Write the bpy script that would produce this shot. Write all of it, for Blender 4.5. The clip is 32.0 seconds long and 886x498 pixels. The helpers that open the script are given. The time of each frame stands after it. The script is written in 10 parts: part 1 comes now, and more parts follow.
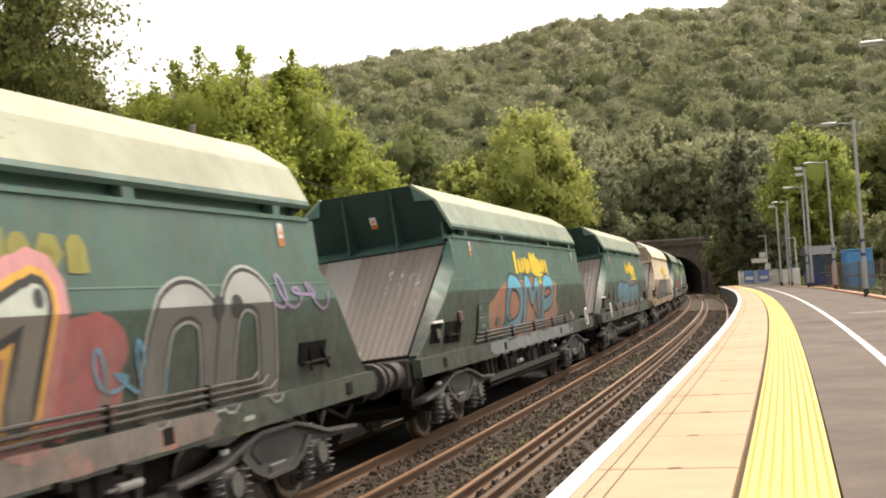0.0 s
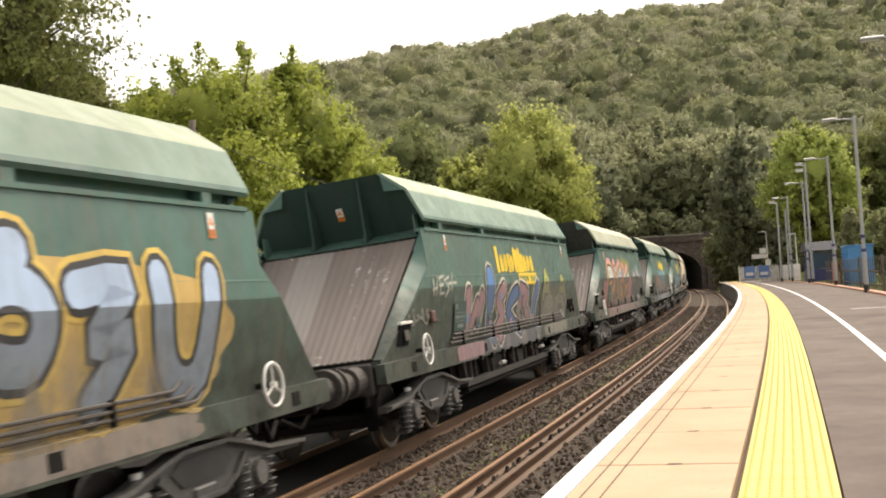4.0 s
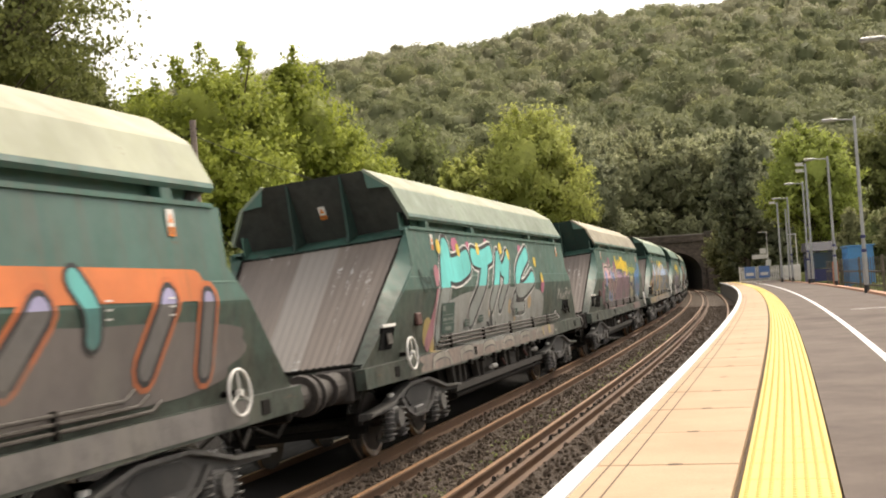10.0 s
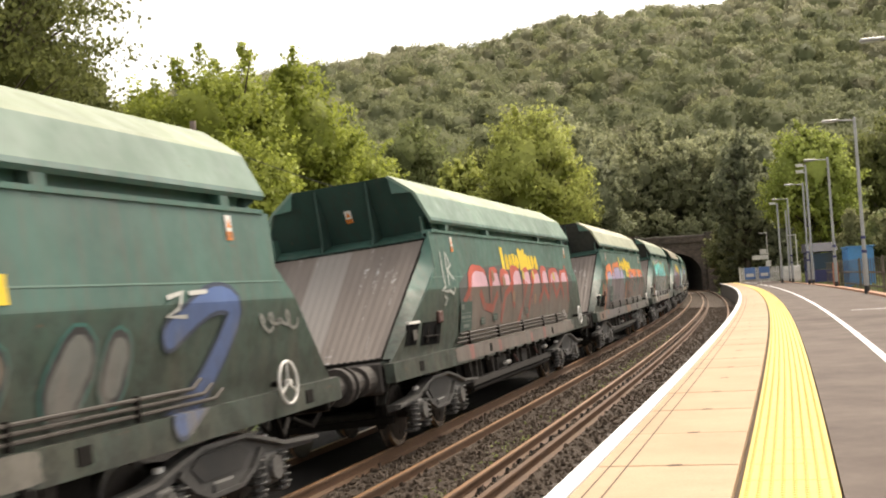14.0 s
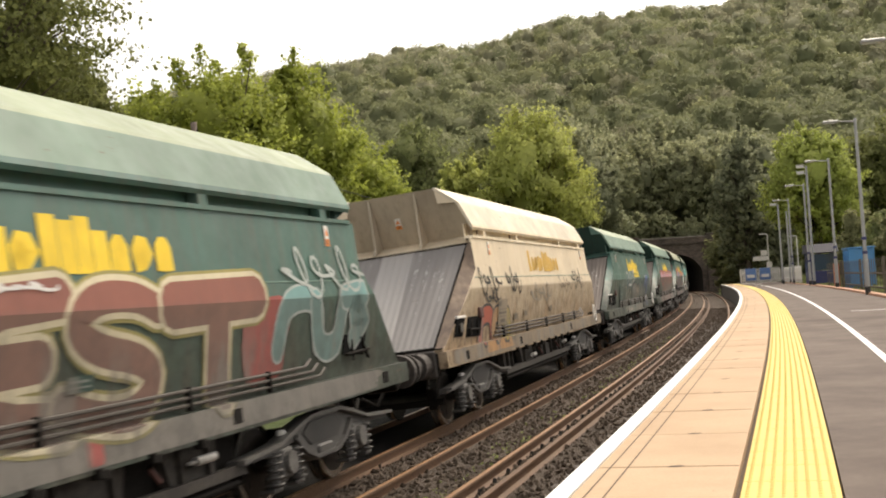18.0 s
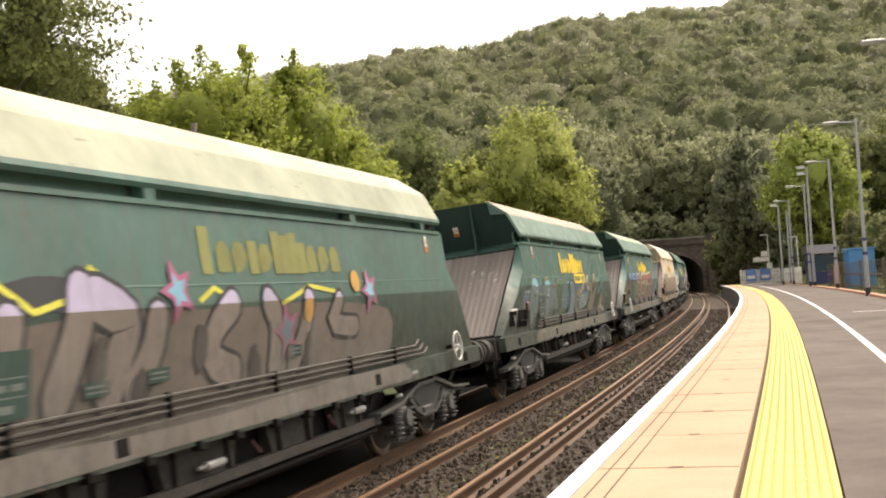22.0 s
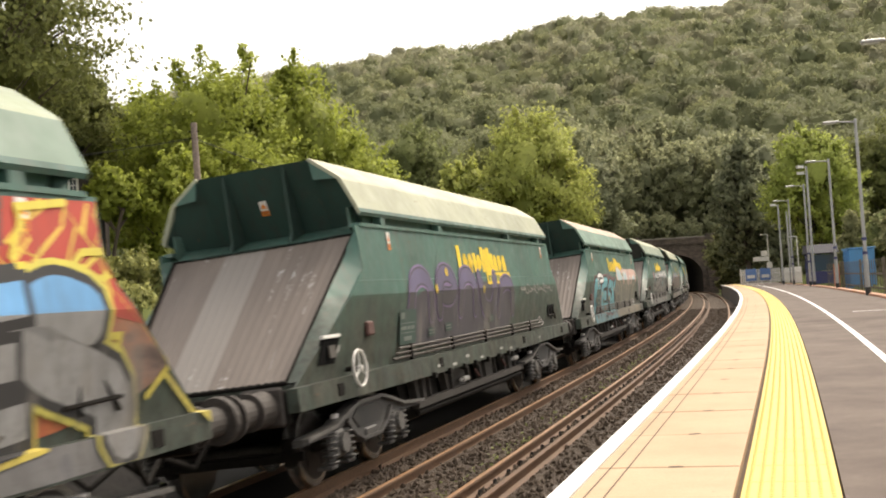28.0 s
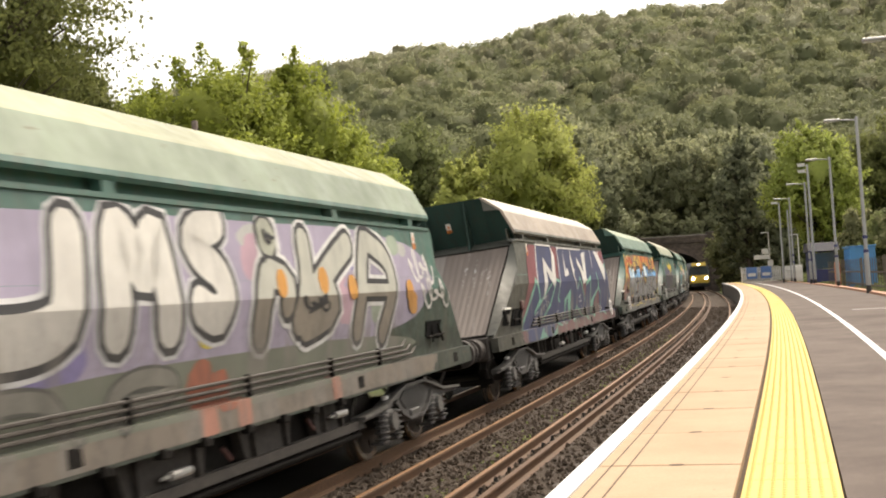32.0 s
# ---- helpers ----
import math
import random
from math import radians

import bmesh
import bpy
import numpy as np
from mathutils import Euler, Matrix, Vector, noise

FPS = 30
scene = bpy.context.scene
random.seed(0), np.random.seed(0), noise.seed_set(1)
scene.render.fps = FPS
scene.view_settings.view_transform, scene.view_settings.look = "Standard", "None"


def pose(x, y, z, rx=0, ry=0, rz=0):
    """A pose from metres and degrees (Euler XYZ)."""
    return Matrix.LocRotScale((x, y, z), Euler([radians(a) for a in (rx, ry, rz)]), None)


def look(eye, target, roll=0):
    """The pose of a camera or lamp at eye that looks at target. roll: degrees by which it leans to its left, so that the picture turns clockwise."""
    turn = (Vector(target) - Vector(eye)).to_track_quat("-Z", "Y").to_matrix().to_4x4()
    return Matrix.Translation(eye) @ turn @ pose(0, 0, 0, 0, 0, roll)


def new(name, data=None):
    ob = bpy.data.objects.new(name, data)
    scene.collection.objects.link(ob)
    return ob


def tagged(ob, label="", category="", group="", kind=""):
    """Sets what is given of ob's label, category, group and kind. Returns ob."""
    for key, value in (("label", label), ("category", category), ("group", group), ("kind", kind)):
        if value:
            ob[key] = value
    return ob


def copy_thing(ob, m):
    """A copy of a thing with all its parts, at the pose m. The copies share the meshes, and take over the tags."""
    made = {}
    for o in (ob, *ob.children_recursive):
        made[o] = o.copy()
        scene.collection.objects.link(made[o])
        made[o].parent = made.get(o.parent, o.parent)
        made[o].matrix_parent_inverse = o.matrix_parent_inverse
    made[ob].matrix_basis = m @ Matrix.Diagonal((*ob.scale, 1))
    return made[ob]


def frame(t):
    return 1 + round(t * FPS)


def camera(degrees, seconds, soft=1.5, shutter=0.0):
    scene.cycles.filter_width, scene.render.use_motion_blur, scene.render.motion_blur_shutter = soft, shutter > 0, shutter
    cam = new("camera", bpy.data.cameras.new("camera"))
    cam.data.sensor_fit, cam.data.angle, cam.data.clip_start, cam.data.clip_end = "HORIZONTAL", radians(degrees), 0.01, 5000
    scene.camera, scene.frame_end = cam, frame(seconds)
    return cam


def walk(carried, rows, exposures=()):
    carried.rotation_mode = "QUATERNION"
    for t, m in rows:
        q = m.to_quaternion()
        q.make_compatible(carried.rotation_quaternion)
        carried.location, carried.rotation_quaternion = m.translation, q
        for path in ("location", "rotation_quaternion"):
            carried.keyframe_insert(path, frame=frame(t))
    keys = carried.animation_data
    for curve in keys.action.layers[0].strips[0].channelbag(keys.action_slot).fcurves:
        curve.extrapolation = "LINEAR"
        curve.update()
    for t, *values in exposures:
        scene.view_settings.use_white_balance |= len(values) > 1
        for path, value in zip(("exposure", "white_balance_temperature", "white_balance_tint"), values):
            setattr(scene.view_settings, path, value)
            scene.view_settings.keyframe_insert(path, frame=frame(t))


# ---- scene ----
# ---- camera ----
EYE = Vector((0.0, 0.0, 2.203))
PITCH, ROLL, FOCAL = 0.03624, -3.6028, 2063.3  # radians up, degrees, focal length in picture units
cam = camera(2 * math.degrees(math.atan(784 / FOCAL)), 32.0, soft=1.95, shutter=0.25)

# small drift of the tripod head: seconds, sideways, downwards
DRIFT = [(0, -2.8, 3.2), (1, -2.9, 3.2), (2, -2.9, 1.4), (3, -2.7, -0.9), (3.5, -2.2, -3.0), (5.5, -1.4, -4.8),
         (7, -1.3, -4.9), (9, -1.3, -4.6), (10, -1.3, -3.5), (12, -1.3, -3.1), (14, -1.2, -2.0), (14.5, -1.1, -1.7),
         (16.5, -0.5, -1.2), (18, 0.0, -0.1), (19.5, 0.0, 0.9), (21, 0.1, 1.8), (23, 0.2, 1.3), (25, 0.2, 2.3),
         (25.5, 0.2, 2.0), (27.5, 0.2, 1.4), (28.5, 0.2, 0.3), (30, 0.2, 0.0), (30.7, 0.8, -0.1), (31.2, 1.5, -0.7),
         (31.6, 1.7, -1.7), (32, 1.8, -2.5)]


# the camera's own exposure follows the brightness of the passing wagons
LEVEL = [(0, 1.08), (1, 0.98), (3, 1.07), (6, 1.07), (7, 1.03), (9, 0.97), (12, 1.05), (14, 1.08), (16.5, 0.84), (17, 0.54), (18, 0.84), (19, 1.03), (21, 1.08), (25, 1.1), (28, 1.07), (29, 1.02), (30, 1.02), (31, 0.88), (32, 1.0)]


def view(dx, dy):
    yaw, up = -dx / FOCAL, PITCH + dy / FOCAL
    way = Vector((math.sin(yaw) * math.cos(up), math.cos(yaw) * math.cos(up), math.sin(up)))
    return look(EYE, EYE + way * 10, ROLL)


walk(cam, [(t, view(dx, dy)) for t, dx, dy in DRIFT],
     exposures=[(t, e, 7350, 12) for t, e in LEVEL])

# ---- light: bright hazy sky, sun veiled by cloud ----
SUN_UP, SUN_ROUND = radians(52), radians(42)
world = bpy.data.worlds.new("sky")
scene.world = world
world.use_nodes = True
wn, wl = world.node_tree.nodes, world.node_tree.links
sky = wn.new("ShaderNodeTexSky")
sky.sky_type, sky.sun_disc = "NISHITA", False
sky.sun_elevation, sky.sun_rotation = SUN_UP, SUN_ROUND
sky.dust_density, sky.air_density, sky.altitude = 3.0, 1.2, 200
haze = wn.new("ShaderNodeHueSaturation")
haze.inputs["Saturation"].default_value = 0.22
wl.new(sky.outputs["Color"], haze.inputs["Color"])
wl.new(haze.outputs["Color"], wn["Background"].inputs["Color"])
wn["Background"].inputs["Strength"].default_value = 0.15

sun = new("sun", bpy.data.lights.new("sun", "SUN"))
sun.data.energy, sun.data.angle, sun.data.color = 1.45, radians(32), (1.0, 0.93, 0.82)
sun_from = Vector((math.sin(SUN_ROUND) * math.cos(SUN_UP), math.cos(SUN_ROUND) * math.cos(SUN_UP), math.sin(SUN_UP)))
sun.matrix_world = look(sun_from * 100, (0, 0, 0))


# ---- materials ----
class Nodes:
    """A small writer for a procedural surface."""

    def __init__(self, name, rough=0.7, metal=0.0):
        self.mat = bpy.data.materials.new(name)
        self.mat.use_nodes = True
        self.tree = self.mat.node_tree
        self.shader = self.tree.nodes["Principled BSDF"]
        self.shader.inputs["Roughness"].default_value = rough
        self.shader.inputs["Metallic"].default_value = metal
        self.coord = self.add("ShaderNodeTexCoord").outputs["Object"]

    def add(self, kind):
        return self.tree.nodes.new(kind)

    def link(self, a, b):
        self.tree.links.new(a, b)

    def noise(self, scale, detail=5, rough=0.6, stretch=None, kind="noise"):
        n = self.add("ShaderNodeTexVoronoi" if kind == "cells" else "ShaderNodeTexNoise")
        n.inputs["Scale"].default_value = scale
        if kind != "cells":
            n.inputs["Detail"].default_value, n.inputs["Roughness"].default_value = detail, rough
        src = self.coord
        if stretch:
            m = self.add("ShaderNodeMapping")
            m.inputs["Scale"].default_value = stretch
            self.link(src, m.inputs["Vector"])
            src = m.outputs["Vector"]
        self.link(src, n.inputs["Vector"])
        return n.outputs["Distance"] if kind == "cells" else n.outputs["Fac"]

    def ramp(self, fac, stops):
        r = self.add("ShaderNodeValToRGB")
        e = r.color_ramp.elements
        while len(e) < len(stops):
            e.new(0.5)
        for i, (pos, col) in enumerate(stops):
            e[i].position = pos
            e[i].color = (*col, 1) if len(col) == 3 else col
        self.link(fac, r.inputs["Fac"])
        return r.outputs["Color"]

    def mix(self, fac, a, b, mode="MIX"):
        m = self.add("ShaderNodeMix")
        m.data_type, m.blend_type = "RGBA", mode
        if isinstance(fac, (int, float)):
            m.inputs["Factor"].default_value = fac
        else:
            self.link(fac, m.inputs["Factor"])
        for v, k in ((a, 6), (b, 7)):
            if isinstance(v, tuple):
                m.inputs[k].default_value = (*v, 1)
            else:
                self.link(v, m.inputs[k])
        return m.outputs[2]

    def base(self, col):
        if isinstance(col, tuple):
            self.shader.inputs["Base Color"].default_value = (*col, 1)
        else:
            self.link(col, self.shader.inputs["Base Color"])

    def bump(self, height, strength=0.3, distance=0.01):
        b = self.add("ShaderNodeBump")
        b.inputs["Strength"].default_value, b.inputs["Distance"].default_value = strength, distance
        self.link(height, b.inputs["Height"])
        self.link(b.outputs["Normal"], self.shader.inputs["Normal"])

    def film_and_shade(self, c, most=0.60, col=(0.058, 0.055, 0.043)):
        """Brake dust and road dirt on the lower half of a wagon's side, with shade below its bend painted in."""
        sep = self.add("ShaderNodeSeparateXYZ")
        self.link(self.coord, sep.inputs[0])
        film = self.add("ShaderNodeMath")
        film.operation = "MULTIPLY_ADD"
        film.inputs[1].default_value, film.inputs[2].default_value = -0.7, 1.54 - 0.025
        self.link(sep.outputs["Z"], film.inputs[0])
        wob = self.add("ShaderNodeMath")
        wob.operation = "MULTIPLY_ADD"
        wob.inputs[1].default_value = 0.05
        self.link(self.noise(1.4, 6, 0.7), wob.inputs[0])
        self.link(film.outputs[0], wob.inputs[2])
        # the sharp step at the bend is dirt plus the inward slope's shade
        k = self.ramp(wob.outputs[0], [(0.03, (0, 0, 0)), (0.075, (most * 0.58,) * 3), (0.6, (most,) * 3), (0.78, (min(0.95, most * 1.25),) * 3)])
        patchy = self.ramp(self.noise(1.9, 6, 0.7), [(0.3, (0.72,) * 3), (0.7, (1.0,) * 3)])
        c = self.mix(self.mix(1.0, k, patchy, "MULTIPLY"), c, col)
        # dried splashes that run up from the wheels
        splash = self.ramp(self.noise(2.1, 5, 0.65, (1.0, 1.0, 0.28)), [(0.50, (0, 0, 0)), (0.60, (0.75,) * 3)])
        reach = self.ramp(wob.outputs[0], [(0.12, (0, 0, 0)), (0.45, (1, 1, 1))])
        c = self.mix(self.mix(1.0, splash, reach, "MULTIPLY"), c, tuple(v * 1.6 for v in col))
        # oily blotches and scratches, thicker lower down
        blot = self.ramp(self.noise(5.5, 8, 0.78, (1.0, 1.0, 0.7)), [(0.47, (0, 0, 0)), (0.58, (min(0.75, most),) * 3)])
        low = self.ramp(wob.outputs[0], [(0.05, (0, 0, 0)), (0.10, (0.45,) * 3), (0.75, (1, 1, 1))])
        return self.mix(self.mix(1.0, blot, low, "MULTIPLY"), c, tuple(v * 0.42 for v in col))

    def random(self, island=False):
        return self.add("ShaderNodeNewGeometry").outputs["Random Per Island"] if island else self.add("ShaderNodeObjectInfo").outputs["Random"]


def plain(name, col, rough=0.6, metal=0.0, grain=30.0, depth=0.12, dirt=(0.10, 0.085, 0.07), dirty=0.3, big=1.2):
    """A painted or solid surface with fine grain and larger blotches of dirt."""
    n = Nodes(name, rough, metal)
    fine = n.noise(grain, 6)
    lo, hi = tuple(c * (1 - depth) for c in col), tuple(min(1, c * (1 + depth)) for c in col)
    c = n.ramp(fine, [(0.3, lo), (0.7, hi)])
    blot = n.noise(big, 6, 0.65)
    c = n.mix(n.ramp(blot, [(0.45, (0, 0, 0)), (0.75, (dirty,) * 3)]), c, dirt)
    n.base(c)
    n.bump(fine, 0.15, 0.004)
    return n.mat


def wagon_paint(name, col, rust=(0.13, 0.075, 0.045), dirt=(0.10, 0.095, 0.075), dirty=0.7, faded=None, film=(0.043, 0.043, 0.032)):
    """Faded gloss paint with vertical run-off streaks, road dirt and rusty scrapes."""
    n = Nodes(name, 0.48)
    if faded is not None:
        n.shader.inputs["Specular IOR Level"].default_value = 0.15
    tone = n.noise(0.7, 4, 0.6)
    lo, hi = tuple(c * 0.8 for c in col), tuple(min(1, c * 1.2) for c in col)
    c = n.ramp(tone, [(0.35, lo), (0.65, hi)])
    most = 0.28 if faded is None else 0.95
    c = n.mix(n.ramp(n.random(), [(0.0, (0, 0, 0)), (1.0, (most,) * 3)]), c, faded or tuple(x * 0.6 + 0.06 for x in col))
    streak = n.noise(2.6, 6, 0.7, (3.0, 3.0, 0.22))
    c = n.mix(n.ramp(streak, [(0.48, (0, 0, 0)), (0.72, (dirty,) * 3)]), c, dirt)
    c = n.film_and_shade(c, 0.88, film)
    scrape = n.noise(5.0, 7, 0.75, (0.35, 1, 1.4))
    c = n.mix(n.ramp(scrape, [(0.64, (0, 0, 0)), (0.70, (0.8,) * 3)]), c, rust)
    n.base(c)
    rg = n.noise(4.0, 4)
    n.link(n.ramp(rg, [(0.3, (0.38,) * 3), (0.7, (0.66,) * 3)]), n.shader.inputs["Roughness"])
    n.bump(n.noise(1.6, 3), 0.25, 0.012)
    return n.mat


def leaf(name, col, vary=0.45, glow=0.32, tint=(0.05, 0.02, 0.0)):
    n = Nodes(name, 0.6)
    n.shader.inputs["Specular IOR Level"].default_value = 0.18
    r = n.random(island=True)
    lo, hi = tuple(c * (1 - vary) for c in col), tuple(c * (1 + vary) + t * 0.4 for c, t in zip(col, tint))
    c = n.ramp(r, [(0.0, lo), (1.0, hi)])
    patch = n.noise(0.35, 3)
    c = n.mix(n.ramp(patch, [(0.35, (0, 0, 0)), (0.7, (0.3,) * 3)]), c, tuple(x * 0.72 for x in col))
    c = n.mix(n.ramp(n.noise(3.2, 4, 0.7), [(0.35, (0.35,) * 3), (0.62, (0, 0, 0))]), c, tuple(x * 0.6 for x in col))
    n.base(c)
    t = n.add("ShaderNodeBsdfTranslucent")
    n.link(c, t.inputs["Color"])
    m = n.add("ShaderNodeMixShader")
    m.inputs["Fac"].default_value = glow
    out = n.tree.nodes["Material Output"]
    n.link(n.shader.outputs[0], m.inputs[1])
    n.link(t.outputs[0], m.inputs[2])
    n.link(m.outputs[0], out.inputs["Surface"])
    return n.mat


def ground_mix(name, stops, scale=3.0, grain=40.0, bump=0.6, dist=0.05, rough=0.9, second=None):
    n = Nodes(name, rough)
    n.shader.inputs["Specular IOR Level"].default_value = 0.2
    a = n.noise(scale, 7, 0.7)
    c = n.ramp(a, stops)
    g = n.noise(grain, 6, 0.7)
    c = n.mix(0.45, c, n.ramp(g, [(0.3, (0.25,) * 3), (0.7, (1,) * 3)]), "MULTIPLY")
    if second:
        b = n.noise(second[1], 5)
        c = n.mix(n.ramp(b, [(0.5, (0, 0, 0)), (0.68, (0.9,) * 3)]), c, second[0])
    n.base(c)
    n.bump(g, bump, dist)
    return n.mat


GREEN = wagon_paint("green_paint", (0.045, 0.122, 0.096))
GREEN_LIGHT = wagon_paint("faded_green_paint", (0.068, 0.145, 0.118), dirt=(0.11, 0.15, 0.115), dirty=0.2, faded=(0.20, 0.26, 0.20))
# shaded copy of the green paint, for end plates that lean under the hood
GREEN_SHADED = wagon_paint("green_paint_shaded", (0.030, 0.062, 0.052), dirt=(0.046, 0.046, 0.040), faded=(0.030, 0.054, 0.046))
CREAM = wagon_paint("cream_paint", (0.72, 0.62, 0.47), dirt=(0.50, 0.40, 0.28), dirty=0.4, faded=(0.66, 0.56, 0.42), film=(0.21, 0.145, 0.09))
MAROON = wagon_paint("sooty_olive_paint", (0.085, 0.088, 0.074))
PALE_ROOF = wagon_paint("pale_roof_paint", (0.60, 0.53, 0.41), dirt=(0.42, 0.32, 0.22), dirty=0.4)
SLOPE = None
SILL = plain("weathered_sill", (0.072, 0.065, 0.055), 0.75, 0, 22, 0.3, (0.06, 0.05, 0.045), 0.7, 2.2)
# grimy steel; the shade under the wagons is put into its near-black base
UNDER = plain("grimy_steel_shaded", (0.012, 0.0105, 0.009), 0.85, 0.0, 25, 0.35, (0.011, 0.009, 0.008), 0.6, 3)
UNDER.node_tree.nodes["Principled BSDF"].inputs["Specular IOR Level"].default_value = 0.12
GEAR = plain("brake_dusted_steel", (0.040, 0.034, 0.028), 0.8, 0.0, 18, 0.4, (0.016, 0.013, 0.011), 0.7, 4)
PIPE = plain("dusty_pipe", (0.060, 0.050, 0.042), 0.6, 0.0, 18, 0.3, (0.03, 0.025, 0.02), 0.6, 4)
CHALK_LABEL = plain("worn_white_label", (0.34, 0.34, 0.31), 0.7, 0, 40, 0.4, (0.12, 0.12, 0.10), 0.6, 20)
VALVE_DULL = plain("dull_red_valve", (0.085, 0.030, 0.024), 0.7, 0, 20, 0.2)
# lighter copy of the bogie steel: lit upper edges put into the colour
FLANGE = plain("worn_bogie_steel", (0.125, 0.120, 0.112), 0.5, 0.2, 25, 0.35, (0.05, 0.045, 0.04), 0.6, 4)
BOGIE = plain("bogie_steel", (0.066, 0.063, 0.060), 0.55, 0.1, 25, 0.3, (0.05, 0.045, 0.04), 0.6, 3)
WHEEL = plain("wheel_steel", (0.045, 0.038, 0.033), 0.5, 0.5, 20, 0.3)
TREAD = plain("polished_steel", (0.5, 0.48, 0.45), 0.25, 0.9, 20, 0.1)
WHITE = plain("white_paint", (0.72, 0.70, 0.66), 0.5, 0, 20, 0.06, (0.25, 0.22, 0.18), 0.3)
# flat black that stands for the shade inside the end recesses
RECESS = plain("recess_shade_black", (0.009, 0.009, 0.009), 0.98, dirty=0.0)
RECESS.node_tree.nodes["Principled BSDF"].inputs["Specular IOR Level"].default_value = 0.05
BLACK = plain("black_paint", (0.02, 0.02, 0.02), 0.55)
ORANGE = plain("orange_paint", (0.75, 0.22, 0.02), 0.5)


def slope_steel(name, low, high, pale):
    """Bare sheet with a pale polished stripe, rusty grain and rows of chipped spots."""
    n = Nodes(name, 0.55, 0.0)
    sep_ = n.add("ShaderNodeSeparateXYZ")
    n.link(n.coord, sep_.inputs[0])
    off_ = n.add("ShaderNodeMath")
    off_.operation = "MULTIPLY_ADD"
    off_.inputs[1].default_value = 0.5
    n.link(n.random(), off_.inputs[0])
    n.link(sep_.outputs["Y"], off_.inputs[2])
    c_ = n.ramp(n.noise(0.75, 5, 0.6, (0.4, 1.6, 0.4)), [(0.35, low), (0.65, high)])
    pale_ = n.ramp(off_.outputs[0], [(0.18, (0, 0, 0)), (0.20, (0.75,) * 3), (0.74, (0.85,) * 3), (0.78, (0, 0, 0))])
    c_ = n.mix(pale_, c_, pale)
    c_ = n.mix(n.ramp(n.noise(9, 6, 0.75), [(0.62, (0, 0, 0)), (0.72, (0.6,) * 3)]), c_, (0.11, 0.075, 0.05))
    chip_ = n.mix(n.ramp(n.noise(11, 4, 0.75, (1, 1, 0.6)), [(0.52, (0, 0, 0)), (0.58, (0.8,) * 3)]), c_, (0.56, 0.55, 0.53))
    c_ = n.mix(n.ramp(n.noise(2.4, 2, 0.5, (0.25, 3.2, 0.25)), [(0.60, (0, 0, 0)), (0.66, (1, 1, 1))]), c_, chip_)
    n.base(c_)
    n.bump(n.noise(30, 4), 0.15, 0.004)
    return n.mat


SLOPE = slope_steel("slope_steel", (0.150, 0.122, 0.105), (0.225, 0.188, 0.163), (0.285, 0.26, 0.238))
SPRING = plain("spring_steel", (0.075, 0.072, 0.068), 0.5, 0.2, 20, 0.3)
DRAWBAR = plain("greasy_drawbar", (0.045, 0.038, 0.033), 0.75, 0.0, 18, 0.3, (0.05, 0.04, 0.035), 0.6, 3)
ALLOY = plain("bare_alloy", (0.42, 0.41, 0.39), 0.4, 0.3, 20, 0.15, (0.15, 0.13, 0.11), 0.5, 3)
RUST = plain("rusty_rail", (0.12, 0.062, 0.030), 0.7, 0.2, 35, 0.35, (0.08, 0.045, 0.03), 0.6, 1.5)
RAILTOP = plain("rail_head", (0.36, 0.19, 0.09), 0.36, 0.35, 12, 0.2, (0.25, 0.14, 0.07), 0.5, 1.0)
BALLAST = ground_mix("ballast", [(0.35, (0.070, 0.053, 0.040)), (0.6, (0.135, 0.104, 0.080))], 2.0, 26, 1.0, 0.06)
# near-black ballast: the shade under the goods train put into the colour
BALLAST_SHADED = ground_mix("ballast_train_shade", [(0.35, (0.010, 0.008, 0.007)), (0.65, (0.022, 0.018, 0.015))], 2.0, 26, 1.0, 0.05)
STONE_BITS = None
n = Nodes("ballast_stone", 0.9)
n.shader.inputs["Specular IOR Level"].default_value = 0.2
n.base(n.ramp(n.random(island=True), [(0.0, (0.062, 0.046, 0.034)), (0.7, (0.112, 0.085, 0.064)), (1.0, (0.165, 0.132, 0.104))]))
STONE_BITS = n.mat
GRASS = ground_mix("grass", [(0.35, (0.05, 0.075, 0.022)), (0.65, (0.11, 0.14, 0.05))], 0.6, 12, 0.8, 0.08, second=((0.09, 0.07, 0.04), 0.25))
FOREST_FLOOR = ground_mix("woodland_floor", [(0.35, (0.022, 0.026, 0.012)), (0.65, (0.05, 0.055, 0.025))], 0.3, 4, 0.8, 0.2)
ASPHALT = ground_mix("asphalt", [(0.3, (0.132, 0.106, 0.092)), (0.7, (0.212, 0.172, 0.148))], 1.3, 160, 0.35, 0.006, 0.9, second=((0.100, 0.078, 0.066), 0.6))
n = Nodes("coping_slab", 0.8)
n.shader.inputs["Specular IOR Level"].default_value = 0.25
c_ = n.ramp(n.noise(60, 6), [(0.3, (0.46, 0.335, 0.220)), (0.7, (0.52, 0.380, 0.252))])
c_ = n.mix(n.ramp(n.noise(0.9, 6, 0.65), [(0.42, (0, 0, 0)), (0.75, (0.45,) * 3)]), c_, (0.34, 0.22, 0.135))
c_ = n.mix(n.ramp(n.random(), [(0.0, (0.0,) * 3), (1.0, (0.25,) * 3)]), c_, (0.37, 0.235, 0.142))
c_ = n.mix(n.ramp(n.noise(7, 6, 0.8), [(0.66, (0, 0, 0)), (0.72, (0.5,) * 3)]), c_, (0.22, 0.15, 0.1))
n.base(c_)
n.bump(n.noise(60, 6), 0.15, 0.003)
COPING = n.mat
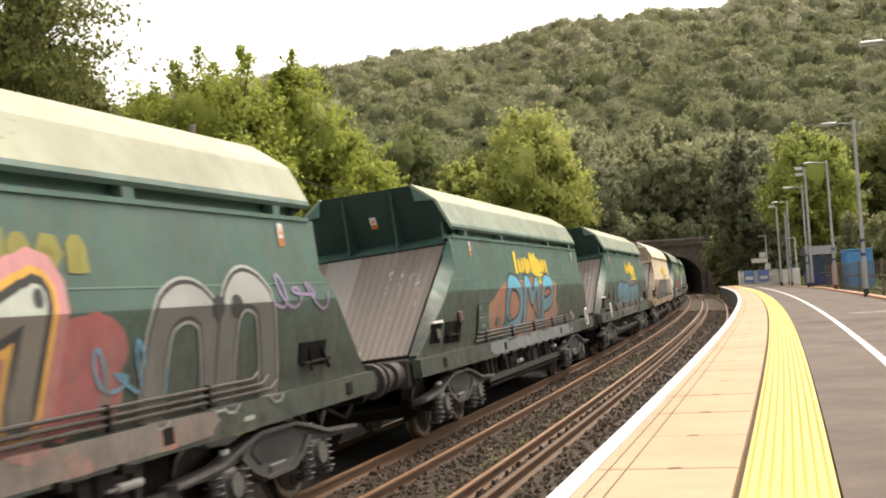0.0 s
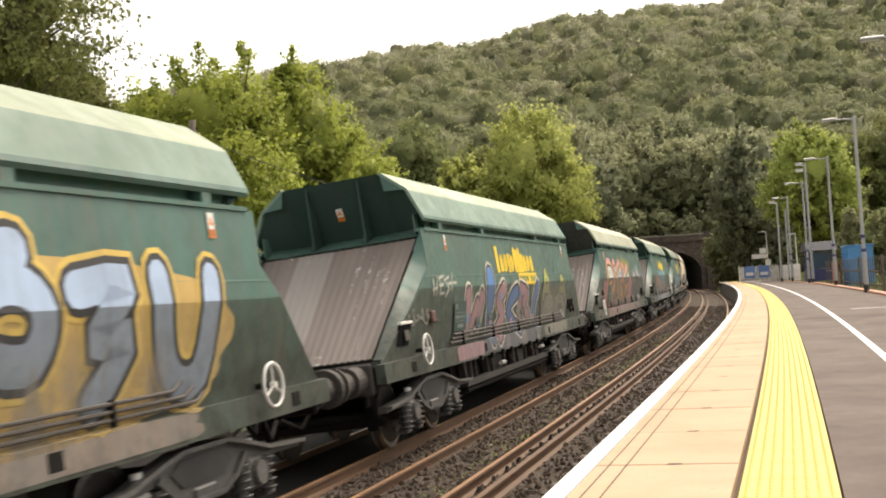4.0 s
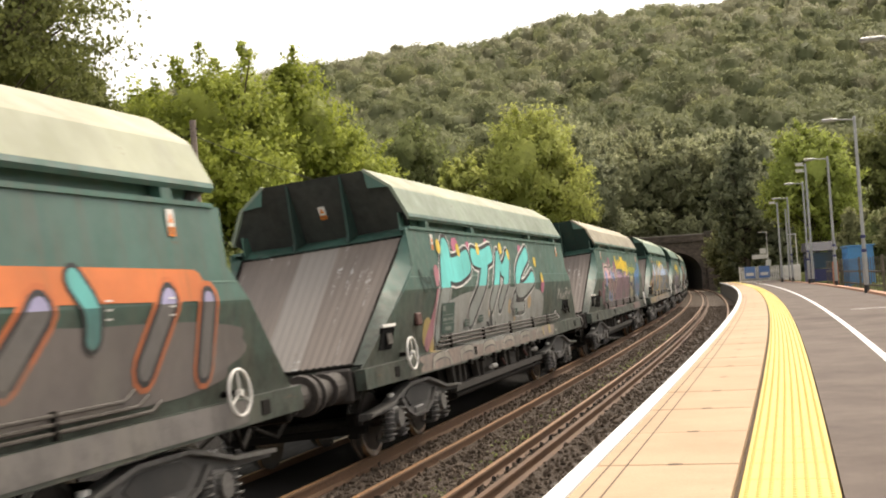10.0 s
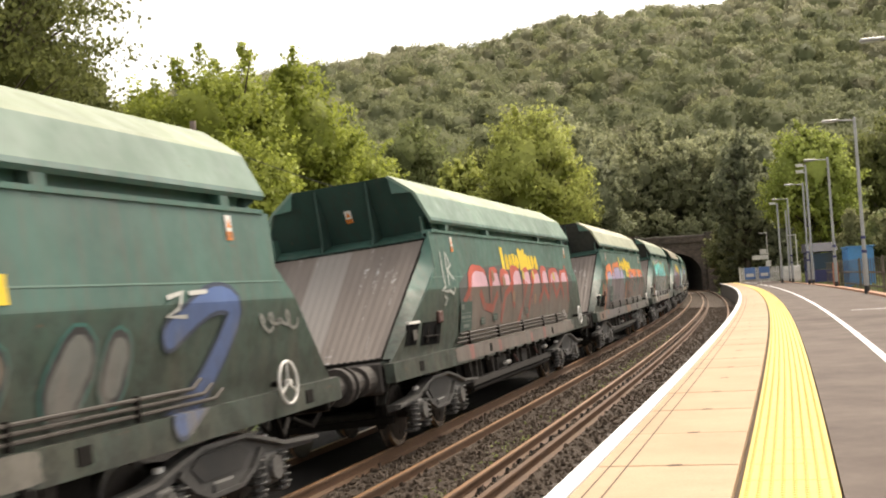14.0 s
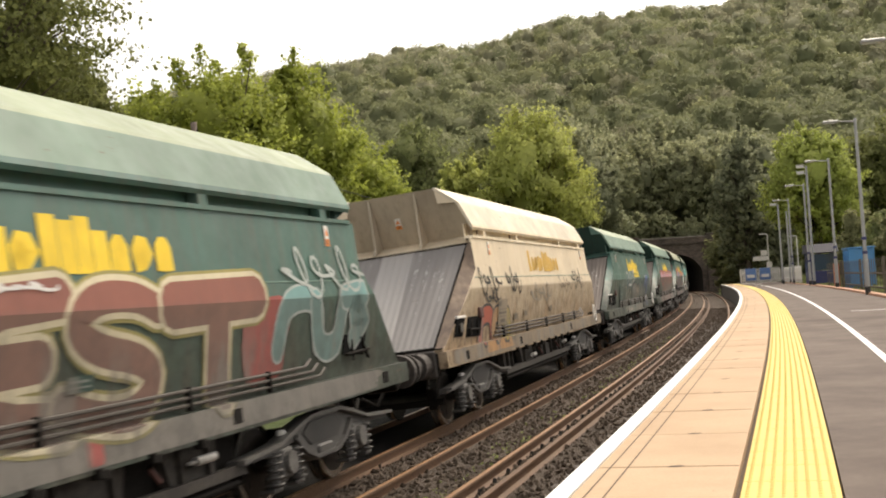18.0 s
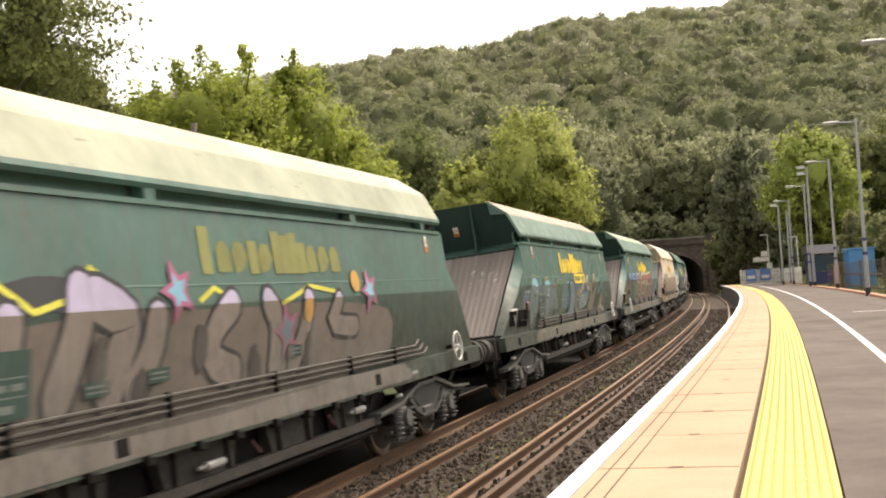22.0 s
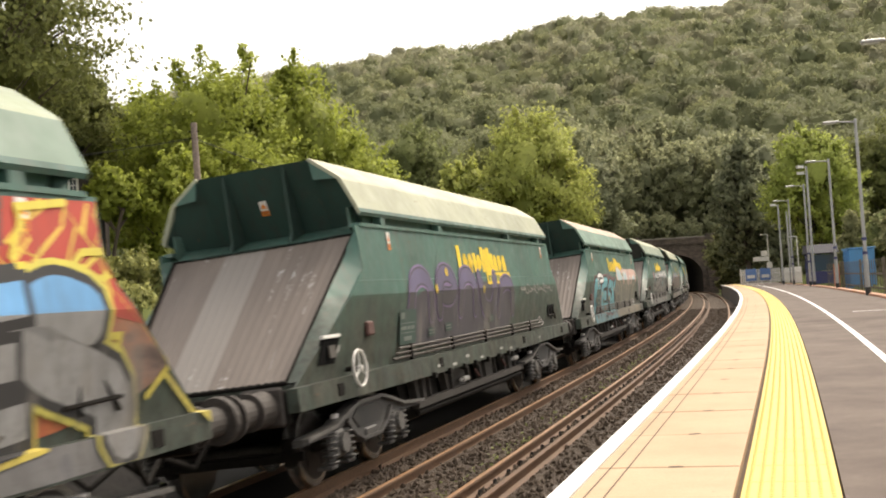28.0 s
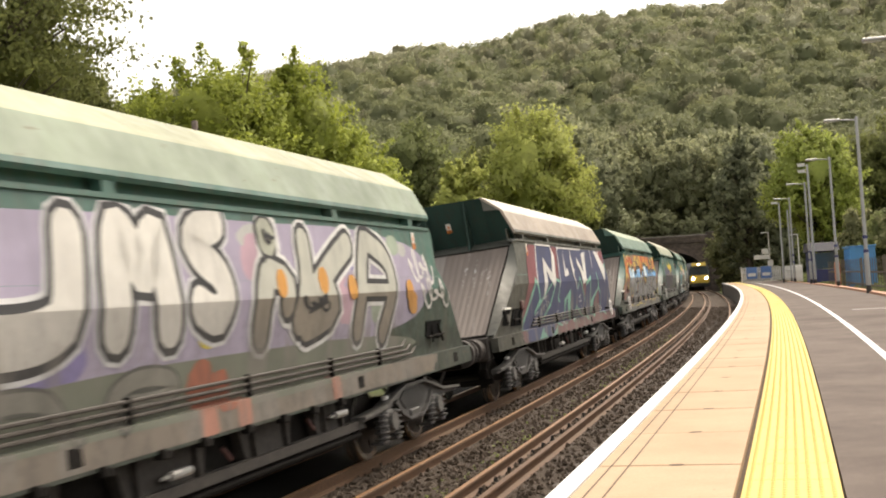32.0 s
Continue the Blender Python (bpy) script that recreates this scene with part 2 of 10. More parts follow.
TACTILE = plain("tactile_yellow", (0.66, 0.49, 0.12), 0.6, 0, 40, 0.08, (0.6, 0.42, 0.10), 0.35, 1.6)
EDGE_WHITE = plain("edge_white", (0.80, 0.79, 0.78), 0.55, 0, 40, 0.05, (0.5, 0.45, 0.4), 0.3, 2.5)
JOINT = plain("joint_grit", (0.10, 0.067, 0.045), 0.9, 0, 60, 0.3)
WALL_DARK = plain("platform_wall", (0.16, 0.14, 0.12), 0.85, 0, 12, 0.3, (0.05, 0.045, 0.04), 0.7, 1.5)
SLEEPER = plain("sleeper", (0.075, 0.058, 0.045), 0.85, 0, 20, 0.3, (0.06, 0.05, 0.04), 0.6, 2)
# ---- mesh helpers ----
def mesh_object(name, bm, mats, parent=None, smooth=False):
    me = bpy.data.meshes.new(name)
    bm.normal_update()
    bm.to_mesh(me)
    bm.free()
    for m in (mats if isinstance(mats, (list, tuple)) else [mats]):
        me.materials.append(m)
    if smooth:
        me.polygons.foreach_set("use_smooth", [True] * len(me.polygons))
    ob = new(name, me)
    if parent:
        ob.parent = parent
    return ob


def part(name, bm, material, parent, label="", smooth=False):
    ob = mesh_object(name, bm, material, parent, smooth)
    return tagged(ob, label) if label else ob


def raw(name, verts, faces, mats, parent=None, index=None, smooth=False):
    me = bpy.data.meshes.new(name)
    me.from_pydata([tuple(v) for v in verts], [], [tuple(f) for f in faces])
    for m in (mats if isinstance(mats, (list, tuple)) else [mats]):
        me.materials.append(m)
    if index is not None:
        me.polygons.foreach_set("material_index", index)
    if smooth:
        me.polygons.foreach_set("use_smooth", [True] * len(me.polygons))
    ob = new(name, me)
    if parent:
        ob.parent = parent
    return ob


def empty(name, m=None):
    ob = new(name)
    ob.empty_display_size = 0.3
    if m is not None:
        ob.matrix_basis = m
    return ob


def box(bm, x0, x1, y0, y1, z0, z1, bevel=0.0, mat=0, turn=None):
    r = bmesh.ops.create_cube(bm, size=1.0)
    vs = r["verts"]
    for v in vs:
        v.co = Vector(((x0 + x1) / 2 + v.co.x * (x1 - x0), (y0 + y1) / 2 + v.co.y * (y1 - y0), (z0 + z1) / 2 + v.co.z * (z1 - z0)))
    if bevel:
        es = list({e for v in vs for e in v.link_edges})
        r2 = bmesh.ops.bevel(bm, geom=es, offset=bevel, segments=1, affect="EDGES")
        vs = list({v for f in r2["faces"] for v in f.verts} | {v for v in vs if v.is_valid})
    for f in {f for v in vs for f in v.link_faces}:
        f.material_index = mat
    if turn is not None:
        bmesh.ops.transform(bm, matrix=turn, verts=vs)
    return vs


def rod(bm, a, b, r0, r1=None, seg=10, mat=0, caps=True):
    a, b = Vector(a), Vector(b)
    d = b - a
    m = Matrix.Translation((a + b) / 2) @ d.to_track_quat("Z", "Y").to_matrix().to_4x4()
    r = bmesh.ops.create_cone(bm, cap_ends=caps, segments=seg, radius1=r0, radius2=r0 if r1 is None else r1, depth=d.length, matrix=m)
    for f in {f for v in r["verts"] for f in v.link_faces}:
        f.material_index = mat
    return r["verts"]


def ring(bm, m, radius, thick, seg=24, sub=6, mat=0):
    rows = []
    for i in range(seg):
        a = 2 * math.pi * i / seg
        rows.append([bm.verts.new(m @ Vector(((radius + thick * math.cos(b)) * math.cos(a), (radius + thick * math.cos(b)) * math.sin(a), thick * math.sin(b))))
                     for b in (2 * math.pi * j / sub for j in range(sub))])
    for i in range(seg):
        for j in range(sub):
            f = bm.faces.new((rows[i][j], rows[(i + 1) % seg][j], rows[(i + 1) % seg][(j + 1) % sub], rows[i][(j + 1) % sub]))
            f.material_index, f.smooth = mat, True


def prism(bm, outline, y0, y1, mat=0):
    """A slab with the outline (x, z), from y0 to y1."""
    a = [bm.verts.new((x, y0, z)) for x, z in outline]
    b = [bm.verts.new((x, y1, z)) for x, z in outline]
    fs = [bm.faces.new(a), bm.faces.new(b[::-1])]
    for i in range(len(a)):
        j = (i + 1) % len(a)
        fs.append(bm.faces.new((a[j], a[i], b[i], b[j])))
    for f in fs:
        f.material_index = mat
    bmesh.ops.recalc_face_normals(bm, faces=fs)
    return fs


# ---- the line: centre of the goods train's track, a long left-hand curve ----
S0, S1, STEP = -420.0, 700.0, 1.0
_s = np.arange(S0, S1 + STEP, STEP)
_sc = np.clip(_s, -40, 190)
_k = -0.000756 - 0.002701e-3 * _sc + 0.006902e-5 * _sc ** 2 / 2
_k = np.where(_s > 150, -0.0048, _k)
_k = np.where(_s > 205, 0, _k)
_th = np.cumsum(_k) * STEP
_i0 = int(round(-S0 / STEP))
_th = _th - _th[_i0] + 0.294809
_x, _y = np.cumsum(np.sin(_th)) * STEP, np.cumsum(np.cos(_th)) * STEP
_x, _y = _x - _x[_i0] - 6.500781, _y - _y[_i0]


def line(s, lat=0.0, z=0.0):
    """The point s metres along the line, lat metres to its right."""
    x, y, a = np.interp(s, _s, _x), np.interp(s, _s, _y), np.interp(s, _s, _th)
    return Vector((x + math.cos(a) * lat, y - math.sin(a) * lat, z))


def heading(s):
    return float(np.interp(s, _s, _th))


def on_line(s, lat, z, turn=0.0):
    """A pose at that point, local x along the line, y to its left."""
    return Matrix.Translation(line(s, lat, z)) @ Matrix.Rotation(math.pi / 2 - heading(s) + turn, 4, "Z")


def strip(name, s_list, section, mats, index=None, parent=None, smooth=False, closed=False):
    """Sweeps the section, a list of (lat, z), along the line."""
    n_, verts, faces, mi = len(section), [], [], []
    for s in s_list:
        verts += [line(s, a, z) for a, z in section]
    m_ = n_ if closed else n_ - 1
    for i in range(len(s_list) - 1):
        for j in range(m_):
            k = (j + 1) % n_
            faces.append((i * n_ + j, i * n_ + k, (i + 1) * n_ + k, (i + 1) * n_ + j))
            mi.append(index[j] if index else 0)
    return raw(name, verts, faces, mats, parent, mi, smooth)


def srange(a, b, d):
    return list(np.arange(a, b + d * 0.5, d))


# ---- ground: valley floor, cutting sides and the wooded hill, one sheet to the horizon ----
PORTAL = 176.0


def smooth_step(a, b, v):
    t = min(1.0, max(0.0, (v - a) / (b - a)))
    return t * t * (3 - 2 * t)


def lateral(x, y):
    i = int(np.argmin((_x - x) ** 2 + (_y - y) ** 2))
    a = _th[i]
    return (x - _x[i]) * math.cos(a) - (y - _y[i]) * math.sin(a), _s[i]


def land(x, y):
    lat, s = lateral(x, y)
    away = max(0.0, -lat - 4.5, lat - 11.5)
    z = -0.45 + min(away * 0.12, 2.5)
    if lat < -5:
        z += (1.9 + 1.5 * smooth_step(58, 75, y)) * smooth_step(6, 20, -lat) * smooth_step(-40, 10, y)
    hill = smooth_step(0, 1, (y - 168) / 260)
    ridge = 60 + 0.13 * (x + 60) - 0.0016 * max(0, -60 - x) ** 2
    ridge += 5.0 * math.exp(-((x - 42) / 34) ** 2)
    ridge = max(20, min(ridge, 130))
    rise = ridge * (0.35 * min(1, max(0, (y - 168) / 260)) + 0.65 * hill)
    z += rise + 6.8 * smooth_step(PORTAL + 1.5, PORTAL + 4, s)
    z -= 60 * smooth_step(480, 900, y)
    near = 1 - smooth_step(6, 20, away) if s < PORTAL else 0
    return z + (1 - near) * 1.6 * noise.noise(Vector((x * 0.03, y * 0.03, 0)))


def build_ground():
    xs = sorted(set([-3000, -1800, -1000, -600, -400, -300] + list(range(-240, 320, 6)) + [330, 420, 600, 1000, 1800, 3000]))
    ys = sorted(set([-3000, -1500, -800, -500, -420] + list(range(-380, -20, 20)) + list(range(-20, 200, 5)) + list(range(200, 480, 10)) + [520, 600, 700, 900, 1400, 2200, 3200]))
    verts = [(x, y, land(x, y)) for y in ys for x in xs]
    w, faces, mi = len(xs), [], []
    for j in range(len(ys) - 1):
        for i in range(w - 1):
            cx, cy = (xs[i] + xs[i + 1]) / 2, (ys[j] + ys[j + 1]) / 2
            lat, s = lateral(cx, cy)
            if abs(lat - 1.8) < 10 and PORTAL - 6 < s < PORTAL + 5:
                continue
            faces.append((j * w + i, j * w + i + 1, (j + 1) * w + i + 1, (j + 1) * w + i))
            mi.append(1 if cy > 150 else 0)
    ob = raw("ground", verts, faces, [GRASS, FOREST_FLOOR], None, mi, True)
    tagged(ob, "grassy valley floor rising to a wooded hillside", "ground", kind="structure")


build_ground()

# ballast bed under both tracks, through the tunnel; goods side painted in train shade
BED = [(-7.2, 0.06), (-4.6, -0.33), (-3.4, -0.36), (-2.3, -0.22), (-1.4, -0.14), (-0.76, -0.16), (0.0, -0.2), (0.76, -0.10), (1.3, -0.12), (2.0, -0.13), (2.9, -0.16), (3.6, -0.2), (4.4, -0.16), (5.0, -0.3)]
bed = strip("ballast_bed", srange(-400, -20, 8) + srange(-18, 120, 1.0) + srange(124, 690, 6), BED, [BALLAST, BALLAST_SHADED], [1, 1, 1, 1, 1, 1, 1, 0, 0, 0, 0, 0, 0])
tagged(bed, "brown stone ballast under two railway tracks", "ballast", kind="structure")


def build_stones():
    """Loose ballast stones on the stretch that the camera looks down on."""
    rng = np.random.default_rng(5)
    base = np.array([(1, 0, 0), (-1, 0, 0), (0, 1, 0), (0, -1, 0), (0, 0, 1), (0, 0, -1)], float)
    tri = [(0, 2, 4), (2, 1, 4), (1, 3, 4), (3, 0, 4), (2, 0, 5), (1, 2, 5), (3, 1, 5), (0, 3, 5)]
    verts, faces = [], []
    lat_knots, z_knots = [p[0] for p in BED], [p[1] for p in BED]
    for _ in range(23000):
        s = 5 + 80 * rng.random() ** 1.7
        lat = rng.uniform(0.83, 4.9)
        if min(abs(lat - 1.507), abs(lat - 2.535), abs(lat - 2.89), abs(lat - 4.2)) < 0.07:
            continue
        r = rng.uniform(0.022, 0.042)
        pts = base * r * rng.uniform(0.55, 1.3, (6, 1)) + rng.normal(0, r * 0.25, (6, 3))
        o = len(verts)
        c = np.array(line(s, lat, np.interp(lat, lat_knots, z_knots) + r * rng.uniform(0.0, 0.8)))
        a = rng.uniform(0, 6.28)
        rot = np.array([(math.cos(a), -math.sin(a), 0), (math.sin(a), math.cos(a), 0), (0, 0, 1)])
        verts += list(pts @ rot.T + c)
        faces += [(o + i, o + j, o + k) for i, j, k in tri]
    ob = raw("ballast_stones", verts, faces, STONE_BITS)
    tagged(ob, "loose brown and grey ballast stones between the rails", "ballast", kind="stuff")


build_stones()


def rail(lat, z, label, s0=-400, s1=690, near=(-18, 130), bright=True, tilt=0.0):
    """Flat-bottomed rail with head, web and foot; z is the top of the head."""
    h = 0.036
    sec = [(-0.07, -0.159), (-0.07, -0.148), (-0.011, -0.125), (-0.010, -0.045), (-h, -0.035), (-h, -0.006), (-h + 0.008, 0.0),
           (h - 0.008, 0.0), (h, -0.006), (h, -0.035), (0.010, -0.045), (0.011, -0.125), (0.07, -0.148), (0.07, -0.159)]
    s_list = srange(s0, near[0] - 2, 6) + srange(max(s0, near[0]), min(s1, near[1]), 1.0) + srange(near[1] + 3, s1, 5)
    s_list = [s for s in s_list if s0 <= s <= s1]
    ob = strip("rail", s_list, [(lat + a, z + b) for a, b in sec], [RUST, RAILTOP], [0, 0, 0, 0, 0, 0, 1 if bright else 0, 0, 0, 0, 0, 0, 0])
    return tagged(ob, label, "rail", group="railway rails", kind="structure")


rail(0.752, 0.055, "running rail with polished head on the goods line")
rail(-0.752, -0.062, "running rail with polished head on the goods line")
rail(1.507, 0.005, "rusty spare rail lying in the space between tracks", -60, 150, bright=True)
rail(2.535, 0.0, "running rail of the near track with polished head")
rail(2.89, -0.012, "rusty spare rail lying inside the near track", -60, 150, bright=False)
rail(4.2, 0.0, "running rail of the near track below the platform")


def build_sleepers():
    bm = bmesh.new()
    box(bm, -0.13, 0.13, -1.25, 1.25, -0.2, 0.0, 0.02)
    first = mesh_object("sleeper", bm, SLEEPER)
    tagged(first, "weathered sleeper bedded in ballast", "sleeper", group="track sleepers")
    for side in (-1, 1):
        for off in (-0.10, 0.10):
            y = side * 0.832 + off
            bm = bmesh.new()
            box(bm, -0.06, 0.06, y - 0.04, y + 0.04, 0.0, 0.045, 0.01)
            rod(bm, (-0.03, y, 0.03), (0.03, y, 0.085), 0.026, seg=6)
            part("rail_clip", bm, UNDER, first)
    done = False
    for c, z in ((3.367, -0.185),):
        for i in range(80):
            s = 4 + i * 0.72
            m = on_line(s, c, z)
            if not done:
                first.matrix_basis, done = m, True
            else:
                copy_thing(first, m)


build_sleepers()

# ---- platform ----
PZ = 1.027
EDGE, TAC0, TAC1, LINE, BACK = 4.808, 5.838, 6.372, 7.24, 10.1
P_ALL = srange(-60, -8, 4) + srange(-6, 110, 0.75) + srange(112, 134, 1.0)
plat = strip("platform", P_ALL, [(EDGE + 0.11, -0.7), (EDGE + 0.11, PZ - 0.10), (EDGE + 0.115, PZ - 0.05), (TAC1 + 0.02, PZ - 0.05), (TAC1 + 0.02, PZ), (BACK, PZ), (BACK, -0.8)],
             [WALL_DARK, JOINT, ASPHALT], [0, 0, 1, 1, 2, 0])
tagged(plat, "curved railway platform surfaced in worn grey-brown asphalt", "platform", kind="structure")
end = line(134, (EDGE + BACK) / 2, 0)
bm = bmesh.new()
box(bm, -0.1, 0.1, -(BACK - EDGE) / 2 + 0.05, (BACK - EDGE) / 2, -0.8, PZ - 0.004)
endwall = mesh_object("platform_end_wall", bm, WALL_DARK)
endwall.matrix_basis = on_line(134.1, (EDGE + BACK) / 2, 0)
tagged(endwall, "dark end wall of the railway platform", "platform wall", kind="structure")
edge_line = strip("platform_edge_line", P_ALL, [(EDGE + 0.002, PZ - 0.09), (EDGE, PZ - 0.012), (EDGE + 0.012, PZ + 0.002), (EDGE + 0.135, PZ + 0.002), (EDGE + 0.135, PZ - 0.04)], EDGE_WHITE, smooth=False)
tagged(edge_line, "white painted nosing along the platform edge", "edge line", kind="structure")
wl_ = strip("platform_line", P_ALL, [(LINE, PZ + 0.0005), (LINE, PZ + 0.004), (LINE + 0.1, PZ + 0.004), (LINE + 0.1, PZ + 0.0005)], EDGE_WHITE)
tagged(wl_, "white line painted along the platform asphalt", "line", kind="structure")


def slab_mesh(s, length, a0, a1, z0, z1, gap=0.007):
    """A flag cut to the curve, its edges eased."""
    bm = bmesh.new()
    s0_, s1_ = s + gap, s + length - gap
    b = 0.006
    rows = []
    for z, e in ((z0, 0), (z1 - b, 0), (z1, b)):
        rows.append([bm.verts.new(line(q, l, z)) for q, l in ((s0_ + e, a0 + gap + e), (s0_ + e, a1 - gap - e), (s1_ - e, a1 - gap - e), (s1_ - e, a0 + gap + e))])
    for lo, hi in zip(rows, rows[1:]):
        for i in range(4):
            bm.faces.new((lo[i], lo[(i + 1) % 4], hi[(i + 1) % 4], hi[i]))
    bm.faces.new(rows[2])
    bmesh.ops.recalc_face_normals(bm, faces=bm.faces)
    return bm


def build_flags():
    # slabs of 1.5 m, with two fine grooves cut near the edge: three strips
    for i in range(74):
        s = -2.8 + i * 1.5
        whole = i > 34
        bm = slab_mesh(s, 1.5, EDGE + 0.135, TAC0, PZ - 0.05, PZ + 0.001 + 0.0012 * (i % 3), 0.010 if i < 34 else 0.006)
        part("coping_slab", bm, COPING, plat)
    tile = None
    for i in range(150):
        s = -2 + i * 0.56
        m = on_line(s + 0.28, (TAC0 + TAC1) / 2 + 0.012, PZ)
        if tile is None:
            bm = bmesh.new()
            h = 0.252
            box(bm, -0.278, 0.278, -h - 0.010, h - 0.002, -0.049, 0.002, 0.003)
            for a in range(8):
                for b in range(8):
                    rod(bm, (-0.244 + a * 0.0697, -0.222 + b * 0.0622, 0.002), (-0.244 + a * 0.0697, -0.222 + b * 0.0622, 0.0075), 0.0155, 0.010, 8)
            bmesh.ops.recalc_face_normals(bm, faces=bm.faces)
            tile = part("tactile_tile", bm, TACTILE, plat)
            tile.matrix_basis = m
        else:
            t = new("tactile_tile", tile.data)
            t.parent, t.matrix_basis = plat, m
    rest = strip("tactile_strip", srange(82.0, 134, 1.0), [(TAC0 + 0.03, PZ - 0.04), (TAC0 + 0.03, PZ + 0.003), (TAC1, PZ + 0.003), (TAC1, PZ - 0.04)], TACTILE, parent=plat)
    far = strip("coping_strip", srange(108.6, 134, 1.0), [(EDGE + 0.137, PZ - 0.04), (EDGE + 0.137, PZ + 0.002), (TAC0, PZ + 0.002), (TAC0, PZ - 0.04)], COPING, parent=plat)
    for d in (0.222, 0.332):
        g = strip("groove", srange(-3, 60, 0.75), [(EDGE + d, PZ + 0.0042), (EDGE + d + 0.011, PZ + 0.0042)], JOINT, parent=plat)
    bm = bmesh.new()
    for i in range(60):
        bmesh.ops.create_circle(bm, cap_ends=True, segments=12, radius=0.032, matrix=Matrix.Translation(line(-2.8 + i * 1.5, 5.44, PZ + 0.0055)) @ Matrix.Diagonal((1.6, 1, 1, 1)))
    part("lifting_hole", bm, JOINT, plat)


build_flags()


# ---- tunnel ----
TUN = 1.7  # centre of the bore, to the right of the goods line
n = Nodes("dark_stone", 0.9)
c_ = n.ramp(n.noise(2.2, 6, 0.75, (1, 0.45, 1.6)), [(0.32, (0.045, 0.036, 0.029)), (0.5, (0.135, 0.102, 0.08)), (0.7, (0.21, 0.165, 0.135))])
c_ = n.mix(n.ramp(n.noise(0.5, 5, 0.7), [(0.45, (0, 0, 0)), (0.7, (0.75,) * 3)]), c_, (0.05, 0.046, 0.036))
n.base(c_)
n.bump(n.noise(2.2, 6, 0.75, (1, 0.45, 1.6)), 0.8, 0.15)
STONE = n.mat
SOOT = plain("sooty_brick", (0.13, 0.115, 0.10), 0.9, 0, 8, 0.3)


def bore_section(r, spring, n_=16):
    return [(TUN + r * math.cos(math.pi * (1 - i / n_)), spring + (5.5 - spring) * math.sin(math.pi * i / n_)) for i in range(n_ + 1)]


inner = [(TUN - 4.15, -0.7)] + bore_section(4.15, 2.2) + [(TUN + 4.15, -0.7)]
outer = [(TUN - 4.7, -0.7)] + [(TUN + (a - TUN) * 1.13, z + 0.6 if z > 2.2 else z) for a, z in inner[1:-1]] + [(TUN + 4.7, -0.7)]
bore = strip("tunnel", srange(PORTAL + 0.4, 690, 6), inner, SOOT)
tagged(bore, "sooty arched tunnel bore", "tunnel", kind="structure")
bm = bmesh.new()
box(bm, -0.3, 0.3, -6, 6, -1, 8)
cap = mesh_object("tunnel_end", bm, SOOT)
cap.matrix_basis = on_line(690, TUN, 0)
tagged(cap, "dark far end of the tunnel", "tunnel", kind="structure")


def build_portal(name, s_at, label):
    root = empty(name, on_line(s_at, TUN, 0))
    tagged(root, label, "stone arch", kind="structure")
    # spandrel wall, pierced by the arch
    bm = bmesh.new()
    arch = [(-(a - TUN), z) for a, z in inner]
    n_ = len(arch)
    top = 7.0
    for x in (0.0, 1.0):
        a = [bm.verts.new((x, y, z)) for y, z in arch]
        b = [bm.verts.new((x, max(-11.0, min(11.0, y * 2.7)), top if 0 < i < n_ - 1 else -0.7)) for i, (y, z) in enumerate(arch)]
        for i in range(n_ - 1):
            bm.faces.new((a[i], a[i + 1], b[i + 1], b[i]))
    bmesh.ops.recalc_face_normals(bm, faces=bm.faces)
    part("spandrel_wall", bm, STONE, root)
    bm = bmesh.new()
    box(bm, -0.25, 1.0, -11, 11, 6.9, 7.2, 0.03)
    part("string_course", bm, STONE, root)
    bm = bmesh.new()
    box(bm, -0.1, 0.5, -11, 11, 7.2, 7.85, 0.03)
    part("parapet", bm, STONE, root)
    bm = bmesh.new()
    for i in range(8):
        box(bm, -0.2, 0.6, -11 + i * 2.76, -11 + (i + 1) * 2.76 - 0.02, 7.85, 8.02, 0.02)
    part("parapet_coping", bm, plain("pale_coping", (0.34, 0.30, 0.26), 0.9, 0, 8, 0.2, (0.14, 0.12, 0.1), 0.6, 1.0), root)
    for side in (-1, 1):
        bm = bmesh.new()
        box(bm, -0.5, 0.9, side * 5.6 - 0.7, side * 5.6 + 0.7, -0.7, 8.3, 0.04)
        part("pilaster", bm, STONE, root)
    # ring of voussoirs
    for i in range(15):
        a0, a1 = math.pi * i / 15, math.pi * (i + 1) / 15 - 0.012
        bm = bmesh.new()
        pts = []
        for a, r in ((a0, 0.0), (a1, 0.0), (a1, 0.6), (a0, 0.6)):
            pts.append(((4.15 + r) * math.cos(a), 2.2 + (3.3 + r) * math.sin(a)))
        lo = [bm.verts.new((-0.12, y, z)) for y, z in pts]
        hi = [bm.verts.new((0.4, y, z)) for y, z in pts]
        bm.faces.new(lo), bm.faces.new(hi[::-1])
        for k in range(4):
            bm.faces.new((lo[k], lo[(k + 1) % 4], hi[(k + 1) % 4], hi[k]))
        bmesh.ops.recalc_face_normals(bm, faces=bm.faces)
        part("voussoir", bm, STONE, root)
    for side in (-1, 1):
        bm = bmesh.new()
        y0 = side * 10.4
        box(bm, -24, 0.3, min(y0, y0 + side * 0.7), max(y0, y0 + side * 0.7), -0.7, 3.2, 0.05) if side > 0 else box(bm, -16, 0.3, y0 - 0.7, y0, -0.7, 3.2, 0.05)
        part("wing_wall", bm, STONE, root)


build_portal("tunnel_portal", PORTAL, "dark brown stone tunnel portal with ring arch and parapet")
# ---- hopper wagons ----
root_light = plain("seam_light", (0.15, 0.25, 0.21), 0.5)
PIVOT, RADIUS = 5.5, 0.46


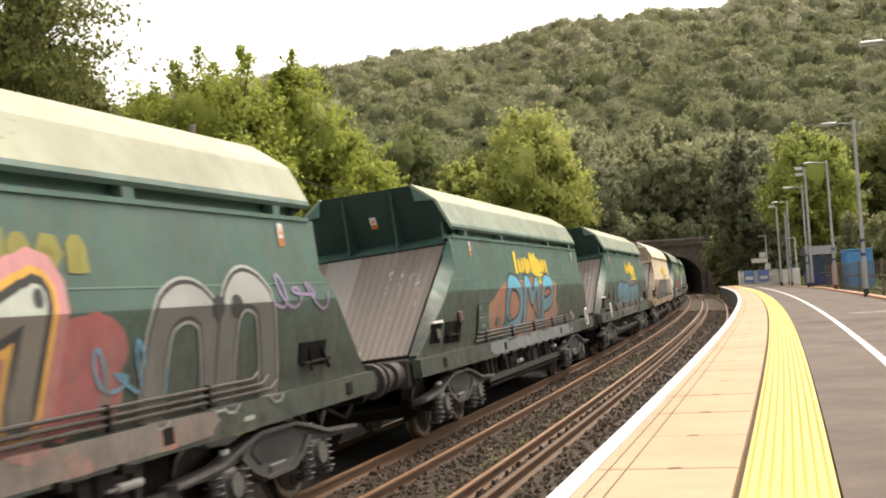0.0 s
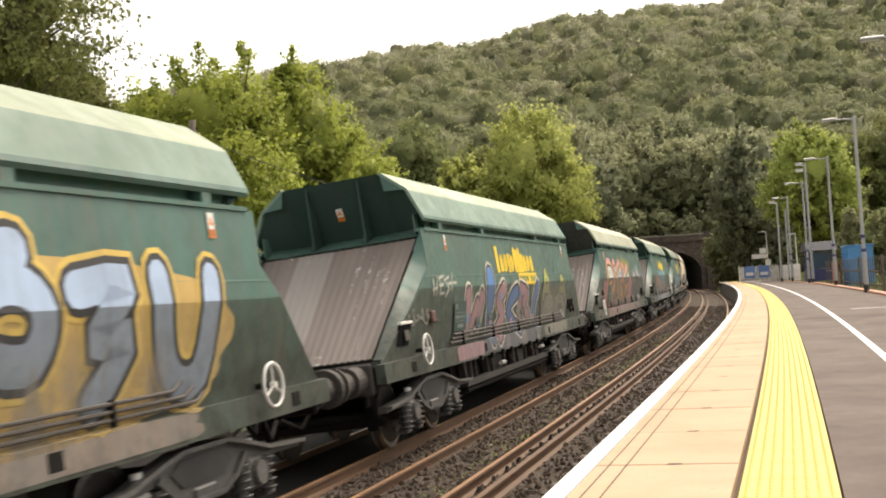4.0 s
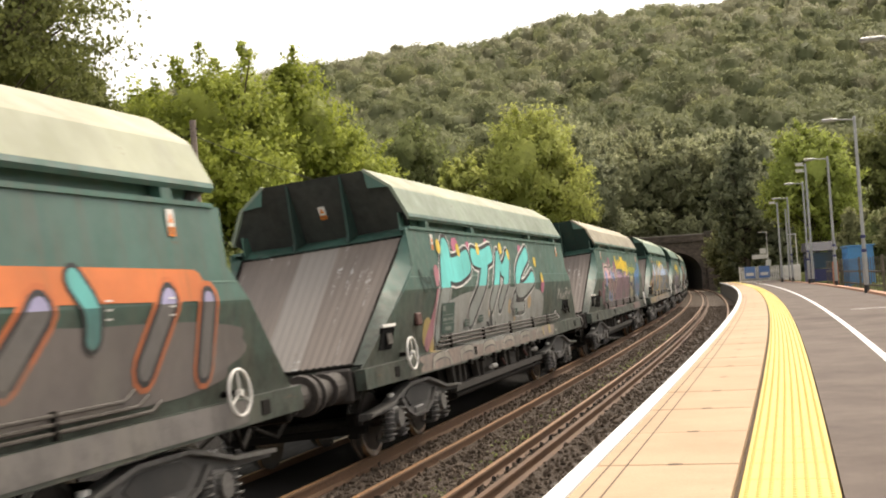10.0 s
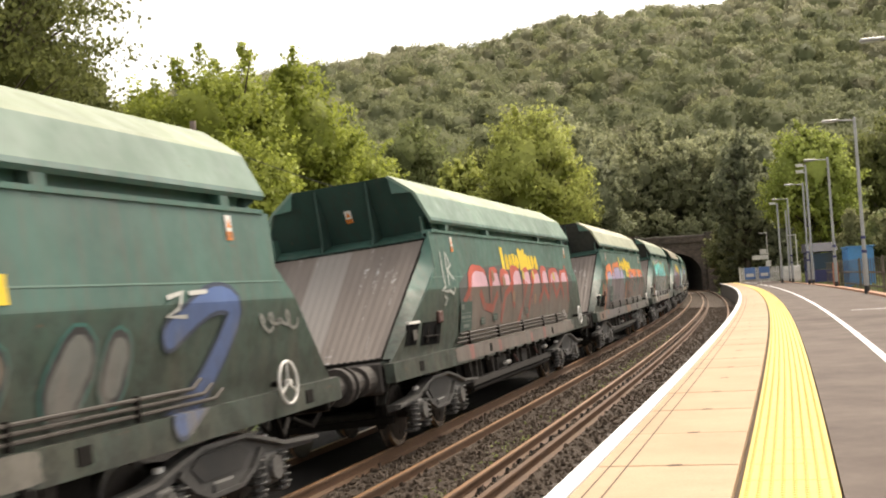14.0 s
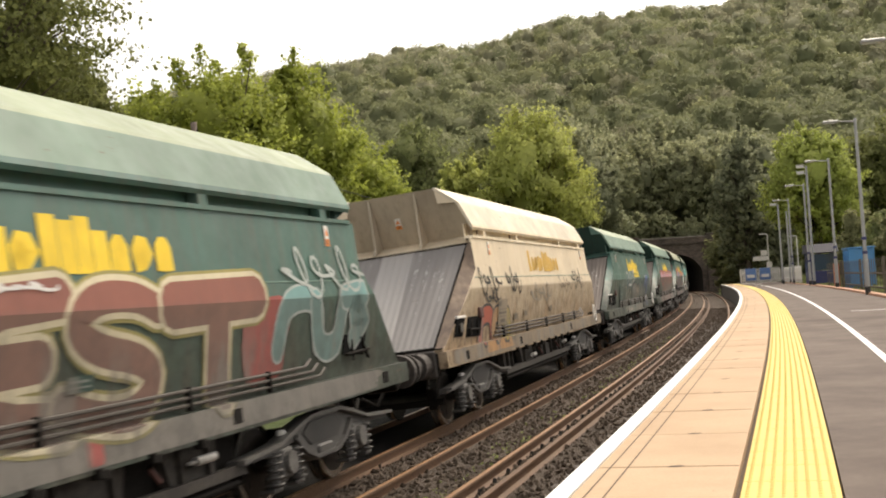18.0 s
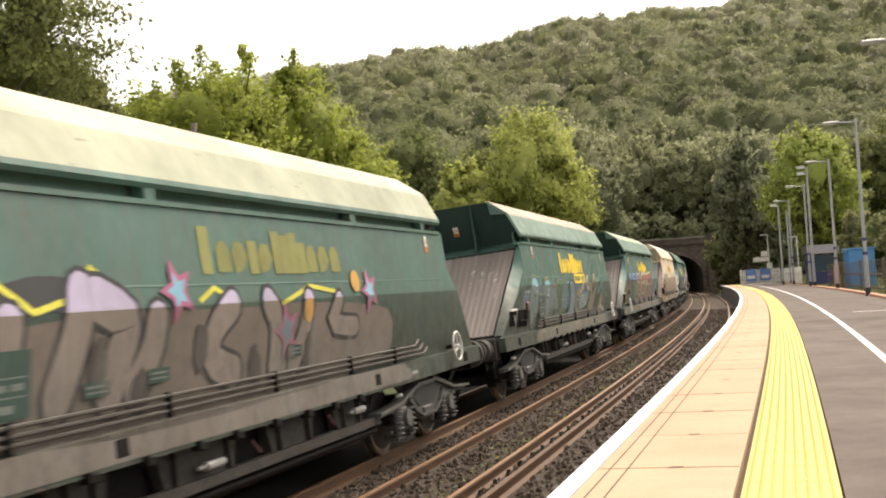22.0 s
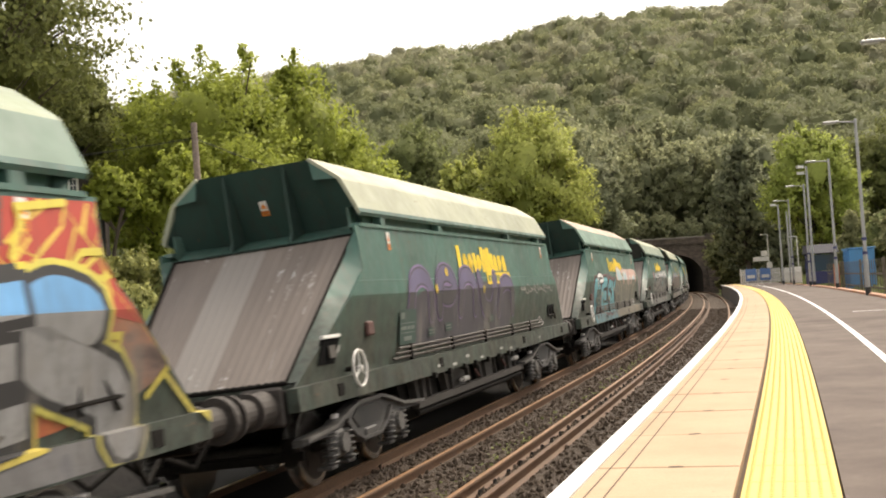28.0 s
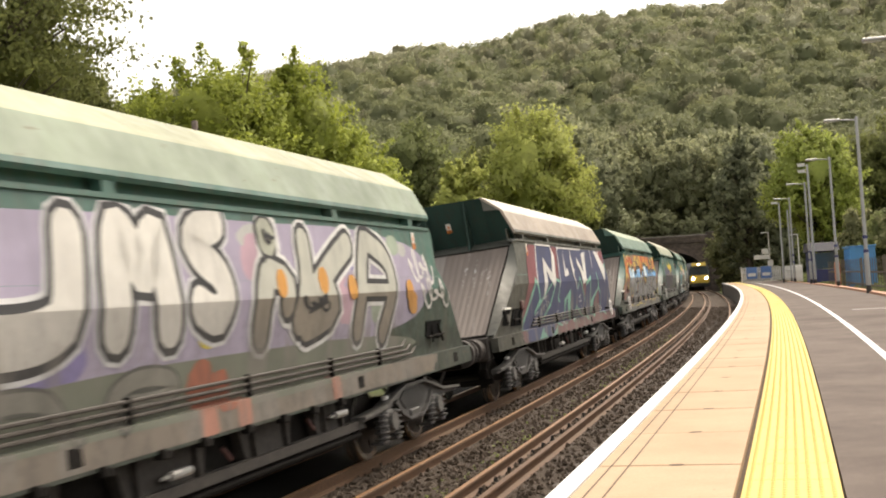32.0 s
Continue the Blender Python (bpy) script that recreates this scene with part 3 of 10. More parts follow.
def side_lat(z):
    """Half width of the hopper side at height z."""
    return float(np.interp(z, [1.1, 2.12, 3.0], [1.22, 1.40, 1.36]))


def side_end(z, e=1):
    """How far the side reaches at height z: upright at the top, then sloping; the tail slopes further out."""
    if e > 0:
        return float(np.interp(z, [1.05, 2.44, 3.0], [8.02, 6.47, 6.50]))
    return float(np.interp(z, [1.15, 2.47, 3.0], [8.12, 5.84, 5.90]))


def sheet_end(z, e):
    """The same for the steel slope sheet between the sides."""
    return float(np.interp(z, [1.27, 2.91], [7.72, 6.30] if e > 0 else [7.80, 5.72]))


def hopper_body(root, paint, dark):
    for y in (-1, 1):
        bm = bmesh.new()
        zs = [1.15, 1.25, 1.7, 2.12, 2.16, 2.45, 2.7, 2.97, 3.0]
        cols = 25
        rows, inner_rows = [], []
        for z in zs:
            a_, b_ = -side_end(z, -1), side_end(z, 1)
            rows.append([bm.verts.new((a_ + (b_ - a_) * i / (cols - 1), y * side_lat(z), z)) for i in range(cols)])
            inner_rows.append([bm.verts.new((a_ + (b_ - a_) * i / (cols - 1), y * (side_lat(z) - 0.03), z)) for i in range(cols)])
        for a, b in zip(rows, rows[1:]):
            for i in range(cols - 1):
                bm.faces.new((a[i], a[i + 1], b[i + 1], b[i]))
        for a, b in zip(inner_rows, inner_rows[1:]):
            for i in range(cols - 1):
                bm.faces.new((a[i + 1], a[i], b[i], b[i + 1]))
        for r, q in ((rows[0], inner_rows[0]), (rows[-1], inner_rows[-1])):
            for i in range(cols - 1):
                bm.faces.new((r[i], r[i + 1], q[i + 1], q[i]))
        for a, b, c, d in zip(rows, rows[1:], inner_rows, inner_rows[1:]):
            for i in (0, -1):
                bm.faces.new((a[i], b[i], d[i], c[i]))
        bmesh.ops.recalc_face_normals(bm, faces=bm.faces)
        side = part("side_panel", bm, paint, root)
        # ledge under the hood slot, weld seam at mid height
        bm = bmesh.new()
        prism(bm, [(-5.76, 2.985), (6.36, 2.985), (6.34, 3.03), (-5.74, 3.03)], y * 1.24, y * 1.385)
        part("ledge", bm, paint, root)
        bm = bmesh.new()
        box(bm, -side_end(2.3, -1) + 0.05, side_end(2.3) - 0.05, y * side_lat(2.3) - 0.006, y * side_lat(2.3) + 0.006, 2.295, 2.308)
        part("seam_strip", bm, root_light, root)
    # inner floor of the hopper, seen from above only
    bm = bmesh.new()
    box(bm, -5.9, 5.9, -1.2, 1.2, 1.55, 1.6)
    part("hopper_floor", bm, dark, root)


def hood_end(side, e):
    """The hood sits a little forward on the wagon."""
    return e + 0.34 if side > 0 else -(e - 0.34)


def hood(root, roof, paint, dark):
    """The bent-over top: two flanks, open along the middle, closed by leaning end plates."""
    for y in (-1, 1):
        bm = bmesh.new()
        # (lat, z, how far it reaches to each end)
        sec = [(1.365, 3.13, 6.06), (1.392, 3.17, 6.06), (1.380, 3.22, 6.07), (1.205, 3.615, 6.07), (1.175, 3.655, 6.07), (0.80, 3.945, 6.07), (0.77, 3.915, 6.07), (1.15, 3.62, 6.07), (1.34, 3.20, 6.06)]
        cols = 21
        rows = [[bm.verts.new((hood_end(-1, e) + (hood_end(1, e) - hood_end(-1, e)) * i / (cols - 1), y * a, z)) for i in range(cols)] for a, z, e in sec]
        for j in range(len(sec)):
            a, b = rows[j], rows[(j + 1) % len(sec)]
            for i in range(cols - 1):
                f = bm.faces.new((a[i], a[i + 1], b[i + 1], b[i]))
                f.material_index = 1 if j in (0, 1) else 2 if j in (3, 4, 5) else 0
        bm.faces.new([r[0] for r in rows])
        bm.faces.new([r[-1] for r in rows])
        bmesh.ops.recalc_face_normals(bm, faces=bm.faces)
        part("hood_panel", bm, [roof, paint, roof], root)
        # back of the slot and its posts
        bm = bmesh.new()
        box(bm, -5.7, 6.36, y * 1.22 - 0.01, y * 1.22 + 0.01, 2.95, 3.25)
        part("slot_back", bm, paint, root)
        for x in (-4.80, -2.08, 2.70, 5.56):
            bm = bmesh.new()
            w = 0.085
            prism(bm, [(x - w, 2.95), (x + w, 2.95), (x + w, 3.2), (x - w, 3.2)], y * 1.25, y * 1.365)
            part("post", bm, paint, root)
    for e in (-1, 1):
        # a pale strip above the slope sheet, then a plate that leans out under the hood, with two stiffeners
        foot = [(-1.34, 2.90, 6.04), (-0.8, 2.90, 6.08), (0.8, 2.90, 6.08), (1.34, 2.90, 6.04)]
        bend = [(-1.30, 3.05, 5.80), (-0.8, 3.05, 5.58), (0.8, 3.05, 5.58), (1.30, 3.05, 5.80)]
        brow = [(-1.37, 3.19, 6.045), (-1.185, 3.625, 6.045), (-0.80, 3.93, 6.04), (0.80, 3.93, 6.04), (1.185, 3.625, 6.045), (1.37, 3.19, 6.045)]
        bm = bmesh.new()
        for off in (0.0, -0.03):
            a = [bm.verts.new((hood_end(e, x + off), y, z)) for y, z, x in foot]
            b = [bm.verts.new((hood_end(e, x + off), y, z)) for y, z, x in bend]
            for i in range(3):
                bm.faces.new((a[i], a[i + 1], b[i + 1], b[i]))
        bmesh.ops.recalc_face_normals(bm, faces=bm.faces)
        part("end_strip", bm, paint, root)
        bm = bmesh.new()
        for off in (0.0, -0.03):
            a = [bm.verts.new((hood_end(e, x + off), y, z)) for y, z, x in bend]
            b = [bm.verts.new((hood_end(e, x + off), y, z)) for y, z, x in brow]
            bm.faces.new((a[0], b[1], b[0])), bm.faces.new((a[0], a[1], b[2], b[1])), bm.faces.new((a[1], a[2], b[3], b[2]))
            bm.faces.new((a[2], a[3], b[4], b[3])), bm.faces.new((a[3], b[5], b[4]))
        bmesh.ops.recalc_face_normals(bm, faces=bm.faces)
        part("end_plate", bm, dark, root)
        for y in (-1, 1):  # a cut corner of sheet closes each bend of the hood
            bm = bmesh.new()
            prism(bm, [(y * 0.79, 3.935), (y * 1.185, 3.63), (y * 0.83, 3.66)], *sorted((hood_end(e, 6.050), hood_end(e, 6.066))))
            bmesh.ops.transform(bm, matrix=Matrix(((0, 1, 0, 0), (1, 0, 0, 0), (0, 0, 1, 0), (0, 0, 0, 1))), verts=bm.verts)
            bmesh.ops.recalc_face_normals(bm, faces=bm.faces)
            part("corner_gusset", bm, paint, root)
        for y in (-0.42, 0.42):
            bm = bmesh.new()
            ends = [[bm.verts.new((hood_end(e, x), y + d, z)) for x, z in ((5.58, 3.05), (6.07, 2.93), (6.00, 3.05), (6.04, 3.90))] for d in (-0.02, 0.02)]
            bm.faces.new(ends[0]), bm.faces.new(ends[1][::-1])
            for i in range(4):
                j = (i + 1) % 4
                bm.faces.new((ends[0][i], ends[0][j], ends[1][j], ends[1][i]))
            bmesh.ops.recalc_face_normals(bm, faces=bm.faces)
            part("stiffener", bm, dark, root)


def slopes(root, paint, dark):
    for e in (-1, 1):
        # bands from the sides to the slope sheet, and the walls of its recess
        for y in (-1, 1):
            bm = bmesh.new()
            lev = [(1.25, 1.03), (1.8, 1.11), (2.45, 1.19), (2.7, 1.23), (2.92, 1.26)]
            out_ = [bm.verts.new((e * (side_end(z, e) - 0.004), y * side_lat(z) * 0.997, z)) for z, w in lev]
            in_ = [bm.verts.new((e * sheet_end(z, e), y * w, z)) for z, w in lev]
            rim_ = [bm.verts.new(v.co) for v in in_]
            deep = [bm.verts.new((e * (sheet_end(z, e) - 0.12), y * (w + 0.005), z)) for z, w in lev]
            for a_, b_ in ((out_, in_), (rim_, deep)):
                for i in range(len(lev) - 1):
                    bm.faces.new((a_[i], a_[i + 1], b_[i + 1], b_[i]))
            bmesh.ops.recalc_face_normals(bm, faces=bm.faces)
            part("end_slope", bm, paint, root, smooth=True)
        # corrugated wear sheet in the recess
        bm = bmesh.new()
        ribs = 38
        rows = []
        for z, w in ((1.27, 1.03), (2.12, 1.15), (2.91, 1.26)):
            x = sheet_end(z, e) - 0.05
            rows.append([bm.verts.new((e * (x + (0.016 if i % 2 else 0.0)), -w + 2 * w * i / ribs, z)) for i in range(ribs + 1)])
        for a, b in zip(rows, rows[1:]):
            for i in range(ribs):
                bm.faces.new((a[i], a[i + 1], b[i + 1], b[i]))
        bmesh.ops.recalc_face_normals(bm, faces=bm.faces)
        part("wear_sheet", bm, SLOPE, root, "bare brown steel slope sheet")
        # dark flanges along the sheet's long edges, its head and its foot
        for y in (-1, 1):
            bm = bmesh.new()
            rod(bm, (e * (sheet_end(1.28, e) - 0.01), y * 1.04, 1.28), (e * (sheet_end(2.90, e) - 0.01), y * 1.255, 2.90), 0.02, seg=6)
            part("flange", bm, UNDER, root)
        bm = bmesh.new()
        rod(bm, (e * (sheet_end(2.91, e) - 0.02), -1.25, 2.90), (e * (sheet_end(2.91, e) - 0.02), 1.25, 2.90), 0.018, seg=6)
        part("head_flange", bm, UNDER, root)
        bm = bmesh.new()
        box(bm, -0.05, 0.05, -1.06, 1.06, -0.02, 0.02, 0.008)
        for i in range(22):
            box(bm, 0.0, 0.06, -1.0 + i * 0.095, -0.965 + i * 0.095, 0.012, 0.03)
        ob = part("sheet_foot", bm, UNDER, root)
        ob.matrix_basis = pose(e * (sheet_end(1.28, e) + 0.02), 0, 1.25)
        # painted apron under the sheet's foot
        bm = bmesh.new()
        box(bm, *sorted((e * (sheet_end(1.28, e) + 0.02), e * (sheet_end(1.28, e) + 0.06))), -1.2, 1.2, 1.08, 1.23, 0.01)
        part("apron", bm, paint, root)


def warning_plate(root, x, y, z, face):
    m = Matrix.Translation((x, y, z)) @ Matrix.Rotation(face, 4, "Z") @ Matrix.Rotation(math.pi / 2, 4, "X")
    bm = bmesh.new()
    box(bm, -0.085, 0.085, -0.165, 0.165, -0.006, 0.006, 0.002, 0)
    box(bm, -0.085, 0.085, -0.165, -0.05, 0.0062, 0.0085, 0, 1)
    f = bm.faces.new([bm.verts.new(v) for v in ((-0.062, 0.0, 0.0085), (0.062, 0.0, 0.0085), (0.0, 0.125, 0.0085))])
    f.material_index = 1
    for k in range(3):
        box(bm, -0.06, 0.06, -0.075 - k * 0.028, -0.065 - k * 0.028, 0.009, 0.0095, 0, 2)
    ob = part("warning_plate", bm, [WHITE, ORANGE, BLACK], root, "orange and white warning plate")
    ob.matrix_basis = m
    return ob


TAIL, NOSE = -8.20, 7.90  # the two ends of the sills


def underframe(root, paint, wheel_end):
    for y in (-1, 1):
        bm = bmesh.new()
        y0, y1 = sorted((y * 1.20, y * 1.335))
        prism(bm, [(TAIL, 0.95), (-7.2, 0.945), (-4.0, 0.925), (4.0, 0.925), (7.0, 0.945), (NOSE, 0.95), (NOSE, 1.20), (TAIL, 1.20)], y0, y1)
        sill = part("sill", bm, [paint], root)
        if y > 0:
            continue
        for x in (-7.0, -2.9, 2.9, 7.0):
            bm = bmesh.new()
            box(bm, x - 0.09, x + 0.09, y * 1.335 - 0.012, y * 1.335 + 0.012, 1.0, 1.14, 0.004, 0)
            part("lifting_bracket", bm, [UNDER], sill)
        for x in (-3.4, -2.6, -1.75, -1.05, -0.2, 0.6, 1.35, 2.15):
            bm = bmesh.new()
            box(bm, x - 0.03, x + 0.03, y * 1.335 - 0.05, y * 1.335 + 0.05, 0.88, 0.96, 0.006, 0)
            box(bm, x + 0.05, x + 0.13, y * 1.335 - 0.04, y * 1.335 + 0.04, 0.87, 0.94, 0.006, 0)
            part("door_hinge", bm, [UNDER], sill)
        for x, z in ((-3.0, 1.03), (-2.2, 0.99), (-1.4, 1.06), (-0.5, 0.98), (0.95, 1.03), (1.7, 0.99), (4.4, 1.04)):
            bm = bmesh.new()
            box(bm, x - 0.11, x + 0.11, y * 1.335 - 0.004, y * 1.335 + 0.004, z - 0.022, z + 0.022)
            part("stencil_label", bm, [CHALK_LABEL], sill)
        # three long pipes along the lower side, turned down at the tail
        for k in range(3):
            bm = bmesh.new()
            z, lat = 1.265 + k * 0.062, y * (1.31 + 0.006 * k)
            x1 = 5.0 - 0.2 * k
            rod(bm, (-4.95 + k * 0.12, lat, z), (x1, lat, z), 0.017, seg=6)
            rod(bm, (x1, lat, z), (x1 + 0.16, lat, z + 0.07), 0.017, seg=6)
            part("air_pipe", bm, PIPE, root)
        for x in (-4.2, -2.1, 0.0, 2.1, 3.7):
            bm = bmesh.new()
            box(bm, x - 0.022, x + 0.022, y * 1.315 - 0.025, y * 1.315 + 0.025, 1.21, 1.42, 0.006)
            part("pipe_bracket", bm, UNDER, root)
        bm = bmesh.new()
        box(bm, -5.95, -5.72, y * 1.35 - 0.03, y * 1.35 + 0.03, 1.62, 1.80, 0.02)
        part("brake_indicator", bm, VALVE_DULL, root, "dull red brake indicator box")
        # long beam that carries the discharge doors, with door housings between it and the sill
        bm = bmesh.new()
        prism(bm, [(-3.75, 0.50), (3.3, 0.50), (3.2, 0.60), (-3.65, 0.60)], *sorted((y * 1.05, y * 1.17)))
        part("door_beam", bm, GEAR, root)
        for x0, x1 in ((-3.6, -2.75), (-2.05, -0.55), (0.1, 1.35), (1.9, 2.9)):
            bm = bmesh.new()
            prism(bm, [(x0 + 0.10, 0.60), (x1 - 0.10, 0.60), (x1, 0.93), (x0, 0.93)], *sorted((y * 0.98, y * 1.09)))
            for x in (x0 + 0.25, x1 - 0.25):
                box(bm, x - 0.025, x + 0.025, *sorted((y * 1.08, y * 1.15)), 0.60, 0.90, 0.006)
            part("door_housing", bm, GEAR, root)
        # added near-black sheet behind the door gear, standing for the shade there
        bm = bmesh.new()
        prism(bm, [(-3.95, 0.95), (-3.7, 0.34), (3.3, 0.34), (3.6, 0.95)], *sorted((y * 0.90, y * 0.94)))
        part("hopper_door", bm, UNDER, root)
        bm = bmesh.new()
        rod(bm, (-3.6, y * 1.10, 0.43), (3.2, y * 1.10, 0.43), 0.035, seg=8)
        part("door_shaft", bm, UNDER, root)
        for x, z in ((-1.25, 0.70), (2.45, 0.76)):
            bm = bmesh.new()
            rod(bm, (x - 0.17, y * 1.20, z), (x + 0.17, y * 1.20, z), 0.042, seg=10)
            rod(bm, (x - 0.3, y * 1.20, z), (x - 0.17, y * 1.20, z), 0.018, seg=6)
            part("actuator", bm, ALLOY, root, "bare metal door actuator")
        for x, z in ((-0.35, 0.74), (1.62, 0.76)):
            bm = bmesh.new()
            rod(bm, (x, y * 1.14, z + 0.05), (x + 0.09, y * 1.18, z - 0.08), 0.022, seg=8)
            part("valve", bm, VALVE_DULL, root, "small dull red valve handle")
        # hose bundles by the bogies
        for e, kind_ in ((-1, "box"), (1, "hole")) if wheel_end < 0 else ((-1, "box"), (-1, "hole")):
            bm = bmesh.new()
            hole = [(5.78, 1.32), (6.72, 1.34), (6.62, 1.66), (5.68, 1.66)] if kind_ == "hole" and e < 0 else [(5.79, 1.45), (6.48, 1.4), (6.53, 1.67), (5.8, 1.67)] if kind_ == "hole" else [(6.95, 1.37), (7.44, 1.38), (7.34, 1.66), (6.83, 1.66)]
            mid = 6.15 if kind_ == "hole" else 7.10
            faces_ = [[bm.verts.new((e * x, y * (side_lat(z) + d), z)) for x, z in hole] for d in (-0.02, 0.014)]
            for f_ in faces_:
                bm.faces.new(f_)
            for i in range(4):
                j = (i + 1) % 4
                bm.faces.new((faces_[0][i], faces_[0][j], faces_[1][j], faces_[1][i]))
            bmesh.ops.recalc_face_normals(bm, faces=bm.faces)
            # a flat plate, not a hole: the recess's shade is put into its colour
            hatch = part("end_recess", bm, RECESS, root, "flat black plate standing for a shaded equipment recess")
            bm = bmesh.new()
            if kind_ == "box":
                box(bm, e * mid - 0.27, e * mid + 0.25, y * 1.335 - 0.02, y * 1.335 + 0.02, 1.66, 1.70, 0.004)
                part("recess_lip", bm, WHITE, hatch)
                bm = bmesh.new()
                box(bm, e * mid - 0.10, e * mid + 0.10, y * 1.332 - 0.006, y * 1.332 + 0.006, 1.44, 1.58)
                part("data_label", bm, SILL, hatch)
            else:
                rod(bm, (e * 6.55, y * 1.315, 1.36), (e * 6.35, y * 1.32, 1.62), 0.02, seg=6)
                rod(bm, (e * 6.05, y * 1.315, 1.36), (e * 6.05, y * 1.32, 1.60), 0.016, seg=6)
                rod(bm, (e * 6.60, y * 1.316, 1.46), (e * 5.85, y * 1.316, 1.44), 0.018, seg=6)
                part("hoses", bm, UNDER, hatch)
    # discharge chutes and floor plates that fill the space under the hopper, blocking light
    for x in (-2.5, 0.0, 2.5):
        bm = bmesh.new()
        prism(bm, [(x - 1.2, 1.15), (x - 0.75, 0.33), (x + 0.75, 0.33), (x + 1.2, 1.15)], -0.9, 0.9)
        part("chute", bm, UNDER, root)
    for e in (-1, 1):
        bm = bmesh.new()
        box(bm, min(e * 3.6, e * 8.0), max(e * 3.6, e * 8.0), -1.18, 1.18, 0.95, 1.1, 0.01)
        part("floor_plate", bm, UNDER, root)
    for e in (-1, 1):
        end_ = NOSE if e > 0 else TAIL
        bm = bmesh.new()
        box(bm, *sorted((end_ - e * 0.12, end_)), -1.19, 1.19, 0.84, 1.19, 0.02)
        part("headstock", bm, UNDER, root)
        for y in (-0.93, 0.93):
            bm = bmesh.new()
            box(bm, *sorted((end_ - e * 0.01, end_ + e * 0.05)), y - 0.24, y + 0.24, 0.82, 1.24, 0.03)
            rod(bm, (end_ + e * 0.04, y, 1.03), (end_ + e * 0.40, y, 1.03), 0.19, 0.165, 18)
            rod(bm, (end_ + e * 0.36, y, 1.03), (end_ + e * 0.42, y, 1.03), 0.20, 0.20, 18)
            buffer = part("buffer", bm, DRAWBAR, root, "grimy steel side buffer")
            bm = bmesh.new()
            rod(bm, (end_ + e * 0.42, y, 1.03), (end_ + e * 0.84, y, 1.03), 0.145, 0.15, 18)
            rod(bm, (end_ + e * 0.82, y, 1.03), (end_ + e * 0.90, y, 1.03), 0.23, 0.24, 18)
            part("plunger", bm, DRAWBAR, buffer)
        bm = bmesh.new()
        rod(bm, (end_ - e * 0.1, 0, 1.0), (end_ + e * 0.95, 0, 0.95), 0.07, 0.06, 10)
        for y in (-0.45, 0.45):
            rod(bm, (end_, y, 0.98), (end_ + e * 0.5, y * 0.7, 0.55), 0.028, seg=6)
            rod(bm, (end_ + e * 0.5, y * 0.7, 0.55), (end_ + e * 0.9, y * 0.5, 0.72), 0.028, seg=6)
        part("coupler", bm, UNDER, root, "dark drawhook and brake hoses")


def hand_wheel(root, x, y):
    root2 = None
    m = Matrix.Translation((x, y * 1.43, 1.27)) @ Matrix.Rotation(math.pi / 2, 4, "X")
    bm = bmesh.new()
    ring(bm, Matrix.Identity(4), 0.212, 0.017, 28, 6)
    for k in range(3):
        a = math.pi / 2 + k * 2 * math.pi / 3
        rod(bm, (0, 0, 0), (0.2 * math.cos(a), 0.2 * math.sin(a), 0), 0.011, seg=6)
    rod(bm, (0, 0, -0.03), (0, 0, 0.03), 0.032, seg=10)
    ob = part("hand_wheel", bm, WHITE, root, "white handbrake wheel")
    ob.matrix_basis = m
    bm = bmesh.new()
    rod(bm, (x, y * 1.24, 1.27), (x, y * 1.42, 1.27), 0.03, seg=8)
    part("brake_spindle", bm, UNDER, root)


def coil(bm, x, y, z0, z1, r=0.085, turns=5, mat=0):
    rod(bm, (x, y, z0), (x, y, z1), r * 0.7, seg=8, mat=mat)
    for k in range(turns):
        z = z0 + (k + 0.5) * (z1 - z0) / turns
        ring(bm, Matrix.Translation((x, y, z)), r, 0.022, 9, 3, mat)


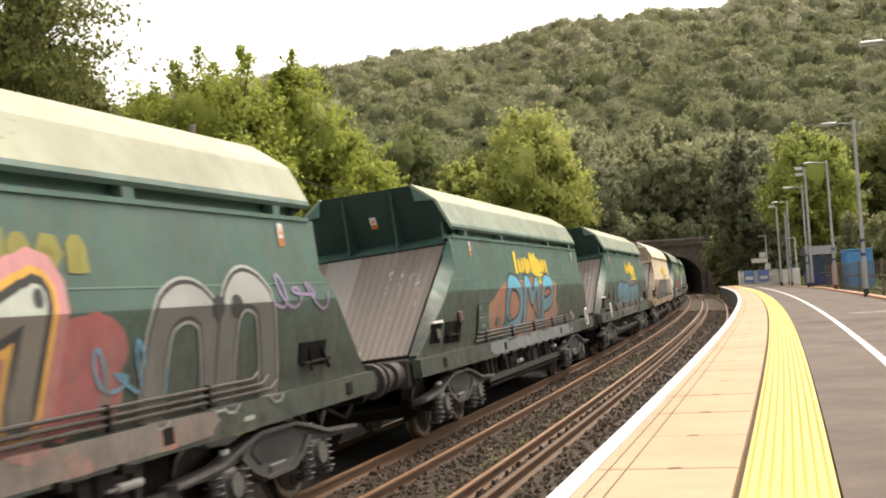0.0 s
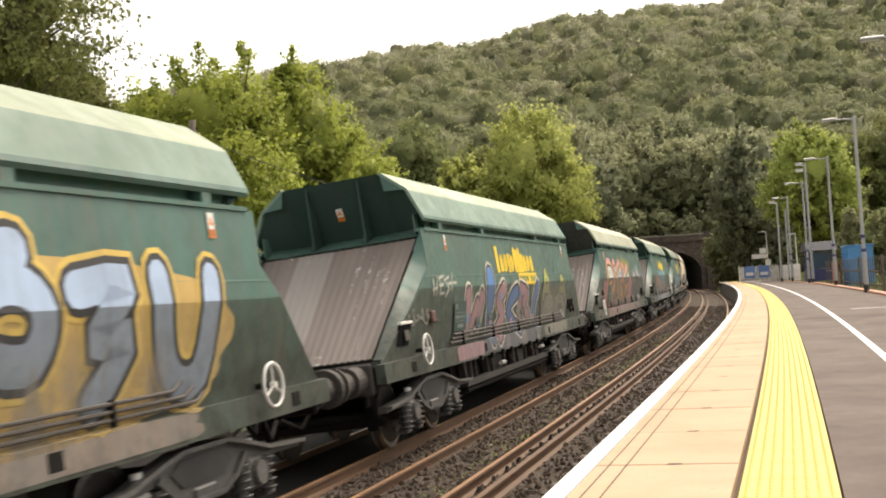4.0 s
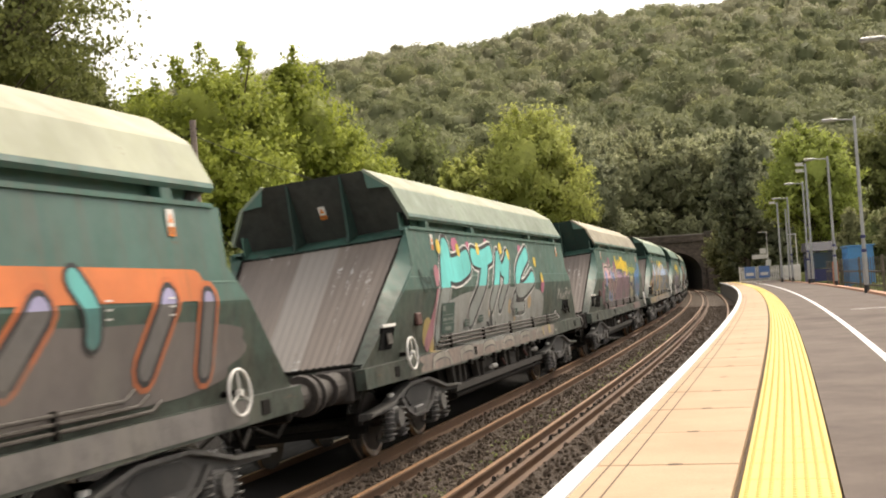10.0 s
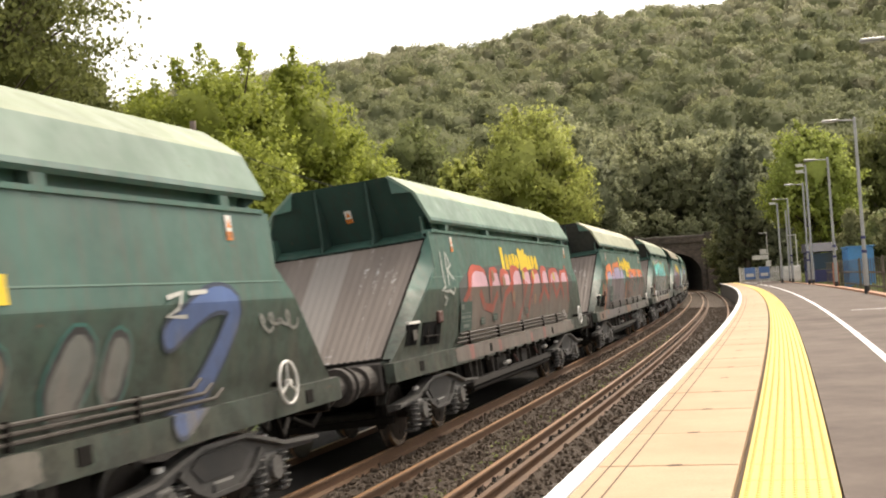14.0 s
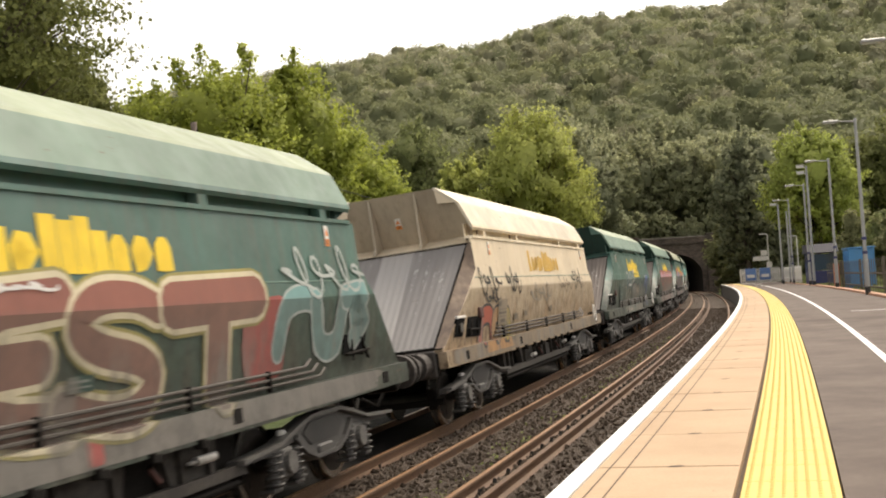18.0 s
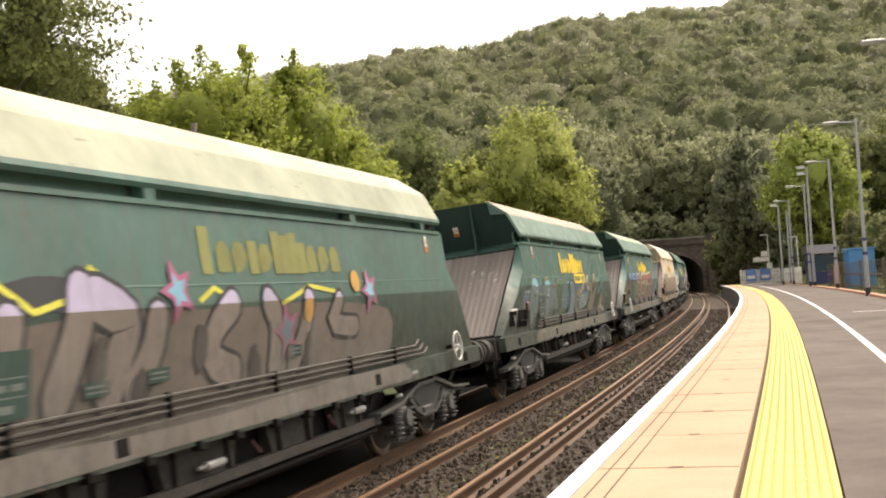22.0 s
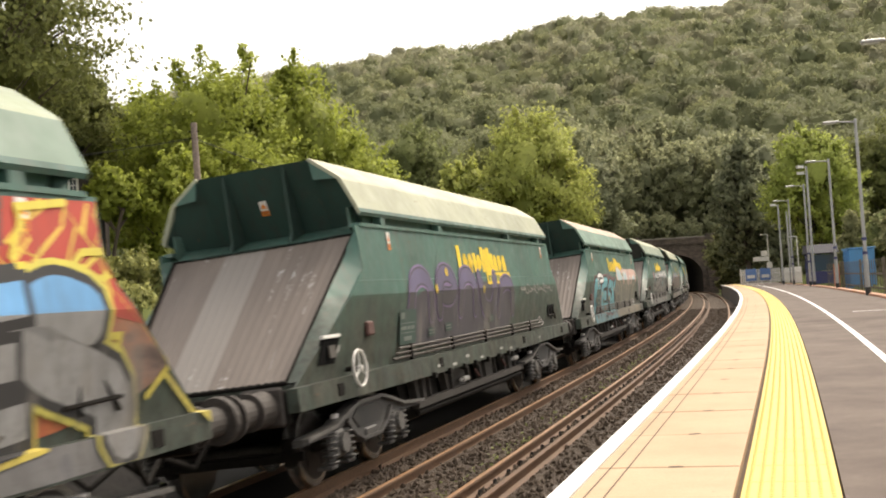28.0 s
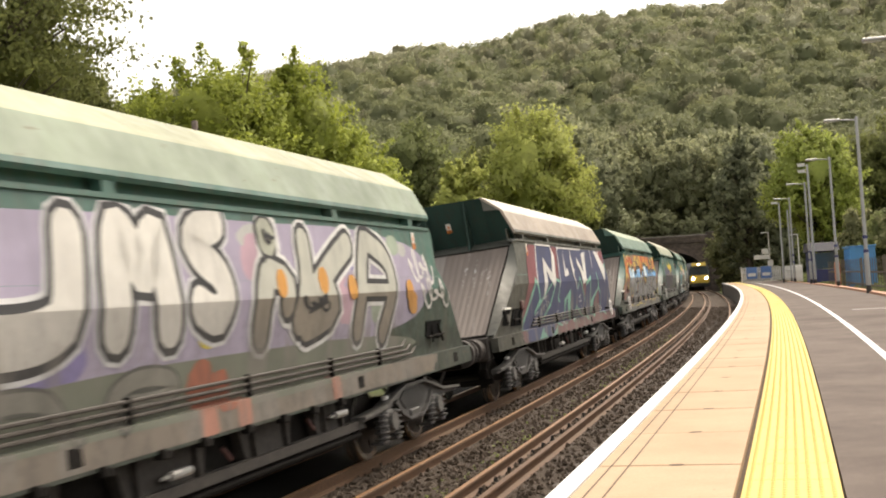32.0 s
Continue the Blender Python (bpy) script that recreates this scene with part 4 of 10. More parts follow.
def bogie(root, x0):
    b = empty("bogie", pose(x0, 0, 0))
    b.parent = root
    for y in (-1, 1):
        bm = bmesh.new()
        top = [(-2.1, 0.64), (-1.25, 0.69), (-0.8, 0.80), (-0.42, 0.875), (0.42, 0.875), (0.8, 0.80), (1.25, 0.69), (2.1, 0.64)]
        low = [(2.1, 0.56), (1.2, 0.585), (0.8, 0.64), (0.58, 0.47), (0.3, 0.37), (-0.3, 0.37), (-0.58, 0.47), (-0.8, 0.64), (-1.2, 0.585), (-2.1, 0.56)]
        prism(bm, (top + low)[::-1], *sorted((y * 1.06, y * 1.17)))
        # flanges that stand out along the top and the belly of the frame
        belly = [(0.82, 0.66), (0.58, 0.49), (0.3, 0.39), (-0.3, 0.39), (-0.58, 0.49), (-0.82, 0.66)]
        prism(bm, belly + [(a * 0.94, z + 0.04) for a, z in belly[::-1]], *sorted((y * 1.16, y * 1.22)))
        box(bm, -0.2, 0.2, *sorted((y * 1.1, y * 1.2)), 0.40, 0.52, 0.02)
        # black plate laid on the frame for the shade in its window
        opening = bmesh.new()
        prism(opening, [(-0.56, 0.69), (-0.38, 0.55), (0.38, 0.55), (0.56, 0.69), (0.36, 0.79), (-0.36, 0.79)], *sorted((y * 1.165, y * 1.185)))
        part("side_frame", bm, BOGIE, b, "grey cast bogie side frame")
        bm = bmesh.new()
        prism(bm, (top + [(a, z - 0.04) for a, z in top[::-1]])[::-1], *sorted((y * 1.165, y * 1.25)))
        part("top_flange", bm, FLANGE, b)
        part("frame_opening", opening, BLACK, b)
        for s in (-1.0, 1.0):
            bm = bmesh.new()
            rod(bm, (s, y * 1.13, 0.72), (s, y * 1.13, 0.79), 0.05, seg=8)
            part("damper_pin", bm, WHITE, b)
        for s in (-1, 1):
            bm = bmesh.new()
            box(bm, s * 1.02 - 0.15, s * 1.02 + 0.15, *sorted((y * 1.02, y * 1.19)), 0.30, 0.62, 0.03)
            rod(bm, (s * 1.02, y * 1.05, 0.46), (s * 1.02, y * 1.25, 0.46), 0.13, 0.12, 14)
            part("axle_box", bm, FLANGE, b)
            for d in (-0.27, 0.27):
                bm = bmesh.new()
                coil(bm, s * 1.02 + d, y * 1.14, 0.24, 0.60)
                box(bm, s * 1.02 + d - 0.1, s * 1.02 + d + 0.1, *sorted((y * 1.0, y * 1.18)), 0.20, 0.24, 0.01)
                part("spring", bm, SPRING, b)
    bm = bmesh.new()
    box(bm, -0.25, 0.25, -1.02, 1.02, 0.42, 0.72, 0.03)
    part("bolster", bm, UNDER, b)
    for s in (-1, 1):
        bm = bmesh.new()
        for y in (-1, 1):
            rod(bm, (0, y * 0.69, 0), (0, y * 0.82, 0), RADIUS, RADIUS, 28, 1)
            rod(bm, (0, y * 0.665, 0), (0, y * 0.69, 0), RADIUS + 0.03, RADIUS + 0.03, 28, 1)
            rod(bm, (0, y * 0.80, 0), (0, y * 0.835, 0), RADIUS - 0.07, RADIUS - 0.08, 28, 0)
            for k in range(4):
                a = k * math.pi / 2
                rod(bm, (0.27 * math.cos(a), y * 0.83, 0.27 * math.sin(a)), (0.27 * math.cos(a), y * 0.845, 0.27 * math.sin(a)), 0.05, seg=6)
        rod(bm, (0, -1.05, 0), (0, 1.05, 0), 0.085, seg=12)
        ws = part("wheelset", bm, [WHEEL, TREAD], b)
        ws.matrix_basis = pose(s * 1.02, 0, RADIUS)
    for s in (-1, 1):
        bm = bmesh.new()
        box(bm, s * 1.56 - 0.03, s * 1.56 + 0.03, -0.95, 0.95, 0.36, 0.46, 0.01)
        for y in (-0.75, 0.75):
            box(bm, s * 1.53 - 0.05, s * 1.53 + 0.05, y - 0.07, y + 0.07, 0.3, 0.62, 0.02)
        part("brake_beam", bm, UNDER, b)
    return b




def hopper_wagon(paint, roof, dark, wheel_end, label):
    root = empty("hopper_wagon")
    tagged(root, label, "hopper wagon", group="wagons of the goods train")
    hopper_body(root, paint, dark)
    hood(root, roof, paint, dark)
    slopes(root, paint, dark)
    underframe(root, paint, wheel_end)
    for e in (-1, 1):
        bogie(root, e * PIVOT - 0.30)
        p = warning_plate(root, 0, 0, 0, 0)
        p.matrix_basis = Matrix.Translation((-4.72 if e < 0 else 5.55, -1.378, 2.82)) @ Matrix.Rotation(math.pi / 2, 4, "X") @ Matrix.Scale(0.72, 4)
        p = warning_plate(root, e * 5.99, 0.0, 3.42, 0)
        p.matrix_basis = Matrix.Translation((hood_end(e, 5.80), 0.0, 3.44)) @ Matrix.Rotation(e * math.pi / 2, 4, "Z") @ Matrix.Rotation(math.pi / 2 + 0.48, 4, "X") @ Matrix.Scale(0.62, 4)
    hand_wheel(root, 6.32 if wheel_end > 0 else -6.55, -1)
    return root


# ---- painted writing and graffiti on the wagon sides ----
PAINTS = {}
FLAME = (0.40, 0.13, 0.04)


def paint(col):
    if col not in PAINTS:
        n = Nodes("spray_paint", 0.6)
        a = n.ramp(n.noise(1.2, 5), [(0.35, tuple(c * 0.82 for c in col)), (0.65, tuple(min(1, c * 1.12) for c in col))])
        st = n.noise(2.6, 6, 0.7, (3.0, 3.0, 0.25))
        a = n.mix(n.ramp(st, [(0.52, (0, 0, 0)), (0.8, (0.5,) * 3)]), a, tuple(min(0.13, c * 0.6 + 0.02) for c in col))
        if col == FLAME:  # a sprayed mural of fire and smoke
            a = n.ramp(n.noise(1.1, 7, 0.62, (0.55, 1, 1.5)), [(0.30, (0.06, 0.035, 0.03)), (0.40, (0.22, 0.13, 0.10)), (0.47, (0.36, 0.16, 0.09)), (0.53, (0.46, 0.05, 0.02)), (0.60, (0.56, 0.15, 0.03)), (0.68, (0.62, 0.33, 0.06)), (0.76, (0.40, 0.22, 0.19))])
        n.base(n.film_and_shade(a, 0.36 if max(col) > 0.15 else 0.10, (0.105, 0.096, 0.084)))
        PAINTS[col] = n.mat
    return PAINTS[col]


class Paintwork:
    """Collects flat pieces of paint, cut at the side's bend, for one wagon; each piece becomes a part."""

    def __init__(self, seed, name="graffiti"):
        self.rng, self.pieces, self.name = random.Random(seed), [], name

    def add(self, pts, faces, col, level):
        if self.pieces and self.pieces[-1][0] == (self.tag, col):
            self.pieces[-1][1].append((pts, faces, level))
        else:
            self.pieces.append(((self.tag, col), [(pts, faces, level)]))

    tag = 0

    def start(self):
        self.tag += 1

    def cloud(self, x0, x1, z0, z1, col, level=1, rough=0.16, n_=60):
        self.start()
        r, cx, cz = self.rng, (x0 + x1) / 2, (z0 + z1) / 2
        harm = [(k, r.uniform(0, 6.28), r.uniform(0.4, 1.0) / k ** 0.7) for k in (2, 3, 5, 8, 11, 17)]
        pts = []
        for i in range(n_):
            a = 2 * math.pi * i / n_
            k = 1 + (rough * 0.75 if z1 - z0 > 0.3 else 0.03) * sum(w_ * math.sin(h_ * a + p_) for h_, p_, w_ in harm)
            q = 14 if z1 < 1.13 else 3.2 if z1 - z0 > 0.5 else 2.2
            c, s = math.cos(a), math.sin(a)
            w = (abs(c) ** q + abs(s) ** q) ** (-1 / q)
            pts.append((cx + (x1 - x0) / 2 * c * w * k, max(1.13 if z0 > 0.9 else 0.80, min(2.96, cz + (z1 - z0) / 2 * s * w * k))))
        self.add(pts + [(cx, cz)], [(i, (i + 1) % n_, n_) for i in range(n_)], col, level)

    def strokes(self, x0, x1, z0, z1, col, count=7, thick=0.07, level=3, wild=0.5):
        """Curling brush strokes that form no letters."""
        self.start()
        r = self.rng
        for i in range(count):
            x = x0 + (x1 - x0) * (i + 0.5) / count
            n_, z = 16, r.uniform(z0, z0 + 0.35 * (z1 - z0))
            a = r.uniform(0.6, 2.4)
            turn = r.choice((-1, 1)) * r.uniform(0.15, 0.45)
            step = (z1 - z0) / n_ * 1.7
            path = []
            for k in range(n_):
                path.append((x, z))
                x, z = x + math.cos(a) * step * wild, z + math.sin(a) * step
                a += turn
                if z > z1 or z < z0:
                    a, z = -a, min(z1, max(z0, z))
            left, right = [], []
            for k, (px, pz) in enumerate(path):
                qx, qz = path[min(k + 1, n_ - 1)]
                ox, oz = path[max(k - 1, 0)]
                dx, dz = qx - ox, qz - oz
                d = math.hypot(dx, dz) or 1
                w = thick * (0.6 + 0.4 * math.sin(math.pi * k / (n_ - 1)))
                left.append((px - dz / d * w, pz + dx / d * w))
                right.append((px + dz / d * w, pz - dx / d * w))
            pts = [(px, max(0.8, min(2.96, pz))) for px, pz in left + right]
            if thick >= 0.05:
                self.start()
            self.add(pts, [(k, k + 1, n_ + k + 1, n_ + k) for k in range(n_ - 1)], col, level + i % 2)

    def bolts(self, x0, x1, z0, z1, col, count=8, thick=0.03, level=4):
        """Forked zigzag lines like lightning."""
        r = self.rng
        for i in range(count):
            self.start()
            x, z = x0 + (x1 - x0) * (i + r.uniform(0.1, 0.9)) / count, z1
            path = [(x, z)]
            while z > z0 and len(path) < 9:
                x, z = x + r.uniform(-0.45, 0.45), z - r.uniform(0.08, 0.28)
                path.append((x, max(z0, z)))
            n_ = len(path)
            w = [thick * r.uniform(0.6, 1.6) for _ in path]
            pts = [(a - q, b + q * 0.5) for (a, b), q in zip(path, w)] + [(a + q, b - q * 0.5) for (a, b), q in zip(path, w)]
            pts = [(a, max(0.8, min(2.96, b))) for a, b in pts]
            self.add(pts, [(k, k + 1, n_ + k + 1, n_ + k) for k in range(n_ - 1)], col, level + i % 2)

    def piece(self, x0, x1, z0, z1, fill, edge, count=6, level=3):
        """A block of graffiti nobody can read: fat outlined shapes in a row."""
        r = self.rng
        step = (x1 - x0) / count
        for i in range(count):
            a, b = x0 + i * step + r.uniform(-0.12, 0.05) * step, x0 + (i + 1) * step + r.uniform(-0.05, 0.12) * step
            c, d = z0 + r.uniform(-0.05, 0.18) * (z1 - z0), z1 + r.uniform(-0.2, 0.05) * (z1 - z0)
            e = 0.05
            self.cloud(a - e, b + e, c - e, d + e, edge, level, 0.10, 30)
            self.cloud(a, b, c, d, fill, level + 1, 0.12, 30)
            self.strokes(a + 0.15 * step, b - 0.15 * step, c + 0.1 * (d - c), d - 0.1 * (d - c), edge, 2, 0.035, level + 2, 0.45)

    def brand(self, x0, x1, z0, z1, col=(0.80, 0.56, 0.03), bar=True, fade=None):
        """The operator's mark as plain yellow blocks, with a plain bar under it."""
        self.start()
        col = fade or col
        shapes = [("bar", 1.0), ("arch", 0.68), ("loop", 0.68), ("bar", 0.7), ("loop", 0.66), ("bar", 1.0), ("bar", 0.9), ("bar", 1.0), ("bar", 0.72), ("arch", 0.68), ("loop", 0.68), ("arch", 0.68)]
        widths = [1.25 if k == "loop" else 1.1 if k == "arch" else 0.75 for k, h in shapes]
        widths[0] = 1.3
        unit = (x1 - x0) / sum(widths)
        a = x0
        for (k, h), wd in zip(shapes, widths):
            w, hz = wd * unit * 0.86, h * (z1 - z0)
            t_ = 0.29 * unit
            for q in ([[(0.5, 0), (0.5, 1)]] if k == "bar" else SKELETON[k]):
                pts, f = ribbon([(a + t_ + (w - 2 * t_) * u, z0 + t_ * 0.6 + (hz - 1.4 * t_) * v) for u, v in q], t_ if k != "bar" else t_ * 1.25)
                self.add(pts, f, col, 2)
            a += wd * unit
        if bar:
            a, b = x0 + 0.52 * (x1 - x0), x1 + 0.04 * (x1 - x0)
            c, d = z0 - 0.70 * (z1 - z0), z0 - 0.13 * (z1 - z0)
            self.add([(a, c), (b, c), (b, d), (a, d)], [(0, 1, 2, 3)], col, 2)
            k, n_ = (d - c) * 0.24, 9
            for i in range(n_):
                if i != 5:
                    p, w = a + 0.1 + (b - a - 0.2) * i / n_, (b - a) * 0.068
                    self.add([(p, c + k), (p + w, c + k), (p + w, d - k), (p, d - k)], [(0, 1, 2, 3)], (0.10, 0.16, 0.05), 3)

    def slab(self, x0, x1, z0, z1, col, level):
        self.start()
        self.add([(x0, z0), (x1, z0), (x1, z1), (x0, z1)], [(0, 1, 2, 3)], col, level)

    def data_panel(self, x0, z0, w=0.72, h=0.46, ground=(0.030, 0.070, 0.056), ink=(0.21, 0.25, 0.22)):
        """A clean dark panel with rows of small print, and three smaller plates beside it."""
        self.start()
        self.slab(x0, x0 + w, z0, z0 + h, ground, 11)
        for a, b, c, d in ((0.06, 0.26, 0.74, 0.92), (0.06, 0.92, 0.60, 0.62), (0.08, 0.40, 0.42, 0.52), (0.48, 0.62, 0.42, 0.52), (0.70, 0.88, 0.42, 0.52), (0.06, 0.92, 0.32, 0.34), (0.28, 0.74, 0.10, 0.22)):
            self.slab(x0 + a * w, x0 + b * w, z0 + c * h, z0 + d * h, ink, 12)
        for x, z in ((x0 + 1.35, z0 + 0.05), (x0 + 2.25, z0 + 0.08), (x0 + 5.0, z0 + 0.10)):
            self.slab(x, x + 0.34, z, z + 0.12, ground, 11)
            self.slab(x + 0.03, x + 0.28, z + 0.07, z + 0.09, ink, 12)
            self.slab(x + 0.03, x + 0.30, z + 0.03, z + 0.045, ink, 12)

    def finish(self, root, label=""):
        for (_, col), shapes in self.pieces:
            two = isinstance(col[0], tuple)  # another colour below the side's bend
            bm = bmesh.new()
            for pts, faces, level in shapes:
                if max(z for _, z in pts) < 1.13:  # paint on the sill alone
                    pts = [(x, 0.95 + (z - 0.84) * 0.98) for x, z in pts]
                vs = [bm.verts.new((x, level, z)) for x, z in pts]
                for f in faces:
                    if len(set(f)) == len(f):
                        try:
                            bm.faces.new([vs[i] for i in f])
                        except ValueError:
                            pass
            for cut in (1.198, 1.212, 2.12):
                bmesh.ops.bisect_plane(bm, geom=bm.verts[:] + bm.edges[:] + bm.faces[:], plane_co=(0, 0, cut), plane_no=(0, 0, 1), dist=1e-4)
            if two:
                for f in bm.faces:
                    f.material_index = 1 if f.calc_center_median().z < 2.12 else 0
            for v in bm.verts:
                x, lv, z = v.co
                if z < 1.205:
                    v.co.z = min(1.196, max(z, 0.955))
                lat = 1.335 if z < 1.205 else side_lat(z)
                low = z < 1.21
                v.co.x = max(TAIL + 0.02 if low else 0.03 - side_end(z, -1), min(NOSE - 0.02 if low else side_end(z) - 0.03, x))
                v.co.y = -(lat + 0.004 + 0.0022 * lv)
            bm.normal_update()
            bmesh.ops.reverse_faces(bm, faces=[f for f in bm.faces if f.normal.y > 0])
            part(self.name, bm, [paint(col[0]), paint(col[1])] if two else paint(col), root, label)


# skeletons of block letters in a unit box, and four plain shapes for what nobody can read
SKELETON = {
    "A": [[(0, 0), (0.4, 1), (0.62, 1), (1, 0)], [(0.2, 0.33), (0.82, 0.33)]],
    "C": [[(1, 0.95), (0.3, 1), (0, 0.75), (0, 0.2), (0.25, 0), (1, 0.05)]],
    "D": [[(0.1, 0), (0.1, 1), (0.65, 1), (1, 0.7), (1, 0.3), (0.65, 0), (-0.1, 0)]],
    "E": [[(1, 1), (0, 0.95), (0, 0), (1, 0.06)], [(0.05, 0.5), (0.8, 0.53)]],
    "F": [[(1, 1), (0, 0.94), (0.05, 0)], [(0.05, 0.5), (0.75, 0.53)]],
    "G": [[(1, 0.8), (0.7, 1), (0.15, 0.95), (0, 0.6), (0.1, 0.1), (0.6, 0), (1, 0.2), (1, 0.45), (0.5, 0.45)]],
    "H": [[(0.05, 0), (0, 1)], [(1, 0), (0.95, 1)], [(0.05, 0.5), (0.95, 0.54)]],
    "I": [[(0.5, 0), (0.5, 0.68)], [(0.42, 0.95), (0.62, 0.98)]],
    "J": [[(0.2, 1), (1, 0.95), (0.85, 0.2), (0.5, 0), (0, 0.2)]],
    "K": [[(0.05, 0), (0, 1)], [(1, 1), (0.1, 0.48), (1, 0)]],
    "L": [[(0.1, 1), (0, 0.05), (1, 0)]],
    "M": [[(0, 0), (0.06, 0.97), (0.26, 1), (0.5, 0.5), (0.72, 0.95), (0.93, 0.93), (1, 0)]],
    "N": [[(0, 0), (0.05, 1), (0.95, 0.05), (1, 1)]],
    "P": [[(0.1, 0), (0, 1), (0.8, 1), (1, 0.75), (0.8, 0.45), (0.1, 0.42)]],
    "R": [[(0.05, 0), (0, 1), (0.75, 1), (1, 0.78), (0.7, 0.5), (0.1, 0.48)], [(0.5, 0.45), (1, 0)]],
    "S": [[(1, 0.85), (0.7, 1), (0.2, 0.97), (0, 0.75), (0.25, 0.55), (0.8, 0.47), (1, 0.25), (0.75, 0), (0.2, 0.02), (-0.05, 0.18)]],
    "T": [[(0, 0.95), (1, 1)], [(0.52, 0.95), (0.45, 0)]],
    "U": [[(0, 1), (0.05, 0.2), (0.3, 0), (0.75, 0), (0.95, 0.2), (1, 1)]],
    "W": [[(0, 1), (0.2, 0), (0.5, 0.6), (0.75, 0), (1, 1)]],
    "Y": [[(0, 1), (0.4, 0.45), (1, 1)], [(0.45, 0.5), (0.2, 0)]],
    "2": [[(0, 0.8), (0.3, 1), (0.8, 1), (1, 0.75), (0, 0), (1, 0)]],
    "3": [[(0, 0.95), (0.7, 1), (1, 0.78), (0.4, 0.52), (1, 0.3), (0.7, 0), (0, 0.05)]],
    "7": [[(0, 1), (1, 1), (0.4, 0)]],
    "0": [[(0.2, 0.05), (0, 0.5), (0.25, 1), (0.75, 1), (1, 0.5), (0.75, 0), (0.3, 0)]],
    "arch": [[(0, 0), (0.05, 0.8), (0.35, 1), (0.7, 1), (0.95, 0.75), (1, 0)]],
    "cup": [[(0, 1), (0.1, 0.2), (0.5, 0), (0.9, 0.2), (1, 1)]],
    "zig": [[(0, 0.9), (0.9, 1), (0.15, 0.45), (1, 0.5), (0.3, 0)]],
    "loop": [[(0.1, 0), (0, 0.6), (0.3, 1), (0.8, 0.95), (1, 0.6), (0.7, 0.3), (0.35, 0.4)]],
}


def soften(path, times=2):
    """Cuts the corners of a path, its ends kept."""
    q = [Vector(v) for v in path]
    for _ in range(times):
        r = [q[0]]
        for a, b in zip(q, q[1:]):
            r += [a * 0.75 + b * 0.25, a * 0.25 + b * 0.75]
        q = [*r[:1], *r[2:-2], r[-1], q[-1]] if len(r) > 4 else [*r, q[-1]]
    return [tuple(v) for v in q]


def ribbon(path, w, round_ends=False):
    """A flat band of half width w along a path, mitred, with square or round ends."""
    p = [Vector(q) for q in path]
    if not round_ends:
        p[0] = p[0] + (p[0] - p[1]).normalized() * w * 0.9
        p[-1] = p[-1] + (p[-1] - p[-2]).normalized() * w * 0.9
    left, right = [], []
    for k, q in enumerate(p):
        a = (q - p[k - 1]).normalized() if k else None
        b = (p[k + 1] - q).normalized() if k < len(p) - 1 else None
        na = Vector((-(a or b).y, (a or b).x))
        nb = Vector((-(b or a).y, (b or a).x))
        m = na + nb
        m = na if m.length < 0.2 else m.normalized()
        m = m * w / max(0.55, m.dot(na))
        left.append(q + m)
        right.append(q - m)
    n_ = len(p)
    pts, faces = left + right, [(k, k + 1, n_ + k + 1, n_ + k) for k in range(n_ - 1)]
    if round_ends:
        for k, way, u, v in ((0, p[0] - p[1], 0, n_), (n_ - 1, p[-1] - p[-2], 2 * n_ - 1, n_ - 1)):
            way = way.normalized() * w
            o, across = len(pts), pts[u] - p[k]
            pts += [p[k] + across * math.cos(c) + way * math.sin(c) for c in (0.6, 1.2, 1.9, 2.5)]
            faces.append((u, o, o + 1, o + 2, o + 3, v))
    return [(v.x, max(0.79, min(2.965, v.y))) for v in pts], faces


def lettering(g, strokes, fills, edge=None, halo=None, level=4, rim=0.055, glow=0.05, outer=None, sharp=False):
    """Sprayed letters drawn stroke by stroke, each (half width, path): halo, outline and fill."""
    soft = [(w, q if sharp else soften(q)) for w, q in strokes]
    for grow, col, up in ((rim + glow + 0.13, outer, level - 0.8), (rim + glow, halo, level), (rim, edge, level + 0.8)):
        if col:
            for k, (w, q) in enumerate(soft):
                g.start()
                g.add(*ribbon(q, w + grow, not sharp), col, up + 0.03 * k)
    for k, (w, q) in enumerate(soft):
        g.start()
        g.add(*ribbon(q, w, not sharp), fills[k % len(fills)], level + 1.6 + 0.03 * k)


